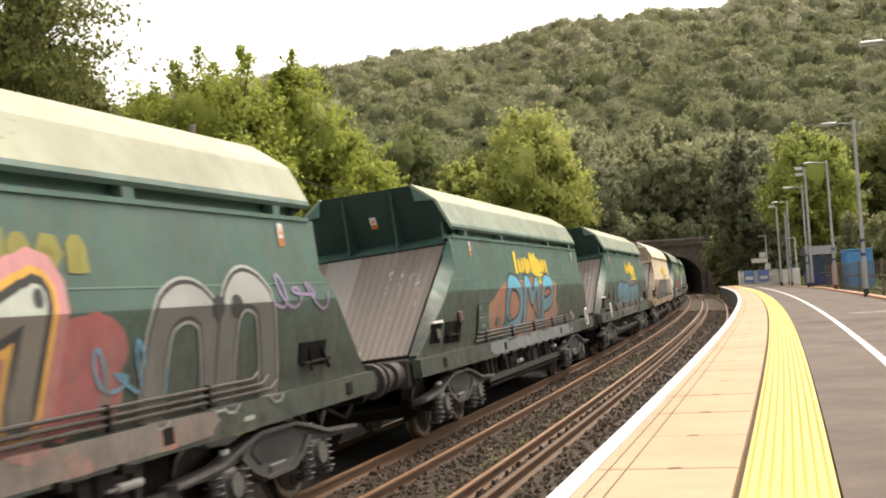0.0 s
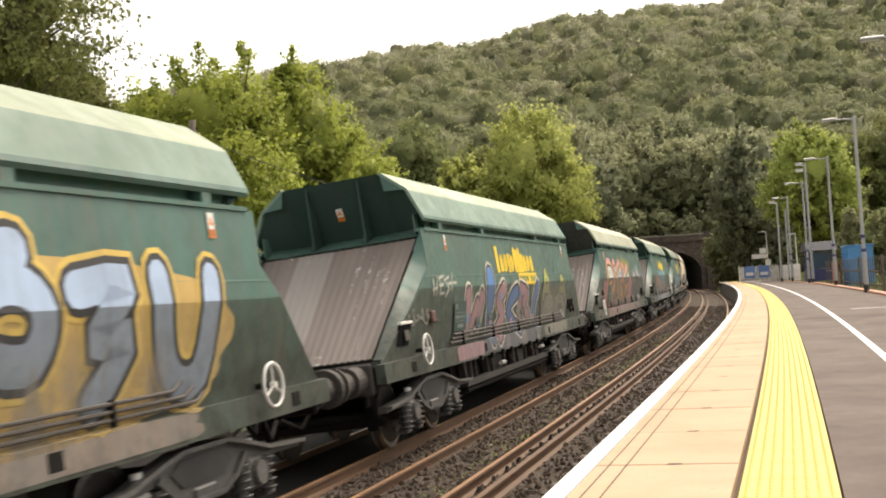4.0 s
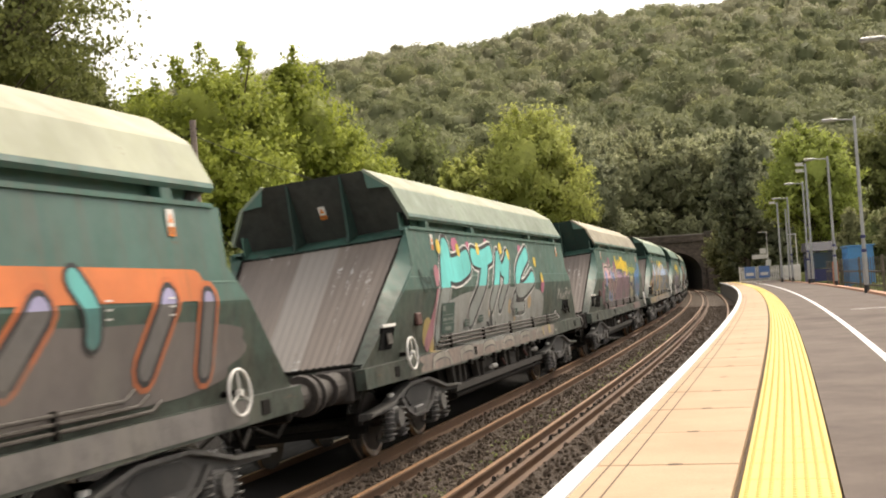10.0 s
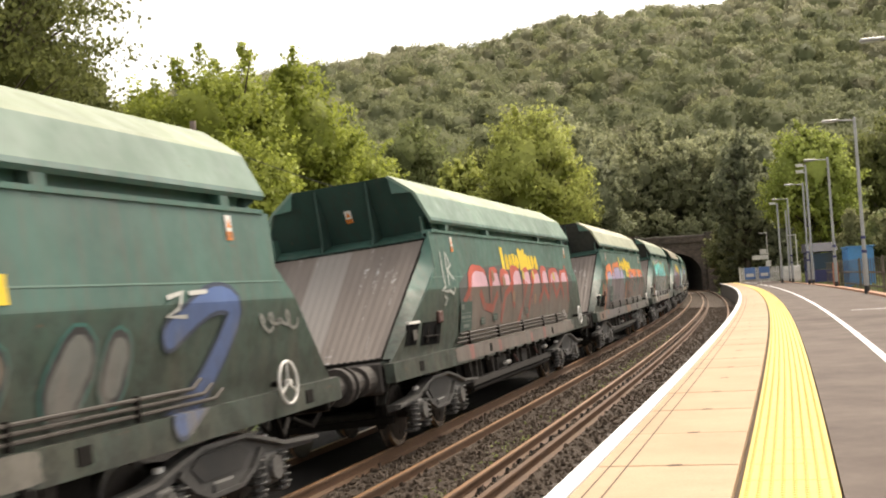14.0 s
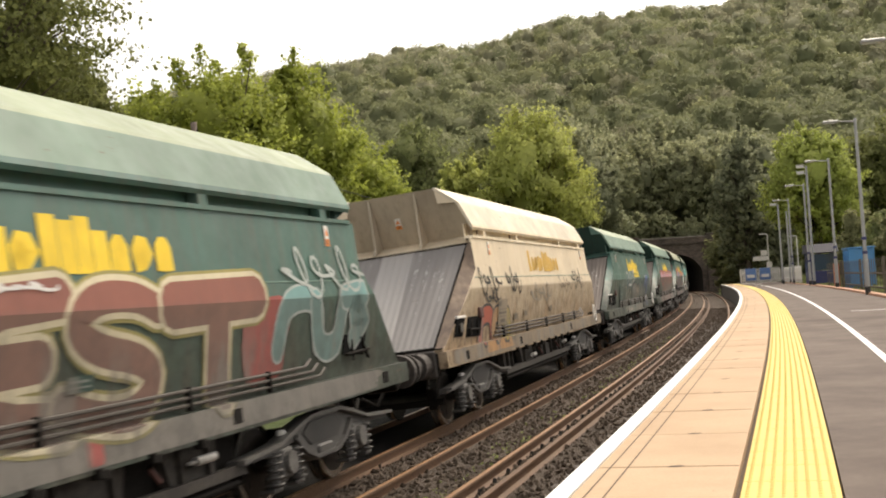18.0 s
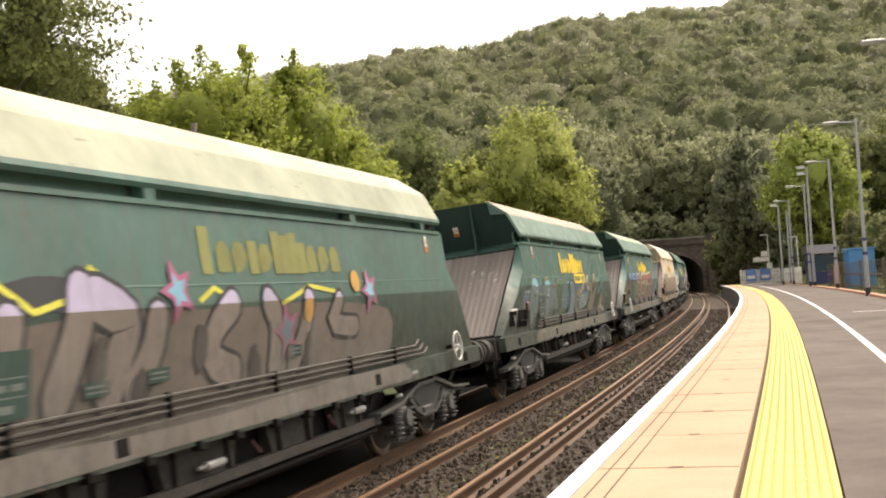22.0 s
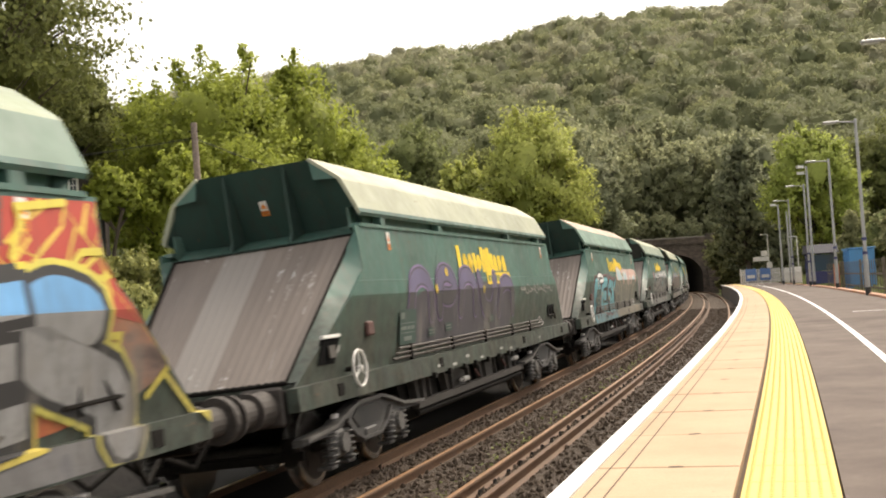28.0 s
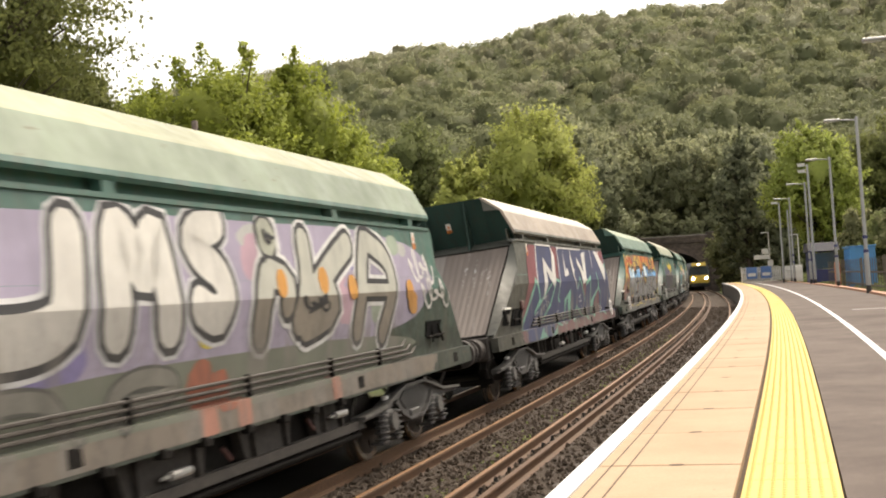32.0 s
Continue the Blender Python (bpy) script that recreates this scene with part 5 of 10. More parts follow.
def blocks(g, items, fills, edge=None, halo=None, level=3, fat=0.24, rim=0.05, glow=0.05, jig=0.05, shade=None, angular=False):
    """Graffiti letters: each of items is (letter, x0, x1, z0, z1); fills are taken in turn."""
    r = g.rng
    made = []
    for ch, x0, x1, z0, z1 in items:
        w = fat * (0.36 if ch == "S" else 0.44 if ch in "ERG023AK" else 0.60) * min(x1 - x0, 0.85 * (z1 - z0)) * 0.5 + 0.012
        lean = r.uniform(-jig, jig)
        paths = []
        for q in SKELETON[ch]:
            q = [(x0 + w + (x1 - x0 - 2 * w) * (u + lean * (v - 0.5) + r.uniform(-jig, jig) * 0.5), z0 + w + (z1 - z0 - 2 * w) * (v + r.uniform(-jig, jig) * 0.5)) for u, v in q]
            paths.append(q if angular else soften(q))
        made.append((paths, w))
    if halo:
        for k, (paths, w) in enumerate(made):
            g.start()
            for i, q in enumerate(paths):
                pts, f = ribbon(q, w + rim + glow, not angular)
                g.add(pts, f, halo, level + 0.06 * k + 0.02 * i)
    for k, (paths, w) in enumerate(made):
        up = level + 1 + 0.42 * k
        g.start()
        if edge:
            for i, q in enumerate(paths):
                pts, f = ribbon(q, w + rim, not angular)
                g.add(pts, f, edge, up + 0.04 * i)
                if shade:  # a cast shade drawn beside the letter
                    pts, f = ribbon([(a + shade[0], b + shade[1]) for a, b in q], w + rim, not angular)
                    g.add(pts, f, edge, up - 0.08 - 0.04 * i)
        g.start()
        for i, q in enumerate(paths):
            pts, f = ribbon(q, w, not angular)
            g.add(pts, f, fills[k % len(fills)], up + 0.2 + 0.05 * i)


def row(text, spans, z0, z1, drop=0.0):
    return [(ch, a, b, z0 + drop * k, z1 + drop * k * 0.5) for k, (ch, (a, b)) in enumerate(zip(text, spans))]


def spots(g, places, col, r0=0.12, level=7):
    for x, z in places:
        g.cloud(x - r0 * g.rng.uniform(0.7, 1.3), x + r0 * g.rng.uniform(0.7, 1.3), z - r0, z + r0, col, level, 0.15, 22)


def scrawl(g, x0, x1, z0, z1, col, count=8, w=0.018, level=4):
    """A thin one-line tag of loops and hooks that nobody can read."""
    g.start()
    r = g.rng
    path, n_ = [], count * 13
    for i in range(n_):
        u = i / (n_ - 1)
        a = u * count * 2 * math.pi
        path.append((x0 + (x1 - x0) * u + 0.32 * (x1 - x0) / count * math.cos(a * 1.0 + 0.6) * 1.6, (z0 + z1) / 2 + (z1 - z0) / 2 * math.sin(a) * (0.55 + 0.45 * math.sin(a * 0.37 + x0))))
    pts, f = ribbon(path, w)
    g.add(pts, f, col, level)
# ---- the train: one template for each look, then a copy for each wagon ----
GREEN_LABEL = "green bogie hopper wagon with pale hood, graffiti on its side"
templates = {}
for key, (pt, rf, dk, we) in {"rear": (GREEN, GREEN_LIGHT, GREEN_SHADED, -1), "front": (GREEN, GREEN_LIGHT, GREEN_SHADED, 1)}.items():
    templates[key] = hopper_wagon(pt, rf, dk, we, GREEN_LABEL)
templates["cream"] = hopper_wagon(CREAM, PALE_ROOF, wagon_paint("dirty_cream_paint", (0.44, 0.37, 0.28), dirt=(0.2, 0.16, 0.11), dirty=0.4), 1, "cream bogie hopper wagon with dirty lower side and small tags")
templates["maroon"] = hopper_wagon(MAROON, PALE_ROOF, GREEN_SHADED, 1, "sooty olive hopper wagon with a navy and mint graffiti piece")

FIRST, LAST = -18, 10
LOOK = {-12: "cream", -1: "cream", 7: "maroon", -9: "rear", -8: "rear", -7: "front", -6: "front", -5: "rear", -4: "front", -3: "front",
        -2: "front", 0: "rear", 1: "front", 2: "front", 3: "rear", 4: "rear", 5: "rear", 6: "rear", 8: "rear", 9: "rear", 10: "front"}
TRAIN = {}
used = set()
for j in range(FIRST, LAST + 1):
    look_ = LOOK.get(j, "rear" if j % 2 else "front")
    if look_ not in used:
        TRAIN[j] = templates[look_]
        used.add(look_)
    else:
        TRAIN[j] = copy_thing(templates[look_], Matrix.Identity(4))

# faded tone of each hood: its flank, and an upper facet set paler
def hood_tone(name, col):
    m = wagon_paint(name, col, dirt=tuple(c * 0.72 for c in col), dirty=0.3)
    m.node_tree.nodes["Principled BSDF"].inputs["Specular IOR Level"].default_value = 0.15
    return m


HOODS = {"chalk": (hood_tone("chalky_flank", (0.36, 0.375, 0.275)), hood_tone("chalky_top", (0.47, 0.45, 0.33))),
         "pale": (hood_tone("pale_flank", (0.225, 0.270, 0.205)), hood_tone("pale_top", (0.36, 0.37, 0.255))),
         "mint": (hood_tone("mint_flank", (0.165, 0.240, 0.192)), hood_tone("mint_top", (0.320, 0.370, 0.260))),
         "rosy": (hood_tone("sage_flank", (0.165, 0.245, 0.200)), hood_tone("rosy_top", (0.45, 0.335, 0.255))),
         "bone": (hood_tone("bone_flank", (0.37, 0.315, 0.262)), hood_tone("bone_top", (0.60, 0.56, 0.48))),
         "buff": (hood_tone("buff_flank", (0.31, 0.275, 0.205)), hood_tone("buff_top", (0.43, 0.375, 0.270)))}
DUSTY_PLATE = plain("coal_dusted_plate", (0.040, 0.043, 0.038), 0.8, 0, 8, 0.3, (0.06, 0.05, 0.042), 0.5, 1.5)
HOOD_OF = {-10: "pale", -9: "chalk", -8: "mint", -7: "mint", -6: "buff", -5: "pale", -4: "chalk", -3: "mint", -2: "mint", 0: "mint", 1: "rosy",
           2: "chalk", 3: "pale", 4: "rosy", 5: "chalk", 6: "mint", 7: "bone", 8: "pale", 9: "mint", 10: "pale"}
ZINC = slope_steel("dusty_zinc_sheet", (0.20, 0.185, 0.18), (0.29, 0.275, 0.265), (0.42, 0.40, 0.385))
RUSTY_BAND = plain("rust_streaked_cream", (0.19, 0.14, 0.105), 0.8, 0, 7, 0.3, (0.07, 0.05, 0.045), 0.8, 2.2)
for j, w in TRAIN.items():
    if LOOK.get(j) == "cream":
        for ob in [o for o in w.children if o.name.startswith("wear_sheet")]:
            ob.material_slots[0].link = "OBJECT"
            ob.material_slots[0].material = ZINC
        for ob in [o for o in w.children if o.name.startswith("end_slope")]:
            ob.material_slots[0].link = "OBJECT"
            ob.material_slots[0].material = RUSTY_BAND
        continue
    flank, crest = HOODS[HOOD_OF.get(j, "pale")]
    if j in (-9, -5, -4, 2, 3):
        for ob in [o for o in w.children if o.name.startswith("end_plate")]:
            ob.material_slots[0].link = "OBJECT"
            ob.material_slots[0].material = DUSTY_PLATE
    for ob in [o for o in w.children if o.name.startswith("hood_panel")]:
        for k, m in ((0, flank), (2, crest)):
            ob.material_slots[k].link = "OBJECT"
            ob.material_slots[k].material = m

BK = (0.02, 0.02, 0.022)
WH = (0.72, 0.70, 0.67)
LILAC = (0.33, 0.25, 0.42)
NAVY = (0.025, 0.035, 0.11)
SILVER = (0.46, 0.44, 0.41)
GREY = (0.20, 0.19, 0.18)


def decorate(j, label, draw, brand=None, panel=True):
    w = TRAIN[j]
    g = Paintwork(100 + j)
    draw(g)
    g.finish(w, label)
    m = Paintwork(300 + j, "side_marking")
    if brand:
        m.brand(*brand[:4], bar=brand[4], fade=brand[5] if len(brand) > 5 else None)
    if panel:
        m.start()
        m.data_panel(-4.64, 1.43) if j not in (-12, -1) else m.data_panel(-4.52, 1.43, ground=(0.30, 0.24, 0.17), ink=(0.10, 0.08, 0.06))
    m.finish(w)


MAROON_SPRAY = (0.20, 0.05, 0.06)
DUSTY = (0.145, 0.130, 0.108)


def d_m9(g):
    g.cloud(1.3, 2.4, 1.22, 2.1, (0.40, 0.10, 0.10), 1.2, 0.2)
    g.cloud(-5.6, -4.5, 1.22, 2.0, (0.34, 0.12, 0.13), 1.2, 0.2)
    lettering(g, [(0.2, ((-4.18, 2.27), (-4.37, 1.88), (-4.51, 1.55))),
                (0.19, ((-4.17, 2.29), (-3.5, 2.31), (-3.3, 2.11), (-3.46, 1.75), (-3.92, 1.54))),
                (0.19, ((-2.47, 2.31), (-2.48, 2.04))),
                (0.19, ((-2.34, 1.81), (-2.45, 1.58))),
                (0.18, ((-0.96, 2.31), (-1.68, 2.13), (-1.79, 1.93), (-1.12, 1.71), (-1.42, 1.51))),
                (0.12, ((-0.03, 2.28), (-0.21, 1.48))),
                (0.11, ((0.06, 2.24), (0.5, 1.87), (1.18, 2.21))),
                (0.12, ((1.28, 2.23), (1.1, 1.48)))],
              [((0.46, 0.50, 0.44), DUSTY)], BK, (0.72, 0.38, 0.06), 3, 0.07, 0.06, ((0.60, 0.27, 0.28), (0.42, 0.16, 0.15)))
    spots(g, ((-4.02, 2.29), (-3.33, 2.1), (-2.43, 2.25), (-1.1, 2.27), (-0.19, 2.26), (1.3, 2.24)), (0.03, 0.03, 0.035), 0.07, 7)
    for x, z in ((-3.25, 1.72), (-0.95, 1.62), (0.35, 1.66)):
        g.cloud(x - 0.14, x + 0.14, z - 0.17, z + 0.17, (0.62, 0.30, 0.05), 7, 0.2, 22)
    spots(g, ((-1.4, 2.25), (-1.1, 2.2)), (0.12, 0.30, 0.55), 0.12, 7)
    blocks(g, [("arch", 2.7, 4.0, 1.2, 2.3), ("arch", 3.9, 5.2, 1.16, 2.42)], [((0.36, 0.38, 0.36), (0.11, 0.11, 0.10))], BK, (0.40, 0.42, 0.40), 3, 0.45, 0.04, 0.03)
    spots(g, ((3.9, 2.1), (4.3, 2.1)), BK, 0.11, 7)
    scrawl(g, 4.9, 6.4, 2.0, 2.4, LILAC, 4)
    scrawl(g, -6.9, -5.3, 1.45, 1.85, (0.32, 0.34, 0.29), 5, 0.025)
    scrawl(g, -7.5, -6.2, 0.9, 1.3, (0.34, 0.34, 0.27), 6, 0.025)
    scrawl(g, 2.0, 2.9, 1.3, 1.9, (0.12, 0.34, 0.50), 3)
    g.cloud(-5.0, 3.8, 0.85, 1.09, (0.216, 0.158, 0.137), 1, 0.2)
    spots(g, ((-4.9, 0.98), (-3.3, 0.97), (1.6, 0.98), (2.9, 0.96)), (0.50, 0.18, 0.10), 0.16, 2)


def d_m10(g):
    g.cloud(-3.6, 2.9, 1.15, 2.3, (0.40, 0.17, 0.09), 1, 0.18)
    blocks(g, row("DMP", ((-2.6, -0.9), (-0.9, 0.9), (1.0, 2.4)), 1.2, 2.35), [((0.10, 0.42, 0.60), (0.10, 0.26, 0.34))], BK, None, 3, 0.4)
    g.cloud(-4.0, 4.0, 0.84, 1.09, (0.216, 0.259, 0.288), 1, 0.2)


def d_m8(g):
    P2, B2 = ((0.58, 0.27, 0.31), (0.36, 0.19, 0.21)), ((0.07, 0.22, 0.50), (0.06, 0.15, 0.32))
    lettering(g, [(0.15, ((-3.74, 1.96), (-3.77, 1.69), (-3.84, 1.5))),
                (0.11, ((-3.14, 1.81), (-3.47, 1.52))),
                (0.12, ((-2.81, 1.93), (-3.1, 1.54))),
                (0.14, ((-1.15, 2.02), (-1.71, 1.84), (-1.16, 1.58), (-1.53, 1.35), (-1.8, 1.22))),
                (0.13, ((0.34, 1.98), (0.24, 1.56), (0.17, 1.31))),
                (0.11, ((0.34, 2.02), (1.06, 1.9), (0.37, 1.67), (1.16, 1.42)))],
              [P2], BK, (0.62, 0.58, 0.50), 3, 0.055, 0.045)
    lettering(g, [(0.25, ((-2.14, 2.2), (-2.21, 1.91))),
                (0.15, ((-2.29, 1.6), (-2.3, 1.22))),
                (0.13, ((-0.01, 1.96), (-0.62, 1.82), (-0.84, 1.48), (-0.04, 1.27))),
                (0.13, ((2.01, 2.02), (1.49, 1.61), (1.71, 1.17)))],
              [B2], BK, (0.62, 0.58, 0.50), 3.4, 0.055, 0.045)
    for w, q in [(0.022, ((-5.74, 2.24), (-5.77, 2.02))),
                (0.022, ((-5.5, 2.29), (-5.63, 2.02))),
                (0.022, ((-5.82, 2.09), (-5.56, 2.12))),
                (0.022, ((-5.17, 2.3), (-5.41, 2.27), (-5.43, 2.03), (-5.22, 2.04))),
                (0.022, ((-5.45, 2.15), (-5.24, 2.17))),
                (0.022, ((-4.88, 2.28), (-5.14, 2.23), (-4.94, 2.1), (-5.14, 1.98))),
                (0.022, ((-4.65, 2.34), (-4.78, 2.09))),
                (0.022, ((-4.96, 2.18), (-4.48, 2.19)))]:
        g.start()
        g.add(*ribbon(q, w, True), (0.44, 0.44, 0.38), 4)
    spots(g, ((-3.8, 1.6), (-3.1, 1.5), (-1.4, 1.9), (0.3, 1.9)), (0.10, 0.25, 0.50), 0.08, 7)
    spots(g, ((-2.2, 1.5), (-0.5, 1.4), (1.6, 1.4)), (0.55, 0.28, 0.33), 0.08, 7)
    g.cloud(2.5, 5.6, 1.2, 2.0, (0.085, 0.085, 0.065), 2, 0.18)
    blocks(g, [("A", 2.6, 3.5, 1.7, 2.42), ("A", 4.5, 5.4, 1.7, 2.28)], [((0.42, 0.44, 0.10), (0.20, 0.20, 0.09))], (0.05, 0.05, 0.04), None, 3, 0.6, 0.03)
    blocks(g, [("loop", 2.8, 4.0, 1.25, 1.8), ("arch", 4.0, 5.3, 1.25, 1.8)], [(0.15, 0.145, 0.11)], (0.28, 0.28, 0.22), None, 3, 0.5, 0.02)
    scrawl(g, -7.0, -5.9, 1.62, 1.86, (0.30, 0.30, 0.25), 5, 0.018)
    g.cloud(-4.7, -3.0, 0.85, 1.09, (0.360, 0.187, 0.216), 1, 0.15)
    g.cloud(-2.9, 1.4, 0.85, 1.09, (0.072, 0.072, 0.086), 1, 0.2)
    g.cloud(2.4, 5.2, 0.86, 1.09, (0.202, 0.194, 0.144), 1, 0.2)


def d_m7(g):
    g.cloud(-4.6, 5.8, 1.14, 2.5, (0.50, 0.33, 0.10), 1, 0.10)
    g.start()
    g.add(list(((-7.19, 1.85), (-5.6, 2.02), (-4.86, 2.36), (-4.17, 2.42), (-4.27, 1.41), (-5.5, 1.28), (-5.69, 1.67), (-7.3, 1.73))), [tuple(range(8))], (0.40, 0.26, 0.09), 1.5)
    BL = ((0.36, 0.47, 0.64), (0.20, 0.25, 0.31))
    lettering(g, [(0.23, ((-4.14, 2.48), (-4.56, 1.93), (-4.69, 1.47))),
                  (0.19, ((-3.92, 2.52), (-3.66, 2.21), (-3.94, 1.83), (-3.51, 1.48))),
                  (0.19, ((-2.55, 2.51), (-2.61, 2.06), (-2.35, 1.77))),
                  (0.17, ((-0.94, 2.42), (-1.92, 2.17), (-1.33, 1.84), (-2.05, 1.6), (-2.79, 1.72))),
                  (0.17, ((-0.38, 1.38), (-0.11, 2.5))),
                  (0.1, ((-0.05, 2.5), (0.14, 1.94), (1.08, 2.52))),
                  (0.17, ((1.16, 2.54), (0.79, 1.4))),
                  (0.16, ((2.63, 2.55), (1.77, 2.46), (1.44, 1.48)))],
              [BL], BK, (0.64, 0.44, 0.10), 3, 0.06, 0.05)
    xs = [0.55, 1.9, 3.1, 4.3, 5.5]
    blocks(g, [(c, a, b, 1.25, 2.50) for c, a, b in zip(("arch", "loop", "zig", "cup"), xs, xs[1:])], [BL], BK, (0.64, 0.44, 0.10), 3, 0.42, 0.06, 0.05)
    spots(g, ((-5.15, 2.2), (-5.4, 1.95), (-5.6, 1.9)), (0.42, 0.28, 0.48), 0.12, 2)
    g.cloud(-7.6, -4.9, 0.86, 1.09, (0.42, 0.30, 0.13), 2, 0.2)
    g.cloud(-4.9, 5.0, 0.85, 1.09, (0.259, 0.202, 0.158), 1, 0.16)


def d_m6(g):
    M1, M2 = ((0.56, 0.34, 0.36), (0.34, 0.20, 0.20)), ((0.44, 0.29, 0.40), (0.24, 0.14, 0.16))
    g.cloud(-5.2, 2.3, 1.16, 2.2, (0.26, 0.13, 0.15), 1, 0.14)
    spots(g, ((-4.5, 2.37), (-3.67, 2.4), (-3.05, 2.55), (-1.8, 2.44), (-4.9, 1.8)), (0.32, 0.12, 0.17), 0.24, 2)
    lettering(g, [(0.19, ((-4.62, 2.1), (-4.43, 2.24), (-4.11, 2.29), (-3.76, 2.22))),
                (0.19, ((-4.16, 2.21), (-4.2, 1.93), (-4.25, 1.78))),
                (0.18, ((-3.04, 2.29), (-3.23, 2.12), (-3.62, 1.98), (-3.15, 1.84), (-3.37, 1.68), (-3.68, 1.48))),
                (0.17, ((-2.37, 2.23), (-2.63, 2.01), (-2.11, 1.82), (-2.37, 1.57), (-2.78, 1.44))),
                (0.08, ((-1.52, 2.24), (-1.95, 2), (-2.1, 1.74)))],
              [M1], BK, (0.64, 0.58, 0.48), 3, 0.06, 0.05)
    lettering(g, [(0.13, ((-0.95, 2.22), (-1.25, 1.85), (-1.41, 1.49))),
                (0.12, ((-0.56, 2.15), (-1.09, 1.84), (-0.53, 1.49))),
                (0.11, ((-0.1, 2.19), (-0.08, 1.75), (0.21, 1.48), (0.52, 1.82), (0.58, 2.17))),
                (0.12, ((1.05, 2.19), (0.85, 1.75), (0.74, 1.44))),
                (0.11, ((1.94, 2.12), (1.11, 1.83), (1.92, 1.46)))],
              [M2], (0.085, 0.05, 0.085), (0.30, 0.17, 0.26), 3.5, 0.05, 0.03)
    spots(g, ((-4.32, 2.2), (-3.07, 2.23), (-2.52, 2.16), (-4.23, 1.92), (-3.43, 1.59), (-2.85, 1.5)), (0.13, 0.27, 0.58), 0.15, 7)
    scrawl(g, 2.2, 4.4, 2.22, 2.6, (0.62, 0.55, 0.04), 7, 0.02)
    g.cloud(2.6, 3.75, 1.45, 2.15, (0.52, 0.46, 0.26), 2, 0.25)
    scrawl(g, 2.8, 3.6, 1.65, 2.05, NAVY, 3, 0.04)
    g.cloud(4.1, 6.0, 1.35, 2.18, (0.05, 0.19, 0.33), 2, 0.2)
    scrawl(g, 4.4, 5.8, 1.5, 2.0, (0.24, 0.16, 0.26), 4, 0.03, 3)
    spots(g, ((4.2, 2.15), (4.7, 2.2), (5.2, 2.25), (5.65, 2.35), (5.7, 2.5)), (0.12, 0.27, 0.58), 0.16, 3)
    scrawl(g, 6.0, 7.0, 1.35, 2.0, (0.30, 0.34, 0.26), 3)
    g.cloud(2.8, 5.2, 0.86, 1.09, (0.216, 0.122, 0.115), 1, 0.2)


def d_m5(g):
    g.cloud(-4.5, 3.5, 1.14, 2.06, (0.30, 0.31, 0.29), 2, 0.05)
    spots(g, ((-5.3, 1.5), (-5.0, 1.3), (-4.8, 1.75)), (0.46, 0.33, 0.10), 0.22, 1)
    scrawl(g, -5.6, -4.8, 2.05, 2.4, (0.03, 0.06, 0.05), 4, 0.02)
    T = ((0.11, 0.56, 0.53), (0.30, 0.33, 0.31))
    lettering(g, [(0.23, ((-4.06, 2.68), (-4.25, 2.4), (-4.42, 2.04), (-4.67, 1.47))),
                (0.2, ((-4.15, 2.43), (-3.5, 2.36), (-2.84, 2.54))),
                (0.15, ((-2.4, 2.62), (-1.81, 2.55), (-1.12, 2.69))),
                (0.16, ((-1.62, 2.53), (-1.97, 2.2), (-2.42, 1.88), (-2.84, 1.63))),
                (0.14, ((-0.56, 2.62), (-0.9, 2.24), (-1.37, 1.79))),
                (0.12, ((-0.56, 2.62), (-0.36, 2.23), (0.2, 2.6))),
                (0.13, ((0.22, 2.63), (-0.26, 2.12), (-0.71, 1.78))),
                (0.14, ((2.05, 2.72), (0.9, 2.36), (0.66, 1.98), (1.6, 1.99), (2.3, 2.23))),
                (0.09, ((0.55, 1.87), (0.3, 1.63), (1.33, 1.67)))],
              [T], BK, (0.66, 0.66, 0.63), 3, 0.065, 0.03)
    spots(g, ((-3.44, 2.76), (-2.59, 2.7), (-1.27, 2.78), (1.47, 2.74), (3.3, 2.05)), (0.52, 0.14, 0.24), 0.17, 2)
    spots(g, ((-4.46, 2.76), (-3.35, 2.72), (-2.02, 2.76), (-0.28, 2.8), (0.3, 2.69), (2.74, 2.56), (3.23, 2.22)), (0.74, 0.54, 0.08), 0.11, 7)
    g.start()
    g.add(*ribbon(soften([(-4.75, 2.35), (-4.72, 2.0), (-5.0, 1.6), (-5.3, 1.35)]), 0.13, True), (0.42, 0.16, 0.20), 2.6)
    spots(g, ((-1.5, 1.7), (0.1, 1.7), (0.5, 1.55), (1.9, 1.75)), (0.50, 0.34, 0.16), 0.14, 3)
    blocks(g, [("F", 5.1, 5.36, 1.70, 1.95), ("E", 5.36, 5.58, 1.70, 1.85), ("L", 5.6, 5.74, 1.70, 1.94), ("A", 5.74, 6.02, 1.70, 1.86), ("R", 6.04, 6.44, 1.70, 1.97), ("Y", 6.42, 6.82, 1.64, 1.90)], [(0.46, 0.46, 0.42)], None, None, 4, 0.36, jig=0.08)
    scrawl(g, -1.7, -1.2, 1.3, 1.6, BK, 2, 0.03, 8)
    g.cloud(-6.0, 4.2, 0.84, 1.09, (0.317, 0.238, 0.202), 1, 0.10)
    for x in (-5.4, -3.9, -2.4, -0.9, 0.6, 2.1):
        blocks(g, [("arch", x, x + 1.0, 0.84, 1.08)], [(0.40, 0.36, 0.30)], BK, None, 2, 0.5, 0.02)
    spots(g, ((2.9, 1.0), (3.6, 1.0)), (0.60, 0.46, 0.14), 0.1, 4)


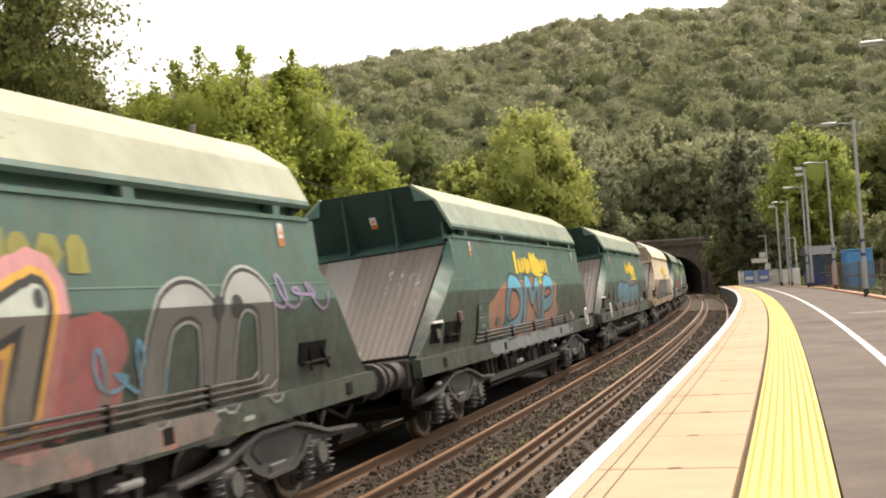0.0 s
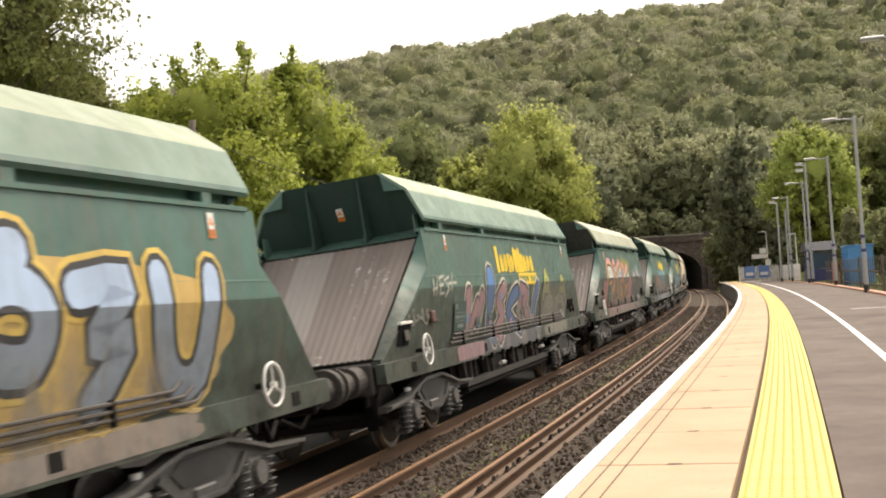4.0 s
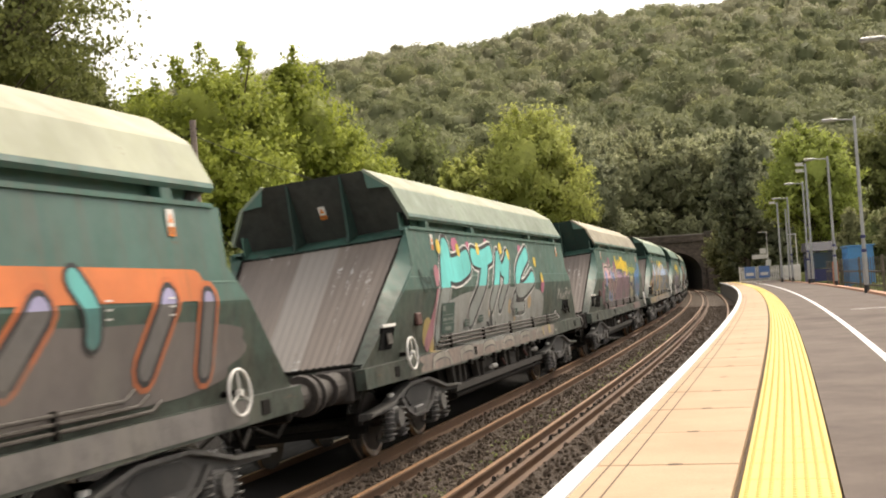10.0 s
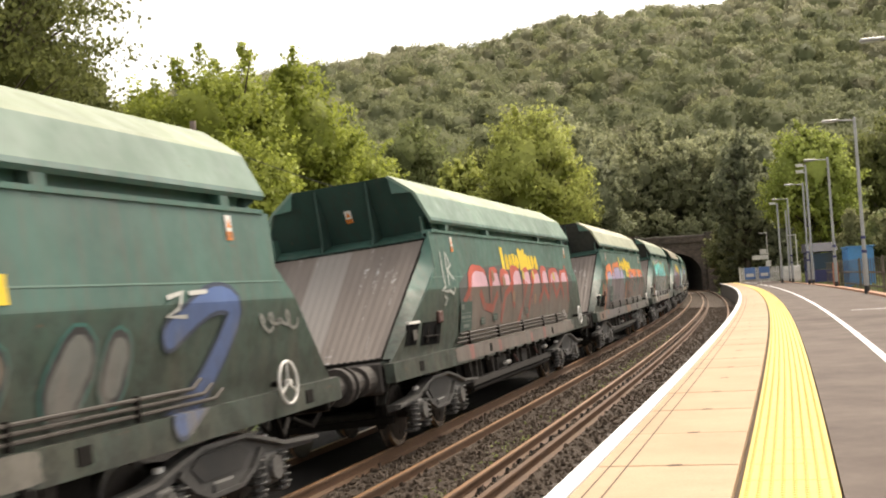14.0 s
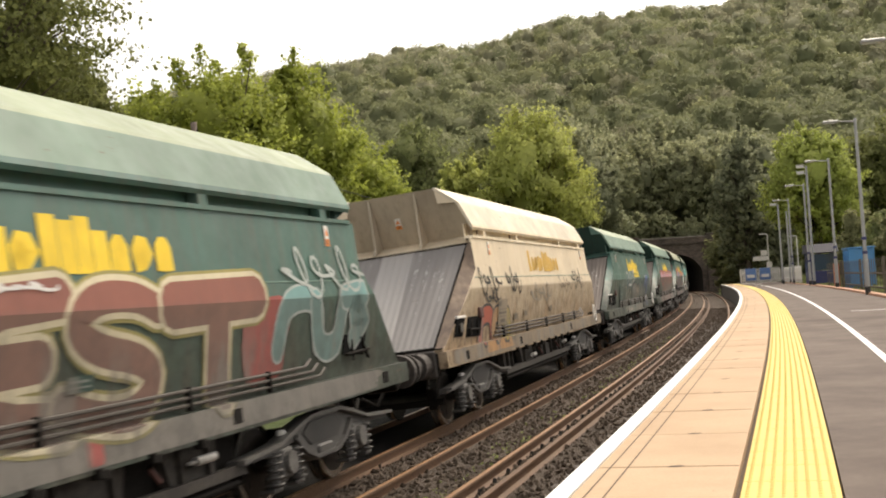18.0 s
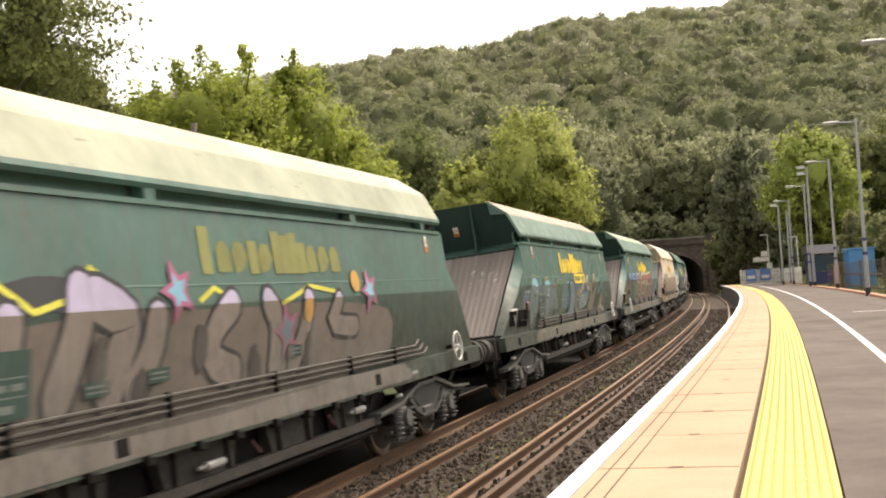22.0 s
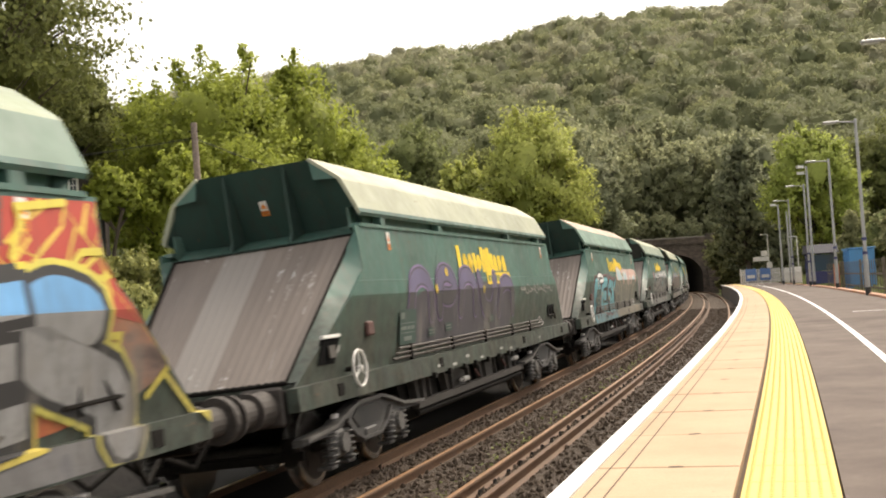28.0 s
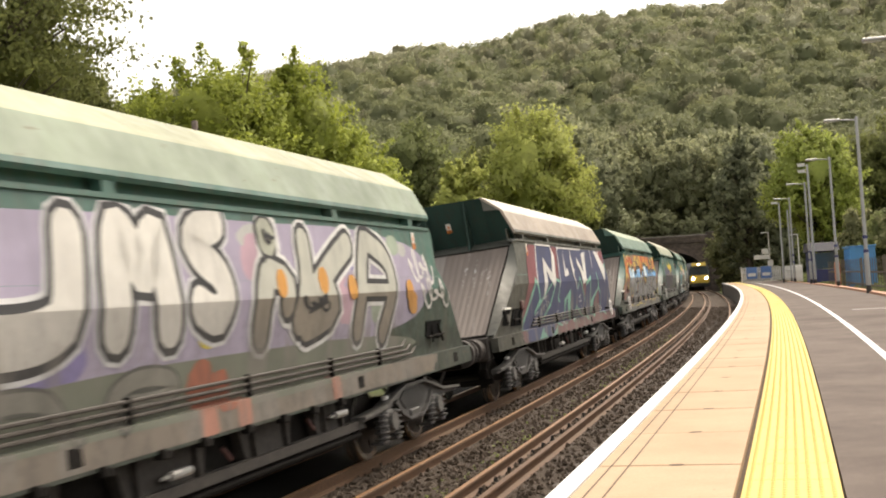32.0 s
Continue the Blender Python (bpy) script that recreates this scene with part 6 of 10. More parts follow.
def d_m4(g):
    OR, OB = ((0.66, 0.18, 0.05), (0.46, 0.15, 0.05)), (0.60, 0.15, 0.04)
    L, G1, T1 = ((0.33, 0.29, 0.44), (0.21, 0.17, 0.18)), ((0.34, 0.32, 0.50), (0.16, 0.15, 0.145)), ((0.10, 0.42, 0.40), (0.06, 0.22, 0.21))
    g.cloud(-5.4, -0.3, 1.22, 2.1, (0.17, 0.135, 0.14), 1, 0.10)
    g.cloud(1.0, 6.6, 1.3, 2.0, (0.15, 0.13, 0.12), 1, 0.12)
    lettering(g, [(0.2, ((-5.35, 2.13), (-5.11, 2.27), (-4.59, 2.39), (-3.95, 2.4))),
                (0.19, ((-3.3, 2.37), (-2.82, 2.48), (-2.43, 2.4), (-1.8, 2.53))),
                (0.18, ((-5.44, 1.77), (-5.56, 1.44), (-5.65, 1.22))),
                (0.14, ((1.16, 2.27), (2.99, 2.32), (5.81, 2.27))),
                (0.14, ((0.12, 1.86), (-0, 1.39), (0.31, 1.12))),
                (0.13, ((-6.15, 1.88), (-6.19, 1.69))),
                (0.1, ((-5.87, 1.89), (-5.86, 1.76)))],
              [OR], None, None, 1)
    lettering(g, [(0.2, ((-4.95, 2.09), (-4.99, 1.7), (-5.05, 1.49))),
                (0.18, ((-4.95, 2.12), (-4.28, 2.17), (-4.03, 2.02), (-4.52, 1.92))),
                (0.18, ((-3.51, 2.18), (-3.82, 1.73), (-3.91, 1.47))),
                (0.15, ((-3.47, 2.16), (-3.3, 1.7), (-3.11, 1.42))),
                (0.18, ((-3, 2.27), (-1.78, 2.3))),
                (0.18, ((-2.49, 2.2), (-2.39, 1.82), (-2.36, 1.42))),
                (0.18, ((-1, 2.33), (-1.58, 1.93), (-1.79, 1.51))),
                (0.14, ((-0.69, 2.12), (-0.8, 1.8), (-1.29, 1.46)))],
              [L], (0.13, 0.10, 0.13), None, 3, 0.035)
    lettering(g, [(0.09, ((0.44, 1.86), (0.37, 1.68))),
                (0.12, ((1.87, 2.21), (1.32, 1.82), (0.98, 1.55))),
                (0.12, ((2.36, 2.14), (2.19, 1.57))),
                (0.11, ((3.56, 2.12), (3.18, 1.72))),
                (0.1, ((5.32, 2.16), (4.95, 1.61))),
                (0.09, ((6, 2.13), (5.94, 1.54)))],
              [G1], BK, OB, 3.5, 0.05, 0.05)
    lettering(g, [(0.09, ((2.94, 1.95), (3.0, 1.75), (2.9, 1.6))), (0.09, ((4.0, 2.34), (4.25, 2.05), (4.2, 1.9)))], [T1], BK, None, 4.5, 0.04)
    spots(g, ((-5.03, 2.02), (-4.45, 2.03), (-0.54, 2.09)), ((0.20, 0.42, 0.40), (0.15, 0.30, 0.28)), 0.16, 6)
    spots(g, ((-5.72, 1.78), (-6.6, 1.8)), (0.06, 0.22, 0.17), 0.24, 2)
    for x in (1.9, 2.5, 4.35, 5.3):  # small white highlights
        for k in range(3):
            g.slab(x, x + 0.10, 2.16 - 0.07 * k, 2.175 - 0.07 * k, WH, 8)
    scrawl(g, 0.75, 1.4, 1.5, 1.7, BK, 3, 0.02, 9)
    scrawl(g, -6.0, -5.2, 2.3, 2.75, (0.03, 0.055, 0.05), 3, 0.025, 4)
    g.cloud(-6.2, -1.0, 0.85, 1.09, (0.158, 0.137, 0.144), 1, 0.2)
    g.cloud(-0.4, 0.8, 0.85, 1.09, (0.302, 0.108, 0.050), 1, 0.2)
    g.cloud(-7.6, -6.2, 0.85, 1.09, (0.26, 0.13, 0.08), 1, 0.2)
    g.cloud(1.2, 6.6, 0.85, 1.09, (0.158, 0.144, 0.137), 1, 0.2)


def d_m3(g):
    FLESH, UMBER, SCARLET = (0.58, 0.34, 0.40), (0.17, 0.125, 0.10), (0.46, 0.075, 0.045)
    g.cloud(-4.6, 5.9, 1.7, 2.5, (0.07, 0.075, 0.07), 1, 0.05)
    g.cloud(-4.6, 5.7, 1.14, 2.1, (0.12, 0.10, 0.08), 1.4, 0.03)
    xs = ((-3.95, -2.7), (-2.5, -1.8), (-1.7, -0.9), (-0.75, 0.1), (0.3, 1.0), (1.15, 2.0), (2.2, 2.9), (3.1, 4.3), (4.4, 5.5))
    for k, (x0, x1) in enumerate(xs):
        top = 2.44 - 0.03 * (k % 3)
        g.cloud(x0 - 0.12, x1 + 0.02, 1.5 + 0.1 * (k % 2), top + 0.05, (SCARLET, (0.26, 0.10, 0.075)), 2 + 0.1 * k, 0.10, 30)
        g.cloud(x0 + 0.04, x1 + 0.06, 1.16, top - 0.05, (FLESH, UMBER), 3 + 0.1 * k, 0.06, 30)
        g.start()
        pts, f = ribbon([(x1 - 0.06, 2.36), (x1 - 0.02, 2.1), (x1 + 0.08, 1.86)], 0.05)
        g.add(pts, f, (0.045, 0.04, 0.04), 4.5)
    hooks = [[(-3.98, 2.3), (-4.1, 2.05), (-4.35, 1.9)], [(-3.3, 2.0), (-3.0, 1.78), (-2.4, 1.72), (-2.1, 1.95)], [(-1.7, 1.5), (-1.4, 1.95), (-0.9, 2.1), (-0.6, 1.75)], [(-0.2, 1.4), (0.2, 1.7), (0.5, 2.1)],
             [(0.7, 1.5), (1.0, 1.95), (1.2, 2.2)], [(1.9, 1.75), (2.4, 2.05), (2.9, 1.8)], [(3.4, 2.1), (3.9, 1.8), (4.4, 2.1), (4.8, 1.8)], [(5.2, 2.45), (5.3, 2.1), (5.5, 1.7)]]
    for k, q in enumerate(hooks):
        g.start()
        pts, f = ribbon(q, 0.07)
        g.add(pts, f, (SCARLET, (0.36, 0.07, 0.045)), 5 + 0.1 * k)
    CHALKY = (0.52, 0.54, 0.50)  # a tall chalky tag on the slope
    for q in ([(-6.15, 2.75), (-6.2, 2.45), (-6.15, 2.05), (-6.5, 1.98), (-5.9, 1.95)], [(-5.75, 2.75), (-5.8, 2.1)], [(-5.65, 2.72), (-5.4, 2.5), (-5.75, 2.4), (-5.3, 2.2)], [(-6.25, 1.86), (-6.0, 1.8), (-6.2, 1.68)], [(-5.85, 1.98), (-5.4, 1.9), (-5.3, 2.0)]):
        g.start()
        pts, f = ribbon([(-5.7 + (x + 6.5) * 0.62, 2.3 + (z - 2.25) * 0.75) for x, z in q], 0.022)
        g.add(pts, f, CHALKY, 4)
    spots(g, ((0.3, 2.3), (1.3, 2.3), (3.6, 2.25)), (0.60, 0.48, 0.08), 0.1, 7)
    spots(g, ((-2.3, 2.3), (-1.5, 2.2), (-0.7, 1.9), (1.4, 1.8)), (0.30, 0.17, 0.10), 0.11, 8)
    g.cloud(-5.2, 5.6, 0.85, 1.09, (0.194, 0.151, 0.130), 1, 0.16)
    spots(g, ((-4.2, 0.98), (-2.2, 0.96), (0.6, 0.98), (2.0, 0.97)), (0.42, 0.14, 0.12), 0.13, 2)


def d_m2(g):
    CH = (0.58, 0.58, 0.54)
    blocks(g, [("arch", -2.35, -1.8, 1.9, 2.4), ("arch", -1.3, -0.8, 1.9, 2.4)], [CH], None, None, 3, 0.13, jig=0.02)
    blocks(g, [("arch", -2.25, -1.9, 1.75, 2.33), ("arch", -1.2, -0.9, 1.75, 2.33)], [(0.02, 0.10, 0.12)], None, None, 2, 0.6, jig=0.02)
    blocks(g, [("cup", -2.4, -1.75, 1.4, 1.9), ("cup", -1.85, -1.1, 1.35, 1.9), ("zig", -2.75, -2.2, 1.2, 1.9)], [(0.40, 0.36, 0.29)], None, None, 3, 0.12)
    scrawl(g, -1.9, -0.75, 1.88, 1.96, CH, 3, 0.02)
    lettering(g, [(0.19, ((0.47, 1.76), (-0.13, 1.73), (-0.37, 1.61), (-0.01, 1.52), (0.13, 1.4), (-0.33, 1.36)))],
              [(0.20, 0.21, 0.195)], BK, (0.03, 0.14, 0.12), 3, 0.07, 0.03)
    lettering(g, [(0.15, ((0.83, 1.82), (0.91, 1.56), (0.74, 1.39))),
                (0.12, ((1.51, 1.78), (1.19, 1.5))),
                (0.13, ((1.96, 1.75), (1.82, 1.5), (1.68, 1.36)))],
              [(0.26, 0.21, 0.15)], BK, (0.03, 0.14, 0.12), 3.5, 0.06, 0.03)
    lettering(g, [(0.18, ((2.95, 1.77), (2.75, 1.52))),
                (0.12, ((3.49, 1.78), (3.4, 1.55)))],
              [(0.16, 0.17, 0.155)], BK, (0.03, 0.14, 0.12), 3.2, 0.06, 0.03)
    lettering(g, [(0.11, ((4.25, 1.86), (5, 2.19), (5.51, 2.09), (5.16, 1.67), (4.68, 1.25), (4.3, 1.12)))],
              [(0.07, 0.13, 0.31)], (0.03, 0.045, 0.08), None, 5, 0.04)
    for w, q in [(0.02, ((4.2, 2.18), (4.45, 2.22), (4.37, 2.08), (4.18, 2.02), (4.5, 2.01))),
                (0.02, ((4.58, 2.21), (4.88, 2.22))),
                (0.035, ((-0.43, 2.35), (-0.25, 2.39), (-0.36, 2.24), (-0.24, 2.14), (-0.27, 2), (-0.41, 2.02))),
                (0.035, ((-0.05, 2.39), (0.22, 2.41), (0.01, 2.04)))]:
        g.start()
        g.add(*ribbon(q, w, True), (0.58, 0.58, 0.54), 9)
    scrawl(g, 6.0, 6.8, 1.8, 2.0, (0.35, 0.36, 0.33), 4)
    g.cloud(-3.4, 0.2, 0.85, 1.09, (0.122, 0.130, 0.108), 1, 0.2)
    scrawl(g, -3.2, -1.2, 0.88, 1.06, (0.45, 0.40, 0.33), 4, 0.025, 3)
    g.cloud(0.0, 2.4, 0.85, 1.09, (0.194, 0.180, 0.144), 2, 0.2)


def d_m1(g):
    for a, b in ((-5.75, -4.3), (-3.7, -2.6), (3.6, 5.0)):
        scrawl(g, a, b, 1.96, 2.48, BK, 5, 0.02)
    scrawl(g, -5.4, -4.4, 1.85, 2.02, BK, 4, 0.018)
    scrawl(g, -1.5, 0.6, 1.75, 2.15, (0.33, 0.29, 0.23), 5, 0.022)
    scrawl(g, 1.8, 3.4, 1.9, 2.3, (0.25, 0.2, 0.15), 5, 0.015)
    blocks(g, [("arch", -5.9, -4.75, 1.14, 1.80), ("arch", -4.95, -4.1, 1.14, 1.76), ("arch", -4.2, -3.45, 1.14, 1.74)], [(0.46, 0.08, 0.04), (0.50, 0.28, 0.12), (0.52, 0.37, 0.03)], BK, None, 3, 0.75, 0.05)
    g.cloud(-5.7, -3.6, 0.9, 1.09, (0.55, 0.27, 0.08), 2, 0.15)
    g.cloud(-7.8, 7.8, 0.84, 1.10, (0.259, 0.187, 0.115), 1, 0.04)


def d_0(g):
    for q in [((-6.66, 1.97), (-6.41, 1.85), (-6.65, 1.84)),
              ((-6.83, 1.82), (-6.59, 1.75), (-6.85, 1.69)),
              ((-6.59, 1.78), (-6.7, 1.6)),
              ((-6.96, 1.73), (-6.58, 1.6), (-6.81, 1.56)),
              ((-6.81, 1.51), (-6.85, 1.33)),
              ((-6.69, 1.55), (-6.8, 1.38))]:
        g.start()
        g.add(*ribbon(q, 0.03, True), (0.34, 0.33, 0.05), 8)
    for q in [((-6.32, 1.9), (-6.13, 1.93), (-5.99, 1.77), (-6.21, 1.65), (-6.35, 1.85)),
              ((-5.86, 1.94), (-5.75, 1.73)),
              ((-5.69, 1.9), (-5.71, 1.68)),
              ((-5.85, 1.8), (-5.47, 1.82))]:
        g.start()
        g.add(*ribbon(q, 0.03, True), (0.36, 0.30, 0.20), 8)
    for q in [((-8, 0.98), (-7.88, 1.11), (-7.81, 0.98)),
              ((-7.78, 1.14), (-7.71, 0.99), (-7.56, 1.15)),
              ((-7.56, 1.02), (-7.38, 1.14), (-7.46, 0.98)),
              ((-7.36, 0.99), (-7.17, 1.14), (-7.27, 1.03))]:
        g.start()
        g.add(*ribbon(q, 0.025, True), (0.34, 0.33, 0.22), 8)
    for x0, x1 in ((-5.2, -4.7), (-4.25, -3.2), (-3.2, -2.3)):
        g.cloud(x0, x1, 2.1, 2.36, (0.13, 0.28, 0.55), 2, 0.25, 26)
    blocks(g, [("zig", -4.9, -3.9, 1.4, 2.3), ("zig", -3.9, -2.7, 1.95, 2.3)], [(0.055, 0.085, 0.085)], None, (0.05, 0.045, 0.05), 1, 0.5, 0.01, 0.03)
    g.cloud(-5.2, -4.4, 1.4, 1.95, (0.10, 0.13, 0.16), 1, 0.2)
    spots(g, ((-5.3, 1.95), (-2.5, 2.38)), (0.52, 0.05, 0.04), 0.09, 3)
    g.cloud(-3.9, -2.3, 1.3, 2.05, (0.045, 0.20, 0.035), 2, 0.12)
    spots(g, ((-3.6, 1.9), (-3.1, 1.6), (-2.9, 2.05), (-2.7, 1.5)), (0.42, 0.05, 0.05), 0.10, 3)
    HB = ((0.25, 0.085, 0.06), (0.20, 0.10, 0.075))
    blocks(g, row("HEST", ((-2.6, -1.05), (-0.95, 0.45), (0.3, 1.75), (1.7, 3.75)), 1.16, 2.36), [HB], (0.62, 0.55, 0.38), (0.30, 0.26, 0.08), 3, 0.62, 0.05, 0.03)
    scrawl(g, -2.3, -1.9, 2.28, 2.33, WH, 3, 0.012, 9)
    scrawl(g, -0.6, 0.2, 2.28, 2.34, WH, 4, 0.012, 9)
    g.cloud(3.2, 4.2, 1.3, 2.15, (0.32, 0.06, 0.05), 2, 0.15)
    blocks(g, [("arch", 3.9, 5.2, 1.5, 2.25), ("cup", 4.8, 5.9, 1.4, 2.2), ("zig", 5.7, 6.8, 1.5, 2.3)], [((0.17, 0.34, 0.33), (0.12, 0.22, 0.21))], (0.40, 0.44, 0.42), None, 3, 0.6, 0.03)
    scrawl(g, 4.2, 6.6, 2.1, 2.7, (0.42, 0.46, 0.44), 6, 0.02, 7)
    scrawl(g, -7.2, -6.6, 1.3, 1.92, (0.36, 0.33, 0.04), 4, 0.035)
    scrawl(g, -6.4, -5.3, 1.5, 1.95, (0.30, 0.27, 0.21), 3, 0.02)
    scrawl(g, -6.3, -5.2, 2.0, 2.4, (0.06, 0.07, 0.065), 3, 0.02)
    g.cloud(-4.6, -2.7, 0.85, 1.09, (0.072, 0.137, 0.043), 2, 0.2)
    spots(g, ((-4.4, 0.97), (-3.3, 0.95), (-2.9, 1.0), (0.6, 0.97)), (0.45, 0.06, 0.05), 0.1, 3)
    g.cloud(-7.7, 6.8, 0.85, 1.09, (0.166, 0.155, 0.137), 1, 0.05)


def d_1(g):
    r = g.rng
    for k in range(64):  # broken stripes of blue and yellow
        x, z = r.uniform(-6.2, 1.6), r.uniform(1.62, 2.2)
        w, h = r.uniform(0.15, 0.6), 0.022
        g.start()
        g.add([(x, z), (x + w, z), (x + w, z + h), (x, z + h)], [(0, 1, 2, 3)], r.choice([(0.05, 0.10, 0.30), (0.42, 0.40, 0.14), (0.16, 0.26, 0.36), (0.42, 0.44, 0.40)]), 2 + 0.02 * k)
    g.cloud(-6.3, 1.9, 1.55, 2.14, (0.09, 0.15, 0.18), 1, 0.06)
    Bl = ((0.14, 0.34, 0.44), (0.13, 0.20, 0.19))
    blocks(g, [("loop", -5.55, -4.55, 1.3, 2.3), ("loop", -4.2, -3.1, 1.2, 2.24), ("arch", -3.3, -2.3, 1.2, 2.06), ("zig", -2.4, -1.6, 1.2, 2.2)], [Bl, Bl, Bl, ((0.10, 0.24, 0.07), (0.08, 0.14, 0.06))], (0.045, 0.05, 0.03), (0.28, 0.26, 0.13), 4, 0.62, 0.03, 0.035)
    spots(g, ((-4.9, 2.05), (-3.6, 1.95)), (0.55, 0.55, 0.5), 0.09, 8)
    spots(g, ((-4.9, 2.05), (-3.6, 1.95)), (0.03, 0.06, 0.20), 0.05, 9)
    # a blue hooked band, stepped brickwork, a teal panel and olive coils
    hook = [(-0.88, 2.09), (-0.45, 2.2), (0.02, 2.13), (0.2, 1.88), (0.18, 1.62), (-0.08, 1.3)]
    inside = [(-0.86, 2.05), (-0.63, 2.03), (-0.6, 1.95), (-0.62, 1.8), (-0.7, 1.6), (-1.05, 1.34)]
    five = [(k, k + 1, k + 7, k + 6) for k in range(5)]
    g.start()
    g.add(hook + inside, five, ((0.17, 0.40, 0.50), (0.13, 0.21, 0.22)), 6)
    for q in (hook, inside):
        g.start()
        pts, f = ribbon(q, 0.03)
        g.add(pts, f, (0.03, 0.045, 0.05), 7)
    spots(g, ((-0.3, 1.78),), (0.30, 0.36, 0.36), 0.09, 7)
    spots(g, ((-0.3, 1.76),), (0.20, 0.04, 0.03), 0.04, 8)
    TAN, CHALK = (0.34, 0.27, 0.18), (0.44, 0.42, 0.34)
    for k, (x0, x1, z0, z1, c) in enumerate(((0.24, 0.44, 1.42, 1.88, TAN), (0.44, 0.55, 1.42, 1.74, TAN), (0.55, 0.68, 1.42, 1.60, TAN), (0.5, 0.85, 1.80, 1.96, (0.28, 0.25, 0.06)),
                                             (0.9, 1.25, 1.86, 1.95, TAN), (1.15, 1.6, 1.95, 2.04, TAN), (1.32, 1.5, 2.04, 2.16, CHALK), (1.5, 1.68, 2.12, 2.26, CHALK))):
        g.start()
        g.add([(x0, z0), (x1, z0 - 0.01), (x1, z1 - 0.01), (x0, z1)], [(0, 1, 2, 3)], c, 4 + 0.05 * k)
    g.start()
    g.add([(0.85, 1.81), (2.18, 1.9), (2.5, 1.74), (1.94, 1.5), (0.73, 1.43)], [(0, 1, 2, 3, 4)], (0.12, 0.22, 0.225), 5)
    for k in range(4):
        g.start()
        pts, f = ribbon([(0.85 + 0.25 * i, 1.50 + 0.085 * k + 0.012 * i + 0.012 * (-1) ** i) for i in range(6)], 0.009)
        g.add(pts, f, CHALK, 6)
    OLV = ((0.34, 0.34, 0.20), (0.22, 0.20, 0.12))
    TEAL = ((0.08, 0.28, 0.27), (0.05, 0.19, 0.18))
    coils = [([(2.35, 2.28), (2.12, 2.2), (2.15, 2.02), (2.42, 1.94)], 0.06, CHALK), ([(2.55, 2.02), (2.9, 2.0), (3.0, 1.82), (2.75, 1.6), (2.45, 1.46)], 0.11, OLV),
             ([(3.3, 2.05), (3.4, 2.26), (3.65, 2.3), (3.84, 2.16), (3.78, 1.96), (3.5, 1.86), (3.2, 1.62), (2.95, 1.42)], 0.085, OLV),
             ([(4.4, 2.22), (4.18, 2.2), (4.1, 2.0), (4.2, 1.84), (4.45, 1.88), (4.72, 2.04)], 0.08, TEAL), ([(4.72, 2.02), (5.0, 2.03), (5.1, 1.84), (4.85, 1.62)], 0.11, TEAL), ([(4.85, 1.64), (4.45, 1.4), (4.2, 1.22)], 0.16, (0.24, 0.22, 0.12))]
    for k, (q, w, c) in enumerate(coils):
        for grow, cc in ((0.03, (0.05, 0.05, 0.045)), (0.0, c)):
            g.start()
            pts, f = ribbon(q, w + grow)
            g.add(pts, f, cc, 4 + 0.3 * k + (0.12 if not grow else 0))
    spots(g, ((3.6, 2.1), (4.55, 1.5), (5.4, 1.65)), (0.30, 0.05, 0.04), 0.07, 8)
    g.cloud(-5.2, 5.4, 0.85, 1.09, (0.151, 0.144, 0.101), 1, 0.1)
    for x in (-4.9, -3.5, -0.2, 2.4):
        blocks(g, [("arch", x, x + 0.8, 0.85, 1.08)], [(0.33, 0.31, 0.22)], None, None, 2, 0.2)


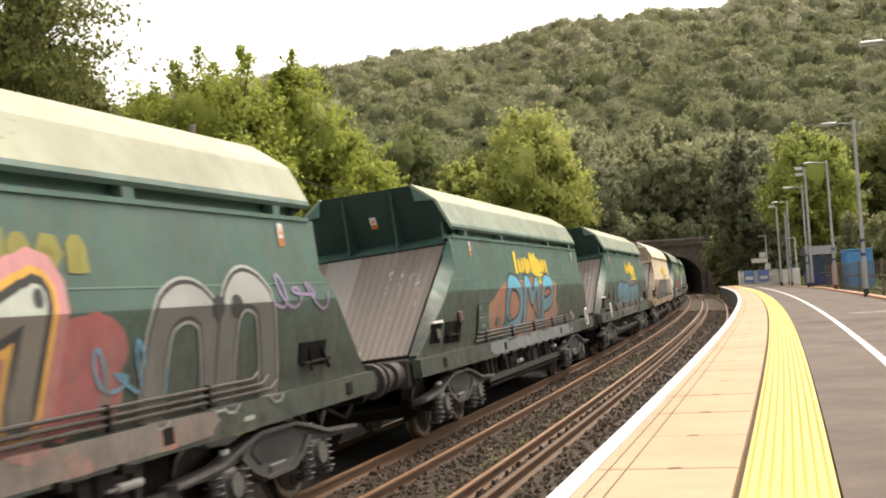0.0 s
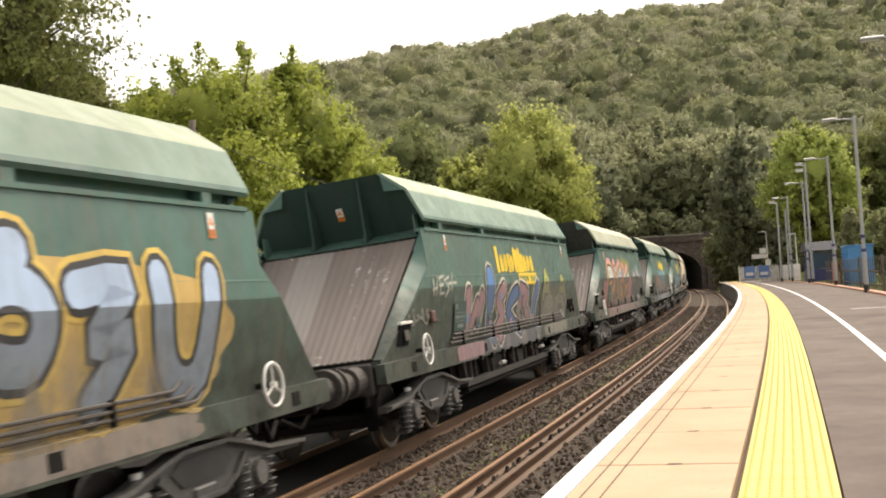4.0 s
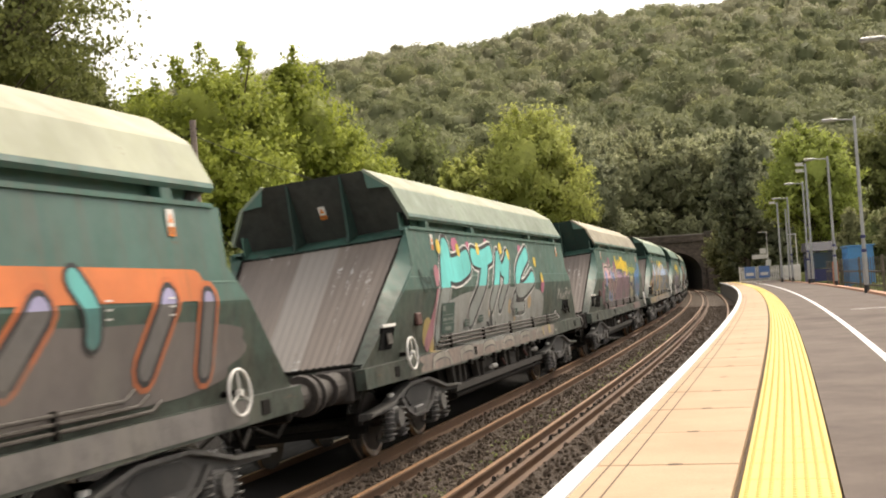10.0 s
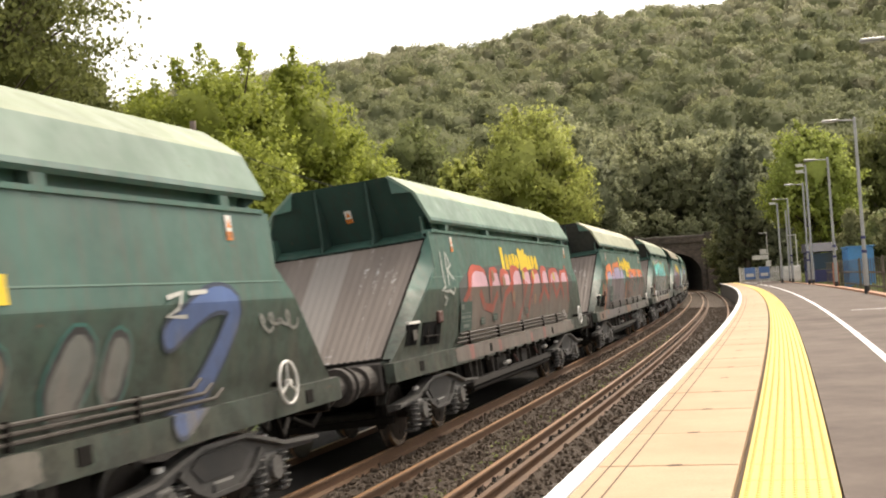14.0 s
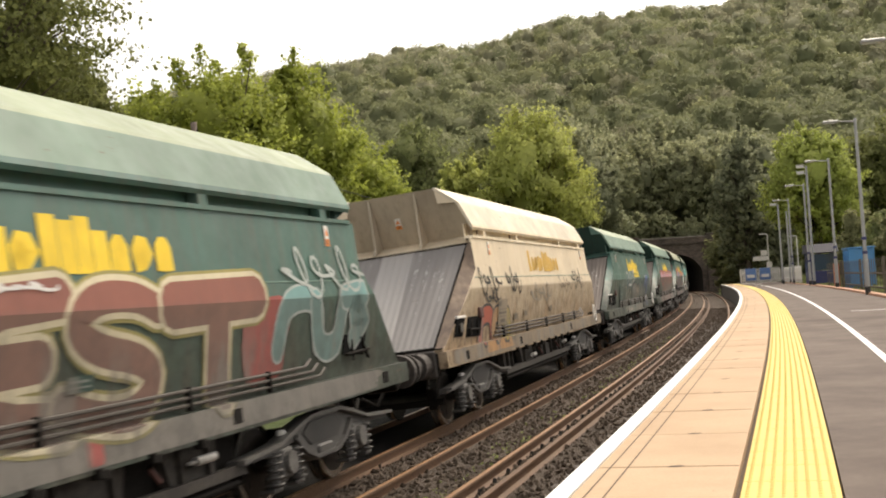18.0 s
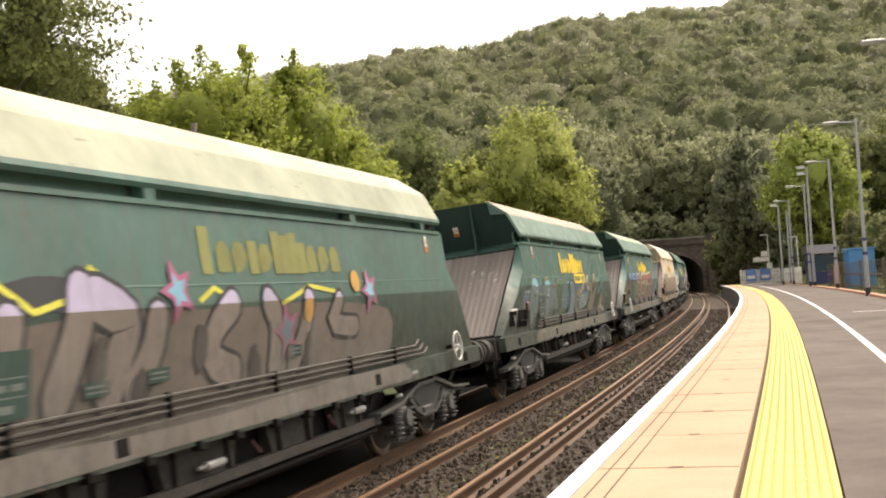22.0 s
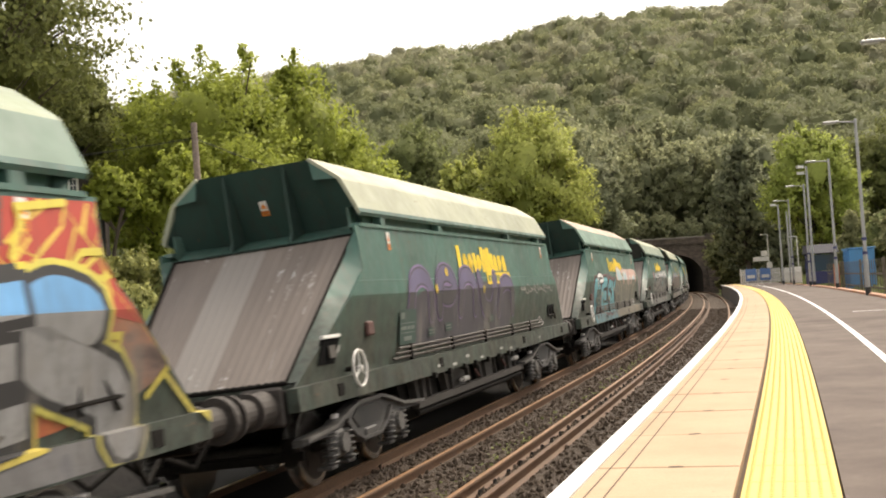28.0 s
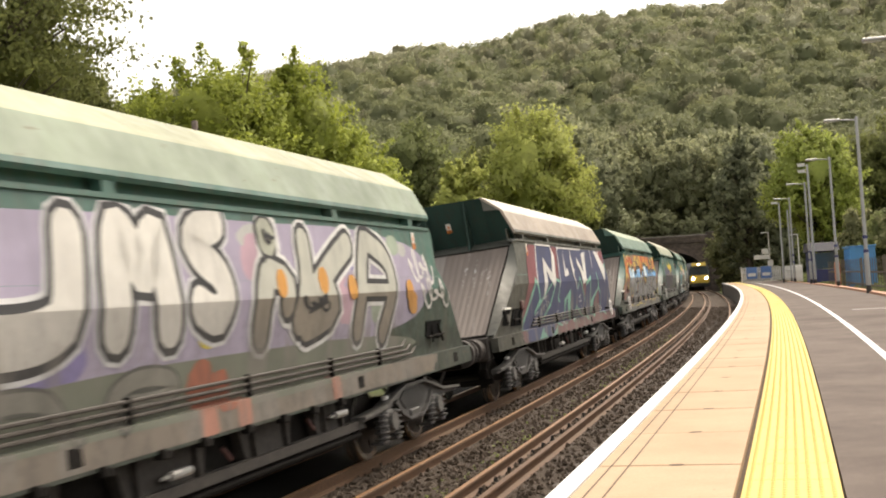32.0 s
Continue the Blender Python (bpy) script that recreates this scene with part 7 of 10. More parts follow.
def d_2(g):
    g.cloud(-5.2, 3.6, 1.14, 2.1, (0.17, 0.135, 0.11), 1, 0.08)
    g.start()
    g.add(*ribbon(soften([(-4.2, 2.2), (-3.6, 2.3), (-3.0, 2.18)]), 0.13, True), BK, 2)
    lettering(g, [(0.2, ((-4.94, 2.11), (-4.51, 2.06), (-4.36, 1.76), (-4.4, 1.52))),
                (0.16, ((-4.16, 2.05), (-4.21, 1.75), (-4.26, 1.51))),
                (0.17, ((-3.29, 2.26), (-3.4, 1.85), (-3.6, 1.52))),
                (0.18, ((-3.09, 2.21), (-2.63, 2.04), (-2.86, 1.66), (-2.94, 1.49))),
                (0.16, ((-2.24, 2.02), (-2.32, 1.71), (-2.57, 1.5))),
                (0.15, ((-0.89, 2.1), (-1.26, 1.91), (-1.32, 1.54), (-0.84, 1.49))),
                (0.14, ((-0.1, 2.12), (0.18, 1.87), (0.06, 1.49))),
                (0.13, ((0.92, 2.1), (0.82, 1.74), (0.54, 1.46))),
                (0.11, ((1.8, 2.08), (1.48, 1.76), (2.34, 1.77)))],
              [((0.44, 0.385, 0.53), (0.25, 0.205, 0.175))], BK, None, 3, 0.045)
    for w, q in [(0.025, ((-5.24, 2.07), (-5.09, 2.23), (-4.8, 2.24), (-4.67, 2.4), (-4.36, 2.39), (-4.06, 2.24), (-3.88, 2.13), (-3.38, 2.23), (-3.13, 2.45), (-2.61, 2.18))),
                (0.025, ((-1.49, 2.16), (-1.21, 2.27), (-0.9, 2.15))),
                (0.025, ((-0.07, 2.23), (0.16, 2.07), (0.99, 2.26), (1.79, 2.18)))]:
        g.start()
        g.add(*ribbon(q, w), (0.58, 0.54, 0.06), 2.6)
    for x, z in ((-5.95, 1.9), (-1.89, 2.25), (2.83, 2.18), (0.33, 1.81)):  # stars
        for col, r0, lv in (((0.42, 0.11, 0.22), 0.30, 8), (((0.20, 0.44, 0.58), (0.13, 0.27, 0.34)), 0.18, 8.5)):
            g.start()
            g.add([(x + r0 * (1 if k % 2 else 0.45) * math.cos(k * math.pi / 5), z + r0 * (1 if k % 2 else 0.45) * math.sin(k * math.pi / 5)) for k in range(10)], [tuple(range(10))], col, lv)
    for x, z in ((-3.1, 1.7), (-2.5, 1.45), (-1.5, 1.75), (-0.4, 1.5), (0.9, 1.55)):
        g.cloud(x - 0.13, x + 0.13, z - 0.2, z + 0.2, (0.06, 0.05, 0.045), 7, 0.25, 22)
    spots(g, ((2.4, 2.3), (0.9, 2.0)), (0.60, 0.32, 0.07), 0.13, 8)
    g.cloud(-6.3, -5.0, 1.62, 1.92, (0.48, 0.28, 0.12), 2, 0.2)
    blocks(g, [("arch", -5.7, -4.7, 1.16, 1.9), ("loop", -5.3, -4.6, 1.4, 2.05)], [(0.24, 0.21, 0.14)], (0.05, 0.045, 0.035), None, 3, 0.5, 0.03)
    g.cloud(-7.0, -6.2, 0.85, 1.09, (0.346, 0.216, 0.101), 2, 0.2)
    g.cloud(-5.9, 4.2, 0.85, 1.09, (0.180, 0.151, 0.122), 1, 0.1)


def d_3(g):
    for q in [((4.92, 2.05), (4.82, 1.94), (5.01, 1.94), (4.89, 1.85), (4.69, 1.88)),
              ((5.04, 1.85), (5.18, 2.02), (5.25, 1.86)),
              ((5.38, 1.99), (5.35, 1.81), (5.63, 1.91), (5.4, 1.99)),
              ((5.51, 1.76), (5.78, 1.86), (5.74, 1.74), (5.51, 1.73)),
              ((4.6, 1.68), (4.75, 1.78), (5, 1.81)),
              ((5.01, 1.73), (5.19, 1.79), (5.68, 1.7)),
              ((4.73, 1.61), (4.94, 1.67), (5.2, 1.64), (5.52, 1.62), (5.71, 1.5)),
              ((4.84, 1.52), (4.98, 1.59), (5.2, 1.63)),
              ((5.04, 1.77), (5.2, 1.65), (5.64, 1.7)),
              ((5.3, 1.6), (5.31, 1.45), (5.2, 1.33))]:
        g.start()
        g.add(*ribbon(q, 0.028, True), (0.035, 0.033, 0.03), 10)
    for q in [((6.58, 1.73), (7.42, 1.72)),
              ((6.56, 1.61), (7.4, 1.64)),
              ((6.54, 1.51), (7.32, 1.48)),
              ((6.57, 1.47), (6.72, 1.49))]:
        g.start()
        g.add(*ribbon(q, 0.02, True), (0.22, 0.06, 0.05), 9)
    for q in [((4.77, 2.07), (4.9, 2.1), (5.06, 2.06)),
              ((4.53, 1.65), (4.71, 1.63)),
              ((4.61, 1.55), (4.8, 1.54)),
              ((5.12, 2.33), (5.38, 2.29), (5.41, 2.2)),
              ((5.77, 1.7), (6.09, 1.8))]:
        g.start()
        g.add(*ribbon(q, 0.028, True), (0.36, 0.36, 0.31), 8)
    for q in [((5.72, 1.35), (5.81, 1.35)),
              ((5.96, 1.34), (6.08, 1.34)),
              ((6.24, 1.33), (6.33, 1.33)),
              ((5.72, 1.4), (6.33, 1.37))]:
        g.start()
        g.add(*ribbon(q, 0.012, True), (0.26, 0.27, 0.24), 9)
    SV = ((0.56, 0.55, 0.53), (0.28, 0.27, 0.25))
    g.cloud(-3.6, -2.2, 1.3, 1.95, (0.17, 0.165, 0.15), 1, 0.15)
    g.cloud(-4.2, 5.2, 1.14, 1.7, (0.18, 0.175, 0.16), 2, 0.1)
    blocks(g, [("S", -2.75, -1.4, 1.5, 2.36), ("A", -1.4, -0.35, 1.5, 2.42), ("R", -0.35, 0.95, 1.5, 2.42), ("S", 1.0, 2.3, 1.46, 2.44), ("2", 2.5, 3.6, 1.5, 2.48), ("0", 3.7, 5.2, 1.5, 2.5)], [SV], BK, None, 3, 0.6, 0.065, shade=(0.05, -0.07))
    blocks(g, [("I", -2.6, -2.2, 1.8, 2.75), ("I", 2.1, 2.5, 1.7, 2.7)], [(0.10, 0.40, 0.40)], BK, None, 8, 0.5, 0.03)
    g.cloud(-3.3, -2.8, 2.05, 2.4, (0.42, 0.16, 0.22), 2, 0.3)
    scrawl(g, -7.5, -6.2, 1.35, 1.7, (0.09, 0.13, 0.115), 3, 0.025)
    scrawl(g, -7.4, -5.7, 1.0, 1.35, (0.20, 0.24, 0.21), 5, 0.025)
    scrawl(g, 5.3, 6.4, 1.5, 2.1, BK, 4, 0.022)
    g.cloud(-4.7, 5.0, 0.85, 1.09, (0.216, 0.216, 0.202), 1, 0.12)
    g.strokes(-4.5, 4.6, 0.86, 1.08, (0.09, 0.09, 0.085), 14, 0.03, 3, 0.6)


def d_4(g):
    TQ = (0.13, 0.44, 0.50)
    g.cloud(-5.6, -0.3, 1.14, 2.3, (0.10, 0.09, 0.09), 1, 0.12)
    blocks(g, [("P", -5.2, -3.75, 1.14, 2.2), ("E", -3.65, -2.25, 1.14, 2.22), ("S", -2.2, -1.2, 1.14, 2.16), ("K", -1.2, -0.35, 1.14, 2.14)], [TQ], BK, (0.28, 0.05, 0.05), 3, 0.66, 0.065, 0.03)
    blocks(g, [("loop", -4.5, -3.1, 1.95, 2.36)], [(0.62, 0.62, 0.6)], BK, None, 7, 0.4, 0.05)
    spots(g, ((-4.6, 1.6), (-3.4, 1.75), (-2.7, 1.3), (-1.8, 1.6), (-0.7, 1.85)), (0.60, 0.30, 0.06), 0.08, 8)
    SD = (0.50, 0.41, 0.28)
    g.cloud(-0.2, 6.4, 1.14, 2.3, (0.15, 0.16, 0.12), 1, 0.10)
    g.cloud(0.4, 6.2, 1.95, 2.5, (0.60, 0.40, 0.34), 2, 0.14)
    lettering(g, [(0.18, ((0.58, 2.31), (1.17, 2.27), (1.77, 1.97), (1.62, 1.64), (1.54, 1.44))),
                (0.16, ((0.04, 1.91), (0.13, 1.67), (0.44, 1.46))),
                (0.12, ((0.1, 1.92), (0.72, 1.81))),
                (0.17, ((2.34, 2.24), (2.71, 2.11), (2.43, 1.68), (2.34, 1.44))),
                (0.14, ((2.92, 2.27), (3.2, 1.96), (3.01, 1.57))),
                (0.12, ((4.1, 2.12), (3.85, 1.89), (3.51, 1.54))),
                (0.14, ((5.49, 2.13), (4.72, 2), (5.18, 1.84), (4.78, 1.41)))],
              [((0.36, 0.47, 0.50), (0.18, 0.19, 0.15))], ((0.68, 0.66, 0.62), SD), ((0.58, 0.41, 0.35), (0.19, 0.165, 0.12)), 3, 0.035, 0.06)
    spots(g, ((2.2, 2.5), (3.9, 2.45), (4.9, 2.45), (6.0, 2.4)), (0.55, 0.40, 0.36), 0.06, 5)
    g.cloud(-5.4, -0.3, 0.84, 1.10, (0.094, 0.288, 0.331), 2, 0.06)
    g.strokes(-4.8, -0.6, 0.85, 1.08, BK, 4, 0.05, 4, 0.5)
    g.cloud(-0.2, 7.0, 0.84, 1.10, (0.274, 0.238, 0.173), 2, 0.08)


def d_5(g):
    g.cloud(-4.4, 2.6, 1.3, 2.2, (0.055, 0.05, 0.06), 1, 0.16)
    blocks(g, [("arch", -4.2, -3.0, 1.7, 2.44), ("loop", -2.9, -1.7, 1.7, 2.5), ("arch", -1.6, -0.4, 1.7, 2.46), ("cup", -0.3, 1.0, 1.6, 2.4), ("arch", 1.1, 2.4, 1.6, 2.3)], [((0.10, 0.085, 0.16), (0.06, 0.055, 0.06))], (0.035, 0.03, 0.045), (0.19, 0.13, 0.26), 3, 0.5, 0.03, 0.03)
    spots(g, ((-2.9, 2.15), (-2.2, 2.4), (-0.6, 2.45), (0.0, 2.1)), (0.60, 0.42, 0.04), 0.07, 8)
    scrawl(g, 3.0, 6.2, 1.95, 2.15, SILVER, 10, 0.012)
    scrawl(g, -7.2, -6.9, 1.45, 1.65, WH, 2, 0.02)


def d_6(g):
    r = g.rng
    g.cloud(-7.6, 7.6, 1.14, 2.955, FLAME, 1, 0.02)
    for k in range(7):  # billows of flame and smoke
        x, z, w, h = r.uniform(-6.6, 6.2), r.uniform(2.0, 2.8), r.uniform(0.4, 1.3), r.uniform(0.10, 0.34)
        g.cloud(x - w, x + w, max(1.5, z - h), min(2.93, z + h), r.choice([(0.46, 0.05, 0.02), (0.52, 0.17, 0.03), (0.16, 0.085, 0.06), (0.26, 0.15, 0.10), (0.58, 0.24, 0.05), (0.10, 0.055, 0.05), (0.34, 0.19, 0.15)]), 1.5 + 0.09 * k, 0.22, 34)
        g.bolts(-6.8, 6.8, 1.7, 2.94, (0.74, 0.56, 0.09), 9, 0.016, 4)
    for x, z in ((-1.0, 2.72), (-0.3, 2.84), (-2.6, 2.6)):
        blocks(g, [("zig", x - 0.4, x + 0.4, z - 0.08, z + 0.08)], [(0.72, 0.50, 0.07)], None, None, 4.4, 0.3)
    spans = [("M", -5.05, -3.15, 1.2, 2.48), ("E", -3.15, -2.1, 1.2, 2.28), ("T", -2.35, -0.82, 1.2, 2.44), ("A", -1.25, -0.2, 1.2, 2.22), ("L", -0.15, 0.6, 1.25, 2.36), ("J", 0.45, 2.05, 1.3, 2.56), ("U", 1.9, 2.75, 1.3, 2.46),
             ("N", 2.7, 3.45, 1.26, 2.36), ("K", 3.45, 4.25, 1.24, 2.36), ("I", 4.15, 4.6, 1.24, 2.44), ("E", 4.6, 5.45, 1.22, 2.34)]
    GR = (0.31, 0.31, 0.31)
    W1, B1 = ((0.58, 0.70, 0.74), GR), ((0.13, 0.36, 0.66), GR)
    blocks(g, spans, [W1, B1, B1, W1, B1, W1, B1, B1, B1, W1, B1, B1], BK, (0.74, 0.58, 0.08), 6, 0.60, 0.075, 0.05, 0.03, shade=(-0.10, 0.04), angular=True)
    g.start()
    g.add(list(((5.36, 2.94), (6.55, 2.96), (6.63, 2.53), (6.8, 2.29), (7.39, 1.99), (6.47, 2.08), (6.22, 2.36), (5.24, 2.42))), [(0, 1, 2, 3, 4, 5, 6, 7)], (0.44, 0.05, 0.03), 2.6)
    for q in [((5.36, 2.52), (5.51, 2.77), (5.49, 2.87), (6.05, 2.93)),
              ((5.9, 2.37), (6.17, 2.56), (6.58, 2.57)),
              ((6.11, 2.45), (6.36, 2.35), (6.76, 2.4)),
              ((6.98, 1.42), (7.31, 1.63), (7.66, 1.72)),
              ((7.24, 1.59), (7.77, 1.19), (8.15, 1.12)),
              ((6.39, 1.92), (6.57, 1.92), (6.55, 1.83))]:
        g.start()
        g.add(*ribbon(q, 0.03, True), (0.66, 0.55, 0.08), 9)
    lettering(g, [(0.23, ((6.13, 2.09), (5.75, 2.19), (5.42, 2.03), (5.58, 1.8), (6.13, 1.63), (6.57, 1.46), (6.49, 1.21)))], [B1], BK, (0.66, 0.58, 0.10), 9.5, 0.075, 0.05)
    spots(g, ((-4.6, 2.3), (-4.3, 2.15), (-3.4, 2.2), (1.6, 2.4)), (0.22, 0.46, 0.72), 0.13, 10)
    spots(g, ((-1.9, 2.38), (-1.2, 2.38), (-2.7, 2.2), (0.2, 2.3), (3.9, 2.3)), (0.56, 0.68, 0.74), 0.07, 10)
    g.cloud(-6.4, 6.4, 0.84, 1.10, (0.151, 0.151, 0.155), 2, 0.03)
    g.strokes(-5.8, 6.2, 0.85, 1.09, (0.10, 0.10, 0.105), 13, 0.03, 3, 0.5)
    g.cloud(-6.2, -4.9, 1.14, 1.6, (0.18, 0.18, 0.185), 5, 0.12)
    spots(g, ((-6.3, 1.75), (-5.9, 1.6)), (0.42, 0.14, 0.16), 0.14, 5)


def d_7(g):
    NV, MT, WT = (0.034, 0.043, 0.115), (0.20, 0.50, 0.37), (0.70, 0.685, 0.65)

    def flat(pts, col, level):
        g.start()
        g.add(list(pts), [tuple(range(len(pts)))], col, level)

    g.cloud(-6.0, 7.6, 0.83, 1.105, (0.20, 0.07, 0.075), 1, 0.03)
    g.cloud(-5.6, -2.6, 0.84, 1.10, NV, 2, 0.06)
    flat(((-3.81, 2.94), (-4.21, 2.15), (-4.47, 2.16), (-5.69, 1.34), (-5.64, 1.18), (-4.41, 1.15), (-0.96, 1.15), (2.53, 1.15), (9.24, 1.15), (7.38, 1.93), (7.19, 2.96), (1.14, 2.93)), NV, 1)
    for q in [((-4.67, 2.92), (-3.81, 2.94), (-4.21, 2.15), (-4.47, 2.16), (-5.2, 1.69), (-5.69, 1.34), (-5.85, 1.39), (-5.41, 1.79), (-5.09, 2.17), (-4.96, 2.54)),
              ((-1.86, 2.95), (-1.24, 2.92), (-1.61, 2.14), (-2.05, 2.15)),
              ((1.91, 2.04), (2.42, 2.05), (2.49, 1.77), (2.26, 1.62)),
              ((5.17, 2.94), (6.66, 2.96), (6.65, 2.55), (6.42, 2.45)),
              ((4.06, 1.55), (4.77, 1.9), (5.12, 1.22), (3.63, 1.14)),
              ((1.31, 1.32), (2.61, 1.26), (2.31, 1.12), (1.99, 1.12)),
              ((-0.67, 1.12), (-0.31, 1.24), (0.13, 1.12))]:
        flat(q, MAROON_SPRAY, 2)
    for q in [((-0.84, 1.7), (0.02, 1.93), (-0, 1.4), (0.46, 1.12), (-0.03, 1.12), (-0.34, 1.5), (-0.39, 1.73), (-0.58, 1.67), (-0.75, 1.35), (-0.88, 1.12), (-1.24, 1.12), (-0.84, 1.27)),
              ((3.24, 1.56), (3.88, 1.63), (3.56, 1.12), (3.26, 1.12))]:
        flat(q, MT, 4.5)
    for q in [((-4.46, 0.96), (-3.98, 1.18), (-3.6, 0.94)),
              ((-2.93, 0.95), (-2.16, 1.18), (-2.42, 0.94))]:
        flat(q, MT, 3.5)
    for w, q in [(0.045, ((-5.65, 1.22), (-5.65, 1.34), (-4.57, 2.02), (-4.41, 2.19), (-4.1, 2.03), (-3.88, 1.77), (-4.44, 1.51))),
                 (0.028, ((-4.44, 1.51), (-3.26, 1.88), (-2.25, 2.18))),
                 (0.04, ((-3.63, 1.28), (-3.11, 1.5), (-2.67, 1.64), (-2.09, 2.07))),
                 (0.032, ((-2.16, 2.19), (-1.61, 2.14), (-1.49, 2.04), (-1.73, 1.74), (-1.52, 1.67))),
                 (0.03, ((-2.2, 1.2), (-1.72, 1.12))),
                 (0.045, ((0.72, 1.12), (0.68, 1.31), (0.93, 1.49), (2.33, 1.12))),
                 (0.03, ((1.06, 1.91), (1.46, 2.19), (2.37, 1.59))),
                 (0.05, ((2.53, 2.03), (3.27, 2.19), (3.29, 1.53))),
                 (0.045, ((3.47, 1.55), (4.77, 1.9), (4.54, 2.27))),
                 (0.032, ((4.77, 1.9), (5.14, 1.74), (5.26, 1.22), (5.73, 1.12))),
                 (0.032, ((5.93, 2.39), (6.63, 2.59), (7.27, 2.01), (7.17, 1.12), (6.76, 1.12)))]:
        g.start()
        g.add(*ribbon(q, w), MT, 5)
    for q in [((-3.16, 2.67), (-2.36, 2.33), (-2.02, 2.75), (-2.07, 2.96), (-1.82, 2.8), (-1.72, 2.74), (-1.97, 2.23), (-2.21, 2), (-2.68, 2.17), (-3, 2.39), (-3.07, 2.02), (-3.47, 1.83), (-3.35, 2.36)),
              ((-0.44, 2.92), (-0.49, 2.67), (-0.46, 2.39), (-0.19, 2.44), (-0.1, 2.28), (-0.72, 2.22), (-0.6, 2.58)),
              ((0.59, 2.95), (0.72, 2.44), (0.91, 2.41), (0.54, 2.25), (0.44, 2.61)),
              ((1.41, 2.74), (1.89, 2.52), (2.22, 2.34), (2.32, 2.82), (2.87, 2.89), (2.56, 2.18), (2.69, 2.12), (1.91, 2.01), (1.78, 2.37), (1.41, 2.52)),
              ((4.62, 2.93), (5.23, 2.92), (6.42, 2.45), (5.99, 2.02), (5.34, 2.51))]:
        flat(q, WT, 6)
    for w, q in [(0.035, ((-3.78, 2.94), (-4.07, 2.44), (-4.2, 2.1))),
                 (0.02, ((-3.76, 2.95), (-2.01, 2.95))),
                 (0.028, ((-1.2, 2.93), (-1.38, 2.44), (-1.53, 2.02))),
                 (0.018, ((-1.21, 2.92), (2.28, 2.93))),
                 (0.03, ((0.54, 2.3), (0.97, 1.94))),
                 (0.028, ((3.03, 2.96), (2.48, 2.18))),
                 (0.03, ((3.99, 2.93), (3.91, 2.48))),
                 (0.02, ((-3.05, 2.09), (-3.47, 1.83)))]:
        g.start()
        g.add(*ribbon(q, w), WT, 6.5)
    for q in [((-4.16, 1.51), (-4.44, 1.47), (-4.16, 1.38), (-4.44, 1.33)),
              ((-3.97, 1.34), (-3.84, 1.57), (-3.73, 1.43), (-3.5, 1.65), (-3.42, 1.47)),
              ((-3.57, 1.78), (-3.2, 1.83)),
              ((-3.36, 1.79), (-3.19, 1.62)),
              ((-3.02, 1.69), (-2.95, 1.67)),
              ((-1.71, 1.46), (-1.97, 1.43), (-1.63, 1.32), (-1.86, 1.25)),
              ((-1.49, 1.31), (-1.05, 1.41)),
              ((-1.36, 1.39), (-1.09, 1.27)),
              ((-1.67, 1.12), (-1.48, 1.2), (-1.27, 1.12), (-1.06, 1.2)),
              ((1.27, 1.69), (1.45, 1.76), (1.6, 1.6), (1.34, 1.59)),
              ((1.68, 1.47), (1.83, 1.34), (2.08, 1.41)),
              ((6.81, 1.51), (7.27, 1.53), (7.47, 1.3), (6.94, 1.23), (6.81, 1.48))]:
        g.start()
        g.add(*ribbon(q, 0.02, True), (0.50, 0.50, 0.50), 10)


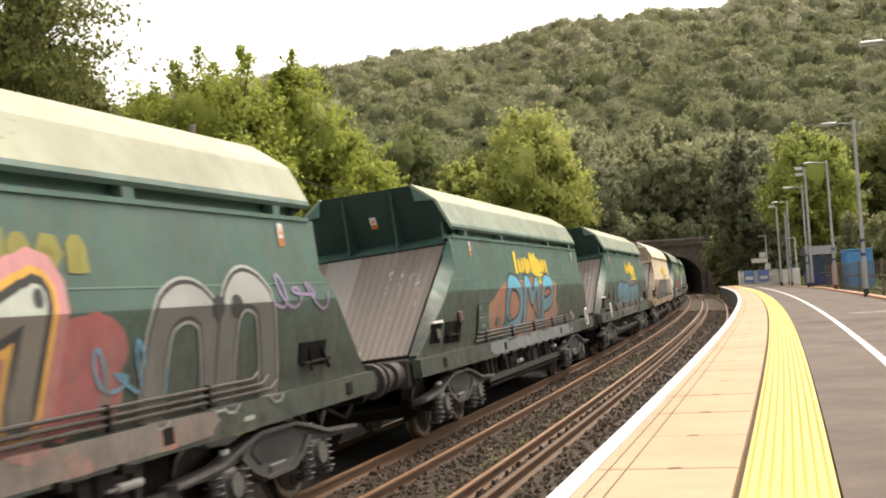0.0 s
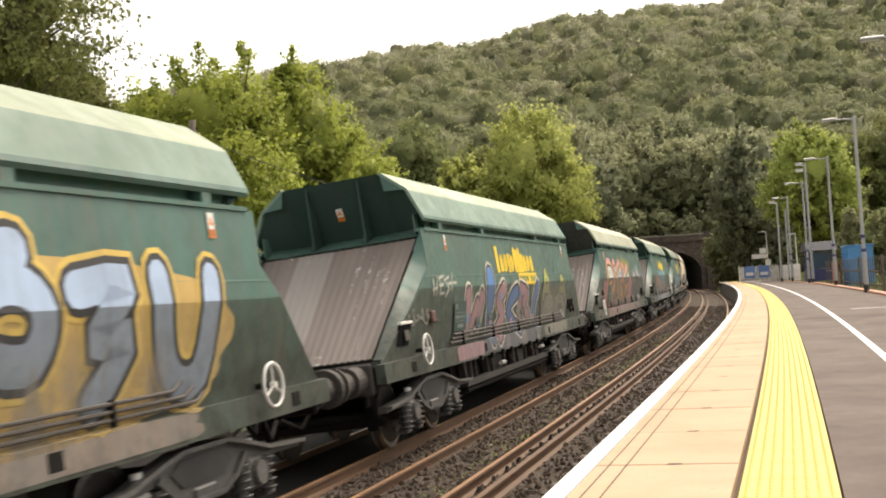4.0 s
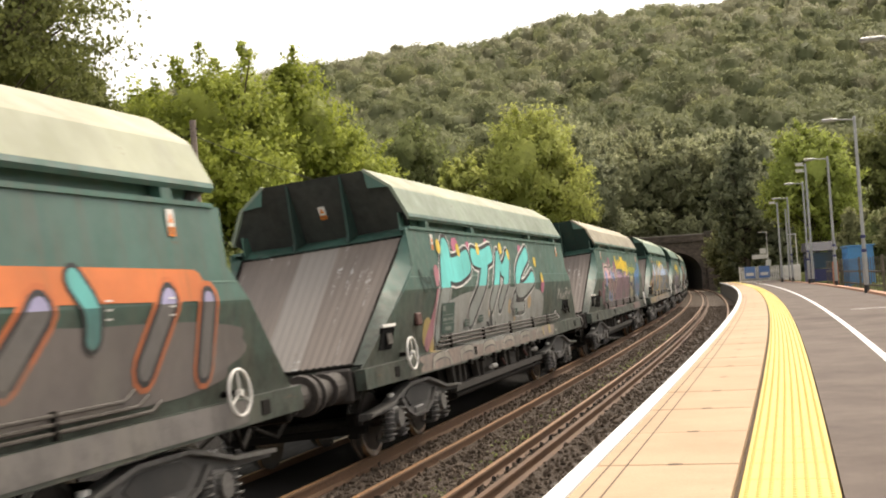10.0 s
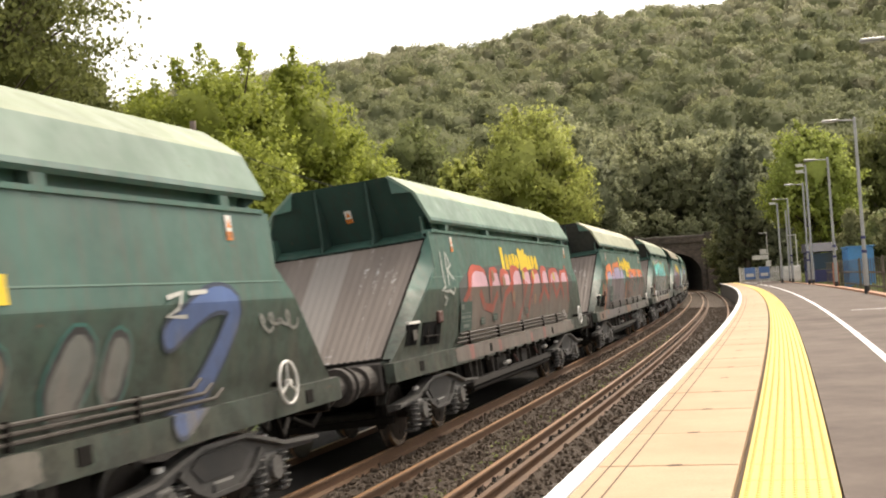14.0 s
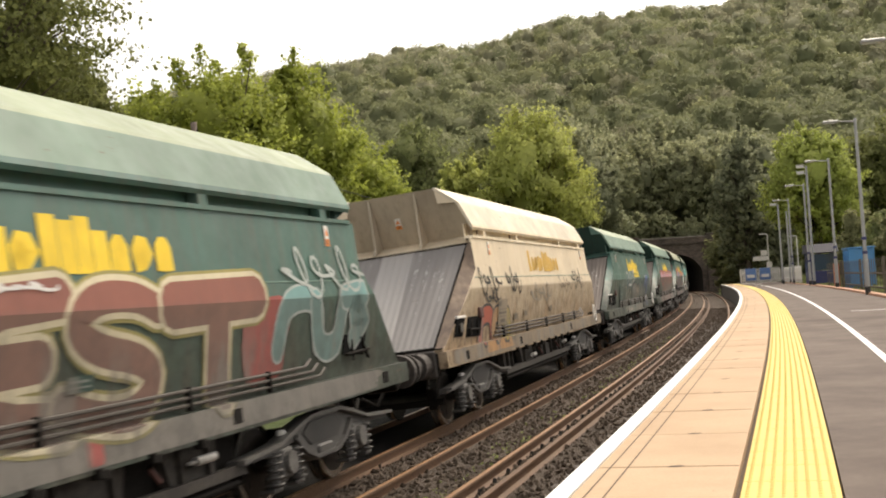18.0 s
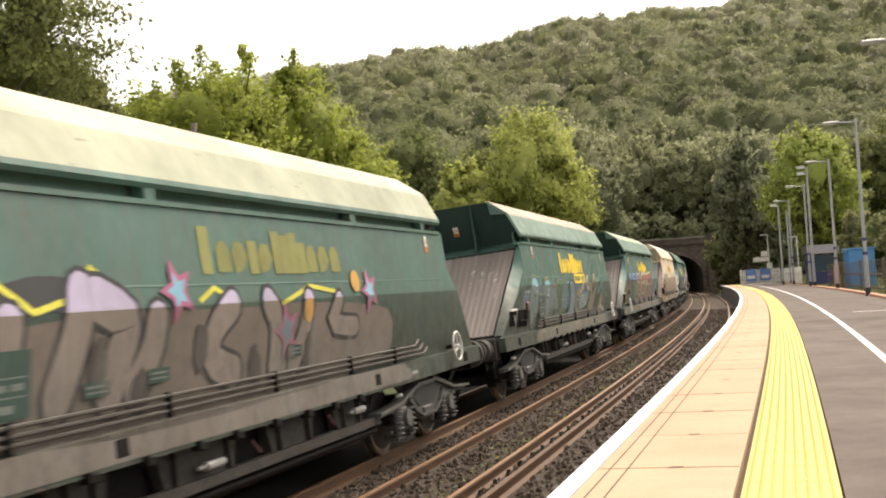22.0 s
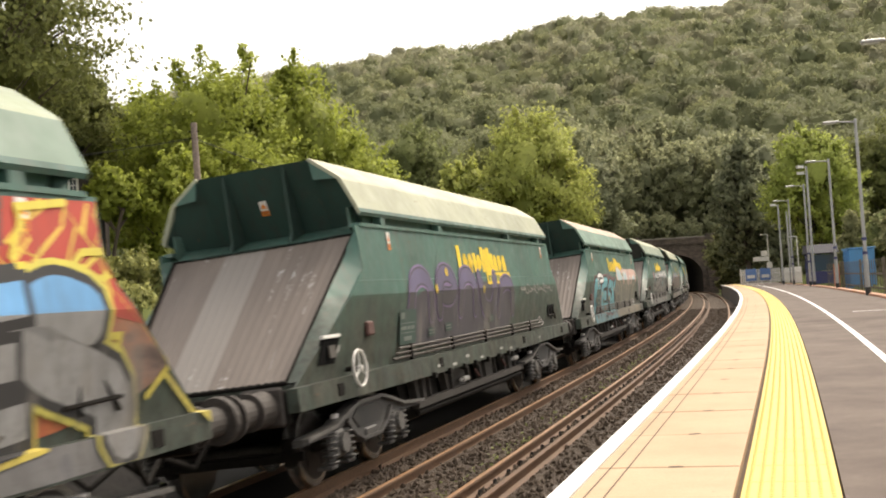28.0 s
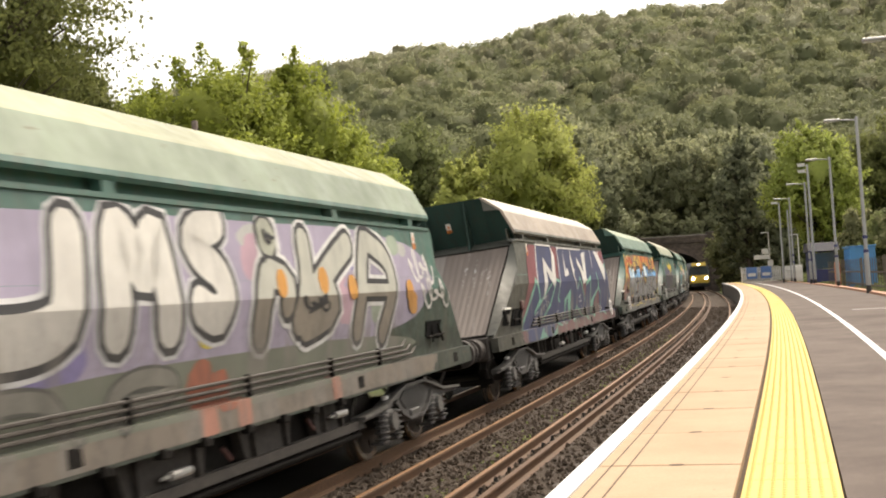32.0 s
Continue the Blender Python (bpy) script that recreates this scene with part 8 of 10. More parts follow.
def d_8(g):
    r = g.rng
    g.cloud(-6.4, 5.9, 1.5, 2.92, (0.34, 0.30, 0.40), 1, 0.08)
    for k in range(20):
        x, z, w = r.uniform(-5.8, 5.2), r.uniform(1.7, 2.75), r.uniform(0.12, 0.4)
        g.cloud(x - w, x + w, z - w * 0.6, min(2.93, z + w * 0.6), r.choice([(0.46, 0.30, 0.36), (0.62, 0.50, 0.06), (0.20, 0.17, 0.36), (0.42, 0.42, 0.40), (0.30, 0.36, 0.28)]), 1.4 + 0.07 * k, 0.25, 24)
    SV, OR = ((0.64, 0.62, 0.57), (0.50, 0.48, 0.44)), ((0.44, 0.44, 0.38), (0.22, 0.19, 0.15))
    blocks(g, [("U", -4.6, -2.55, 1.75, 2.9), ("M", -2.4, -1.2, 1.75, 2.92)], [SV], BK, (0.60, 0.60, 0.60), 3, 0.60, 0.07, 0.04)
    lettering(g, [(0.18, ((-0.42, 2.86), (-0.91, 2.71), (-0.81, 2.54), (-0.44, 2.39), (-0.37, 2.13), (-0.63, 1.93), (-0.89, 2.1)))],
              [SV], BK, (0.60, 0.60, 0.60), 3.6, 0.065, 0.04)
    lettering(g, [(0.16, ((0.54, 2.33), (0.36, 2.07), (0.33, 1.8))),
                (0.15, ((0.65, 2.38), (1.15, 2.26), (0.96, 2.06))),
                (0.16, ((1.58, 2.72), (1.55, 2.22), (1.27, 1.87))),
                (0.15, ((2.89, 2.71), (2.21, 2.44), (1.62, 2.14))),
                (0.14, ((2.16, 2.19), (2.29, 1.85), (1.44, 1.78))),
                (0.14, ((3.49, 2.77), (3.18, 2.28), (3.01, 1.69))),
                (0.14, ((3.61, 2.77), (4.29, 2.56), (4.35, 2.07), (3.91, 1.61))),
                (0.08, ((3.19, 2.16), (4.23, 2.14)))],
              [OR], BK, (0.66, 0.66, 0.64), 4, 0.065, 0.05)
    spots(g, ((0.7, 2.75),), (0.66, 0.66, 0.64), 0.30, 4)
    spots(g, ((0.7, 2.75),), BK, 0.25, 4.5)
    spots(g, ((0.7, 2.75),), (0.36, 0.37, 0.30), 0.19, 5)
    scrawl(g, 0.62, 0.8, 2.68, 2.82, BK, 2, 0.02, 9)
    spots(g, ((0.86, 2.27), (1.97, 2.29), (2.85, 2.2), (5.03, 2.12), (5.15, 1.95)), (0.56, 0.26, 0.05), 0.15, 8)
    scrawl(g, 1.4, 2.0, 1.95, 2.12, BK, 3, 0.018, 9)
    g.cloud(-6.4, 5.6, 1.14, 1.62, (0.14, 0.15, 0.115), 2, 0.08)
    spots(g, ((-0.9, 1.4), (-0.5, 1.3)), (0.36, 0.10, 0.05), 0.22, 3)
    blocks(g, [("loop", -2.4, -1.2, 1.16, 1.62), ("arch", -4.2, -2.8, 1.15, 1.6)], [(0.20, 0.195, 0.165)], (0.07, 0.07, 0.06), None, 3, 0.5, 0.03)
    scrawl(g, 5.2, 6.1, 2.2, 2.7, WH, 4, 0.022)
    scrawl(g, 5.6, 6.8, 1.85, 2.3, WH, 4, 0.022)
    g.cloud(-6.4, 6.0, 0.84, 1.10, (0.194, 0.158, 0.122), 1, 0.06)
    spots(g, ((-0.9, 0.97), (-0.2, 0.98), (2.1, 0.98)), (0.44, 0.18, 0.12), 0.14, 3)


def d_far(g):
    c = g.rng.choice([(0.10, 0.30, 0.42), (0.42, 0.14, 0.10), (0.33, 0.30, 0.34), (0.14, 0.14, 0.14)])
    g.cloud(-3.8, 3.6, 1.15, 2.1, GREY, 1, 0.2)
    g.piece(-3.4, 3.2, 1.3, 2.1, c, BK, 4, 3)


MARK = (-0.6, 2.6, 2.42, 2.80)
decorate(-9, "orange, red and pink graffiti with grey blocks", d_m9, (-1.43, 2.03, 2.44, 2.81, False, (0.26, 0.24, 0.05)))
decorate(-10, "blue graffiti letters on rusty orange", d_m10, (-1.43, 2.03, 2.44, 2.81, True))
decorate(-8, "blue and pink graffiti letters", d_m8, (-1.5, 1.9, 2.38, 2.80, True))
decorate(-7, "pale blue graffiti letters on gold", d_m7, (-1.43, 2.03, 2.44, 2.81, False))
decorate(-6, "lilac and pink graffiti with blue and yellow tags", d_m6, (-1.43, 2.03, 2.44, 2.81, True))
decorate(-5, "large turquoise graffiti letters with pink and yellow", d_m5)
decorate(-4, "orange, lilac and teal graffiti", d_m4, (-1.43, 2.03, 2.44, 2.81, True))
decorate(-3, "pink and red blurred graffiti", d_m3, (-1.43, 2.03, 2.44, 2.81, False))
decorate(-2, "chalk-like white tags and a blue scrawl", d_m2, (-1.43, 2.03, 2.44, 2.81, True))
decorate(-1, "black scribbled tags on cream paint", d_m1, (-1.43, 2.03, 2.44, 2.81, False, (0.62, 0.38, 0.08)))
decorate(0, "brown and cream graffiti letters on green patch", d_0, (-1.43, 2.03, 2.44, 2.81, False))
decorate(1, "blue and yellow outlined graffiti", d_1, (-1.60, 1.78, 2.41, 2.84, True))
decorate(2, "lilac and black graffiti with yellow spikes", d_2, (-1.43, 2.03, 2.44, 2.81, False, (0.22, 0.22, 0.06)))
decorate(3, "silver and black graffiti letters", d_3, (-1.43, 2.03, 2.44, 2.81, False))
decorate(4, "turquoise letters beside white graffiti", d_4, (-1.43, 2.03, 2.44, 2.81, True))
decorate(5, "faded purple graffiti with a row of white marks", d_5, (-1.43, 2.03, 2.44, 2.81, True))
decorate(6, "flame-orange mural with blue and grey letters", d_6, None, False)
decorate(7, "navy letters edged in white over mint strokes", d_7, None, False)
decorate(8, "silver graffiti letters with orange and lilac", d_8, None, False)
decorate(9, "green and white scrawled graffiti", d_far, MARK + (True,))
decorate(10, "green and white scrawled graffiti", d_far, MARK + (True,))
for j in range(FIRST, -10):
    decorate(j, "small faded graffiti", d_far, MARK + (True,))


# small departures of the train from its even gain in speed: seconds, metres
PACE = [(0, 0.05), (3, -0.1), (6, 0.0), (9, 0.05), (10, 0.06), (12, -0.16), (13, -0.16), (14, -0.03), (17, 0.0), (19, -0.08), (20, 0.12), (21, 0.12), (22, 0.15), (23, -0.20), (24, 0.0), (25, 0.10), (28, -0.05), (30, 0.06), (32, -0.06)]


def travelled(t):
    """Metres that the train has gone at t seconds."""
    u = (t - 16) / 16
    s = -1.47 * u ** 6 + 1.843 * u ** 5 + 2.926 * u ** 4 - 0.313 * u ** 3 + 9.888 * u ** 2 + 153.735 * u - 20.044
    return s + 0.7 * float(np.interp(t, [q[0] for q in PACE], [q[1] for q in PACE]))


CANT = 0.0794


def wagon_pose(s):
    a, b = line(s - PIVOT), line(s + PIVOT)
    d = b - a
    return Matrix.Translation((a + b) / 2) @ Matrix.Rotation(math.atan2(d.y, d.x), 4, "Z") @ Matrix.Rotation(-CANT, 4, "X")
# ---- trees, woods and hedges ----
BARK = plain("bark", (0.10, 0.075, 0.055), 0.9, 0, 14, 0.35, (0.05, 0.05, 0.03), 0.5, 1.0)
LEAF_BRIGHT = leaf("leaf_bright", (0.385, 0.445, 0.085), 0.25, 0.5)
LEAF_LIME = leaf("leaf_lime", (0.460, 0.530, 0.140), 0.3, 0.5)
LEAF_VALLEY = leaf("leaf_valley", (0.540, 0.580, 0.175), 0.2, 0.5)
LEAF_MID = leaf("leaf_mid", (0.250, 0.290, 0.115), 0.4, 0.5)
LEAF_DARK = leaf("leaf_dark", (0.232, 0.258, 0.088), 0.4, 0.5)
LEAF_DEEP = leaf("leaf_deep", (0.410, 0.430, 0.250), 0.3, 0.5)
LEAF_OLIVE = leaf("leaf_olive", (0.300, 0.310, 0.149), 0.4, 0.5)
LEAF_WILLOW = leaf("leaf_willow", (0.430, 0.425, 0.210), 0.4, 0.5)
LEAF_IVY = leaf("leaf_ivy", (0.350, 0.365, 0.130), 0.4, 0.5)
LEAF_GREY = leaf("leaf_grey", (0.310, 0.335, 0.203), 0.35, 0.5)
# the paler, greyer tones put distance haze into the leaf colour
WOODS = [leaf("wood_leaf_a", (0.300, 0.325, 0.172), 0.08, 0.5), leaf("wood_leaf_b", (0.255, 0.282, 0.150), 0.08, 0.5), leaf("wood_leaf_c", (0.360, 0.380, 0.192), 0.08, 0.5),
         leaf("wood_leaf_d", (0.345, 0.345, 0.215), 0.08, 0.5), leaf("wood_leaf_e", (0.265, 0.290, 0.155), 0.08, 0.5), leaf("wood_leaf_haze", (0.455, 0.455, 0.300), 0.08, 0.5)]


def sphere_dirs(rng, n_):
    v = rng.normal(0, 1, (n_, 3))
    return v / np.linalg.norm(v, axis=1, keepdims=True)


def leaf_cards(rng, pos, out, size, tilt=0.85):
    """A four-cornered leaf spray at each position, facing roughly outwards."""
    n_ = len(pos)
    nrm = out + rng.normal(0, tilt, (n_, 3))
    nrm /= np.linalg.norm(nrm, axis=1, keepdims=True)
    up = rng.normal(0, 1, (n_, 3))
    a = np.cross(nrm, up)
    a /= np.linalg.norm(a, axis=1, keepdims=True) + 1e-9
    b = np.cross(nrm, a)
    s = size * rng.uniform(0.55, 1.25, (n_, 1))
    k = rng.uniform(0.45, 0.8, (n_, 1))
    bend = nrm * s * rng.uniform(-0.25, 0.25, (n_, 1))
    v = np.stack([pos - a * s, pos - b * s * k + bend, pos + a * s, pos + b * s * k + bend], 1)
    return v.reshape(-1, 3)


def leaf_normals(rng, out, whole, jitter=0.3):
    """Leaf sprays are lit as parts of a rounded crown: their normals follow its bulge."""
    n_ = out * 0.70 + whole * 0.55 + np.array([0, 0, 0.3]) + rng.normal(0, jitter, out.shape)
    n_ /= np.linalg.norm(n_, axis=1, keepdims=True)
    return np.repeat(n_, 4, 0)


def quads(count, start=0):
    return (np.arange(count)[:, None] * 4 + np.arange(4) + start)


def fast_mesh(name, verts, faces4, mats, index=None, parent=None, normals=None):
    me = bpy.data.meshes.new(name)
    nv, nf = len(verts), len(faces4)
    me.vertices.add(nv)
    me.vertices.foreach_set("co", np.asarray(verts, np.float32).ravel())
    me.loops.add(nf * 4)
    me.loops.foreach_set("vertex_index", np.asarray(faces4, np.int32).ravel())
    me.polygons.add(nf)
    me.polygons.foreach_set("loop_start", np.arange(nf, dtype=np.int32) * 4)
    for m in mats:
        me.materials.append(m)
    if index is not None:
        me.polygons.foreach_set("material_index", np.asarray(index, np.int32))
    me.update(calc_edges=True)
    if normals is not None:
        me.polygons.foreach_set("use_smooth", np.ones(nf, bool))
        me.normals_split_custom_set_from_vertices(normals)
    ob = new(name, me)
    if parent:
        ob.parent = parent
    return ob


def crown_points(rng, lumps, per):
    """Positions and outward ways on the upper shells of a set of lumps (x, y, z, r, squash)."""
    P, O = [], []
    for x, y, z, r, q in lumps:
        d = sphere_dirs(rng, per)
        d[:, 2] = np.where(d[:, 2] < -0.45, -d[:, 2] * 0.6, d[:, 2])
        rad = r * rng.uniform(0.72, 1.08, (per, 1)) * (1 + 0.16 * np.sin(d[:, :1] * 7 + x) * np.cos(d[:, 1:2] * 6 + y))
        P.append(np.array([x, y, z]) + d * rad * np.array([1, 1, q]))
        O.append(d)
    return np.concatenate(P), np.concatenate(O)


CORE_V, CORE_F = [], []
_b = bmesh.new()
bmesh.ops.create_uvsphere(_b, u_segments=8, v_segments=6, radius=1.0)
_b.verts.ensure_lookup_table()
CORE_V = np.array([tuple(v.co) for v in _b.verts])
CORE_F = np.array([[v.index for v in f.verts] if len(f.verts) == 4 else [v.index for v in f.verts] + [f.verts[0].index] for f in _b.faces if len(f.verts) == 4])
_b.free()


def away(P, c):
    d = P - np.asarray(c)
    return d / (np.linalg.norm(d, axis=1, keepdims=True) + 1e-6)


def cores(rng, lumps, k):
    """Rough inner bodies of the leaf lumps."""
    V, F, o = [], [], 0
    for x, y, z, r, q in lumps:
        V.append(np.array([x, y, z]) + CORE_V * np.array([r, r, r * q]) * k * rng.uniform(0.8, 1.15, (len(CORE_V), 1)))
        F.append(CORE_F + o)
        o += len(CORE_V)
    nrm = np.tile(CORE_V, (len(lumps), 1))
    return np.concatenate(V), np.concatenate(F), nrm / np.linalg.norm(nrm, axis=1, keepdims=True)


def tree(x, y, base, top, radius, mat, label, seed, lumps=22, per=330, size=0.22, low=0.3, shape=1.0, twigs=0, spray=0.15, ragged=0.07, rise=0.35, flat=1.0, dense=22, tall_name="tree"):
    """Trunk, limbs and a crown of leaf clumps between low (share of the height) and the top."""
    rng = np.random.default_rng(seed)
    root = empty(tall_name, pose(x, y, base))
    tagged(root, label, "tree")
    h = top - base
    bm = bmesh.new()
    foot = min(0.0, land(x, y) - 0.15 - base)
    bends = [Vector((rng.normal(0, 0.12) * k, rng.normal(0, 0.12) * k, h * 0.8 * k / 5)) for k in range(6)]
    r0 = max(0.12, h * 0.022)
    bends[0].z = foot
    for k in range(5):
        rod(bm, bends[k], bends[k + 1], r0 * (1 - k * 0.16), r0 * (1 - (k + 1) * 0.16), 9)
    mid, half = h * (low + 1) / 2, h * (1 - low) / 2
    ph = rng.uniform(0, 6.28, 6)
    inner = []
    for i in range(dense):  # the body of the crown, in rounded clumps
        d = sphere_dirs(rng, 1)[0]
        k = rng.uniform(0.15, 0.70)
        lr = radius * 0.34 * rng.uniform(0.75, 1.2)
        inner.append((d[0] * k * radius, d[1] * k * radius, mid + d[2] * k * half, lr, min(1.4, max(0.7, half / radius))))
    # leafy sprays at the ends of the boughs
    n_s = lumps * 5
    D = sphere_dirs(rng, n_s)
    bulge = 0.86 + 0.13 * np.sin(D[:, 0] * 4 + ph[0]) * np.cos(D[:, 2] * 5 + ph[1]) + 0.10 * np.sin(D[:, 1] * 7 + D[:, 2] * 6 + ph[2]) + rng.normal(0, ragged, n_s)
    wide = 1 - 0.35 * shape * np.maximum(0, D[:, 2])
    reach = bulge * rng.uniform(0.62, 1.0, n_s) ** 0.5
    C = np.stack([D[:, 0] * radius * wide * reach, D[:, 1] * radius * wide * reach, mid + D[:, 2] * half * reach], 1)
    for c in C[::5]:
        j = min(4, max(1, int(c[2] / h * 5)))
        rod(bm, bends[j], Vector(c) * 0.96, r0 * 0.3, 0.02, 5)
    sr = radius * spray * rng.uniform(0.6, 1.3, n_s)
    m_ = max(20, per // 4)
    grow = D * np.array([1, 1, 0.5]) + np.array([0, 0, rise])
    grow /= np.linalg.norm(grow, axis=1, keepdims=True)
    along = np.clip(rng.normal(0, 0.85, (n_s, m_, 1)), -1.3, 1.3)
    near = np.clip(rng.normal(0, 0.38, (n_s, m_, 3)), -0.62, 0.62) * np.array([1, 1, flat])
    Q = C[:, None] + near * sr[:, None, None] + grow[:, None] * along * sr[:, None, None]
    bulb = near + grow[:, None] * (along + 0.35) * 0.5 + rng.normal(0, 0.05, near.shape)
    bulb /= np.linalg.norm(bulb, axis=2, keepdims=True)
    P, O = Q.reshape(-1, 3), (bulb * 0.8 + D[:, None] * 0.35).reshape(-1, 3)
    for i in range(twigs):  # young shoots standing above the crown
        q = np.array([rng.uniform(-0.55, 0.55) * radius, rng.normal(0, radius * 0.2), h * rng.uniform(0.88, 1.0)])
        tip = q + np.array([rng.normal(0, 0.25), 0, rng.uniform(0.4, 1.2)])
        rod(bm, bends[3], Vector(q), r0 * 0.3, 0.03, 5)
        rod(bm, Vector(q), Vector(tip), 0.03, 0.010, 5)
        for k in (0.05, 0.3, 0.55, 0.8, 1.0):
            c = q + (tip - q) * k + rng.normal(0, 0.10, 3)
            T = c + rng.normal(0, 0.13 + 0.10 * (1 - k), (26, 3))
            P, O = np.concatenate([P, T]), np.concatenate([O, np.tile([0, -0.6, 0.6], (26, 1))])
    part("trunk", bm, BARK, root)
    PI, OI = crown_points(rng, inner, per // 2 + 60)
    P, O = np.concatenate([P, PI]), np.concatenate([O, OI])
    LV = leaf_cards(rng, P, O, size)
    CV, CF, CN = cores(rng, inner, 0.72)
    fast_mesh("crown", np.concatenate([LV, CV]), np.concatenate([quads(len(P)), CF + len(LV)]), [mat], parent=root, normals=np.concatenate([leaf_normals(rng, O, away(P, (0, 0, mid))), away(CV, (0, 0, mid))]))
    return root


# tall dark tree and the shrubs beside the line, left of the train
tree(-18.3, 46, 3.0, 20.8, 5.8, LEAF_DARK, "tall dark-leaved tree leaning over the railway", 11, 54, 400, 0.12, 0.31, 0.2, spray=0.20, ragged=0.10, rise=-0.15, flat=0.4, dense=24)
tree(-19.4, 58.5, 3.0, 16.5, 3.3, LEAF_DARK, "dark-leaved tree behind the house", 22, 60, 340, 0.11, 0.35, 0.4, spray=0.14, ragged=0.1, rise=-0.1)
tree(-24.5, 50, 3.0, 21, 5.4, LEAF_DARK, "tall dark-leaved tree behind the line", 12, 50, 300, 0.15, 0.1, 0.3)
tree(-11.6, 62, 3.5, 15.2, 4.6, LEAF_BRIGHT, "bright green sycamore beside the line", 13, 74, 330, 0.14, 0.05, 0.7, twigs=6, spray=0.15, ragged=0.09, rise=0.6)
tree(-7.9, 65, 3.5, 14.9, 3.9, LEAF_BRIGHT, "bright green young tree beside the line", 14, 64, 330, 0.14, 0.05, 0.9, twigs=6, spray=0.16, ragged=0.09, rise=0.6)
tree(-16.0, 66, 3.5, 14.6, 4.2, LEAF_BRIGHT, "bright green tree behind the house", 15, 52, 320, 0.14, 0.05, 0.8, twigs=3, spray=0.16, ragged=0.09, rise=0.6)
tree(-5.0, 70, 3.2, 12.2, 3.3, LEAF_BRIGHT, "low bright green tree beside the line", 16, 50, 260, 0.13, 0.05, 0.8)
tree(-9.8, 57, 3.5, 10.4, 3.4, LEAF_BRIGHT, "bushy green tree behind a telegraph pole", 17, 46, 260, 0.13, 0.0, 0.6)
tree(-16.2, 41, 1.2, 8.7, 1.7, LEAF_WILLOW, "pale olive-leaved willow bush beside the line", 18, 30, 380, 0.09, 0.0, 0.5, tall_name="bush")
tree(-15.7, 43.5, 1.2, 8.5, 1.5, LEAF_WILLOW, "pale olive-leaved willow in front of the house", 23, 28, 380, 0.09, 0.0, 0.9, ragged=0.12, tall_name="bush")
tree(-14.7, 42.3, 1.2, 5.9, 1.4, LEAF_WILLOW, "olive-leaved bush under the house window", 19, 24, 400, 0.09, 0.0, 0.7, ragged=0.12, tall_name="bush")
tree(-14.35, 51.2, 3.0, 8.6, 1.15, LEAF_BRIGHT, "slim bright green tree at the house corner", 24, 26, 280, 0.12, 0.55, 0.4)
tree(-12.4, 53.5, 2.4, 9.8, 2.0, LEAF_BRIGHT, "dense green tree beside the house", 25, 40, 280, 0.12, 0.0, 0.5)
for i, (x_, y_, t_, r_, m_) in enumerate(((-15.2, 38.0, 4.6, 1.7, LEAF_WILLOW), (-13.4, 38.2, 4.4, 1.6, LEAF_IVY), (-12.2, 39.6, 4.35, 1.5, LEAF_IVY), (-10.9, 40.6, 4.3, 1.5, LEAF_IVY), (-9.4, 42.0, 4.3, 1.6, LEAF_MID), (-8.0, 44.0, 4.4, 1.7, LEAF_MID),
                                          (-14.6, 34.6, 3.3, 1.5, LEAF_WILLOW), (-13.0, 35.0, 3.2, 1.4, LEAF_IVY), (-11.6, 35.8, 3.2, 1.4, LEAF_IVY), (-10.2, 37.0, 3.2, 1.4, LEAF_IVY))):
    tree(x_, y_, land(x_, y_) - 0.9, t_, r_, m_, "shaggy ivy-covered hedge bush beside the line", 70 + i, 20, 330, 0.085, 0.0, 0.05, tall_name="bush")
# middle distance behind the train
tree(9.2, 112, 2.0, 19.6, 5.7, LEAF_VALLEY, "broad rounded green tree in the valley", 31, 70, 330, 0.19, 0.12, 0.6, ragged=0.04)
tree(-2.4, 128, 2.0, 21.0, 5.6, LEAF_MID, "leafy green tree in the valley", 32, 50, 280, 0.22, 0.1, 0.5)
tree(-9.0, 122, 2.0, 19.4, 5.0, LEAF_MID, "leafy green tree in the valley", 33, 50, 280, 0.22, 0.1, 0.5)
tree(2.0, 108, 2.0, 14.6, 3.4, LEAF_VALLEY, "small green tree in front of the wood", 34, 50, 280, 0.22, 0.05, 0.7)
tree(4.8, 136, 2.0, 19.5, 4.8, LEAF_DARK, "dark green tree in the valley", 35, 36, 240, 0.24, 0.1, 0.5)
tree(16.0, 150, 2.5, 17.0, 4.6, LEAF_DARK, "dark green tree above the cutting", 36, 36, 240, 0.24, 0.05, 0.4)
tree(21.5, 166, 4.0, 22.5, 4.8, LEAF_GREY, "tall grey-green tree by the tunnel", 37, 36, 240, 0.24, 0.1, 0.9)
DEEP_AT = [Vector(v) for v in ((27, 181), (33, 185), (39, 183), (24, 190), (30, 197), (36, 195), (44, 191), (19, 179), (50, 186), (14, 172), (46, 178))]
for i, c_ in enumerate(DEEP_AT):
    x_, y_ = c_.x, c_.y
    base_ = land(x_, y_) - 0.3
    t_ = base_ + (15, 17, 16, 18, 17, 19, 16, 18)[i % 8]
    tree(x_, y_, base_, t_, 5.4, LEAF_DEEP, "deep green tree above the tunnel mouth", 40 + i, 32, 240, 0.28, 0.0, 0.3, spray=0.13)
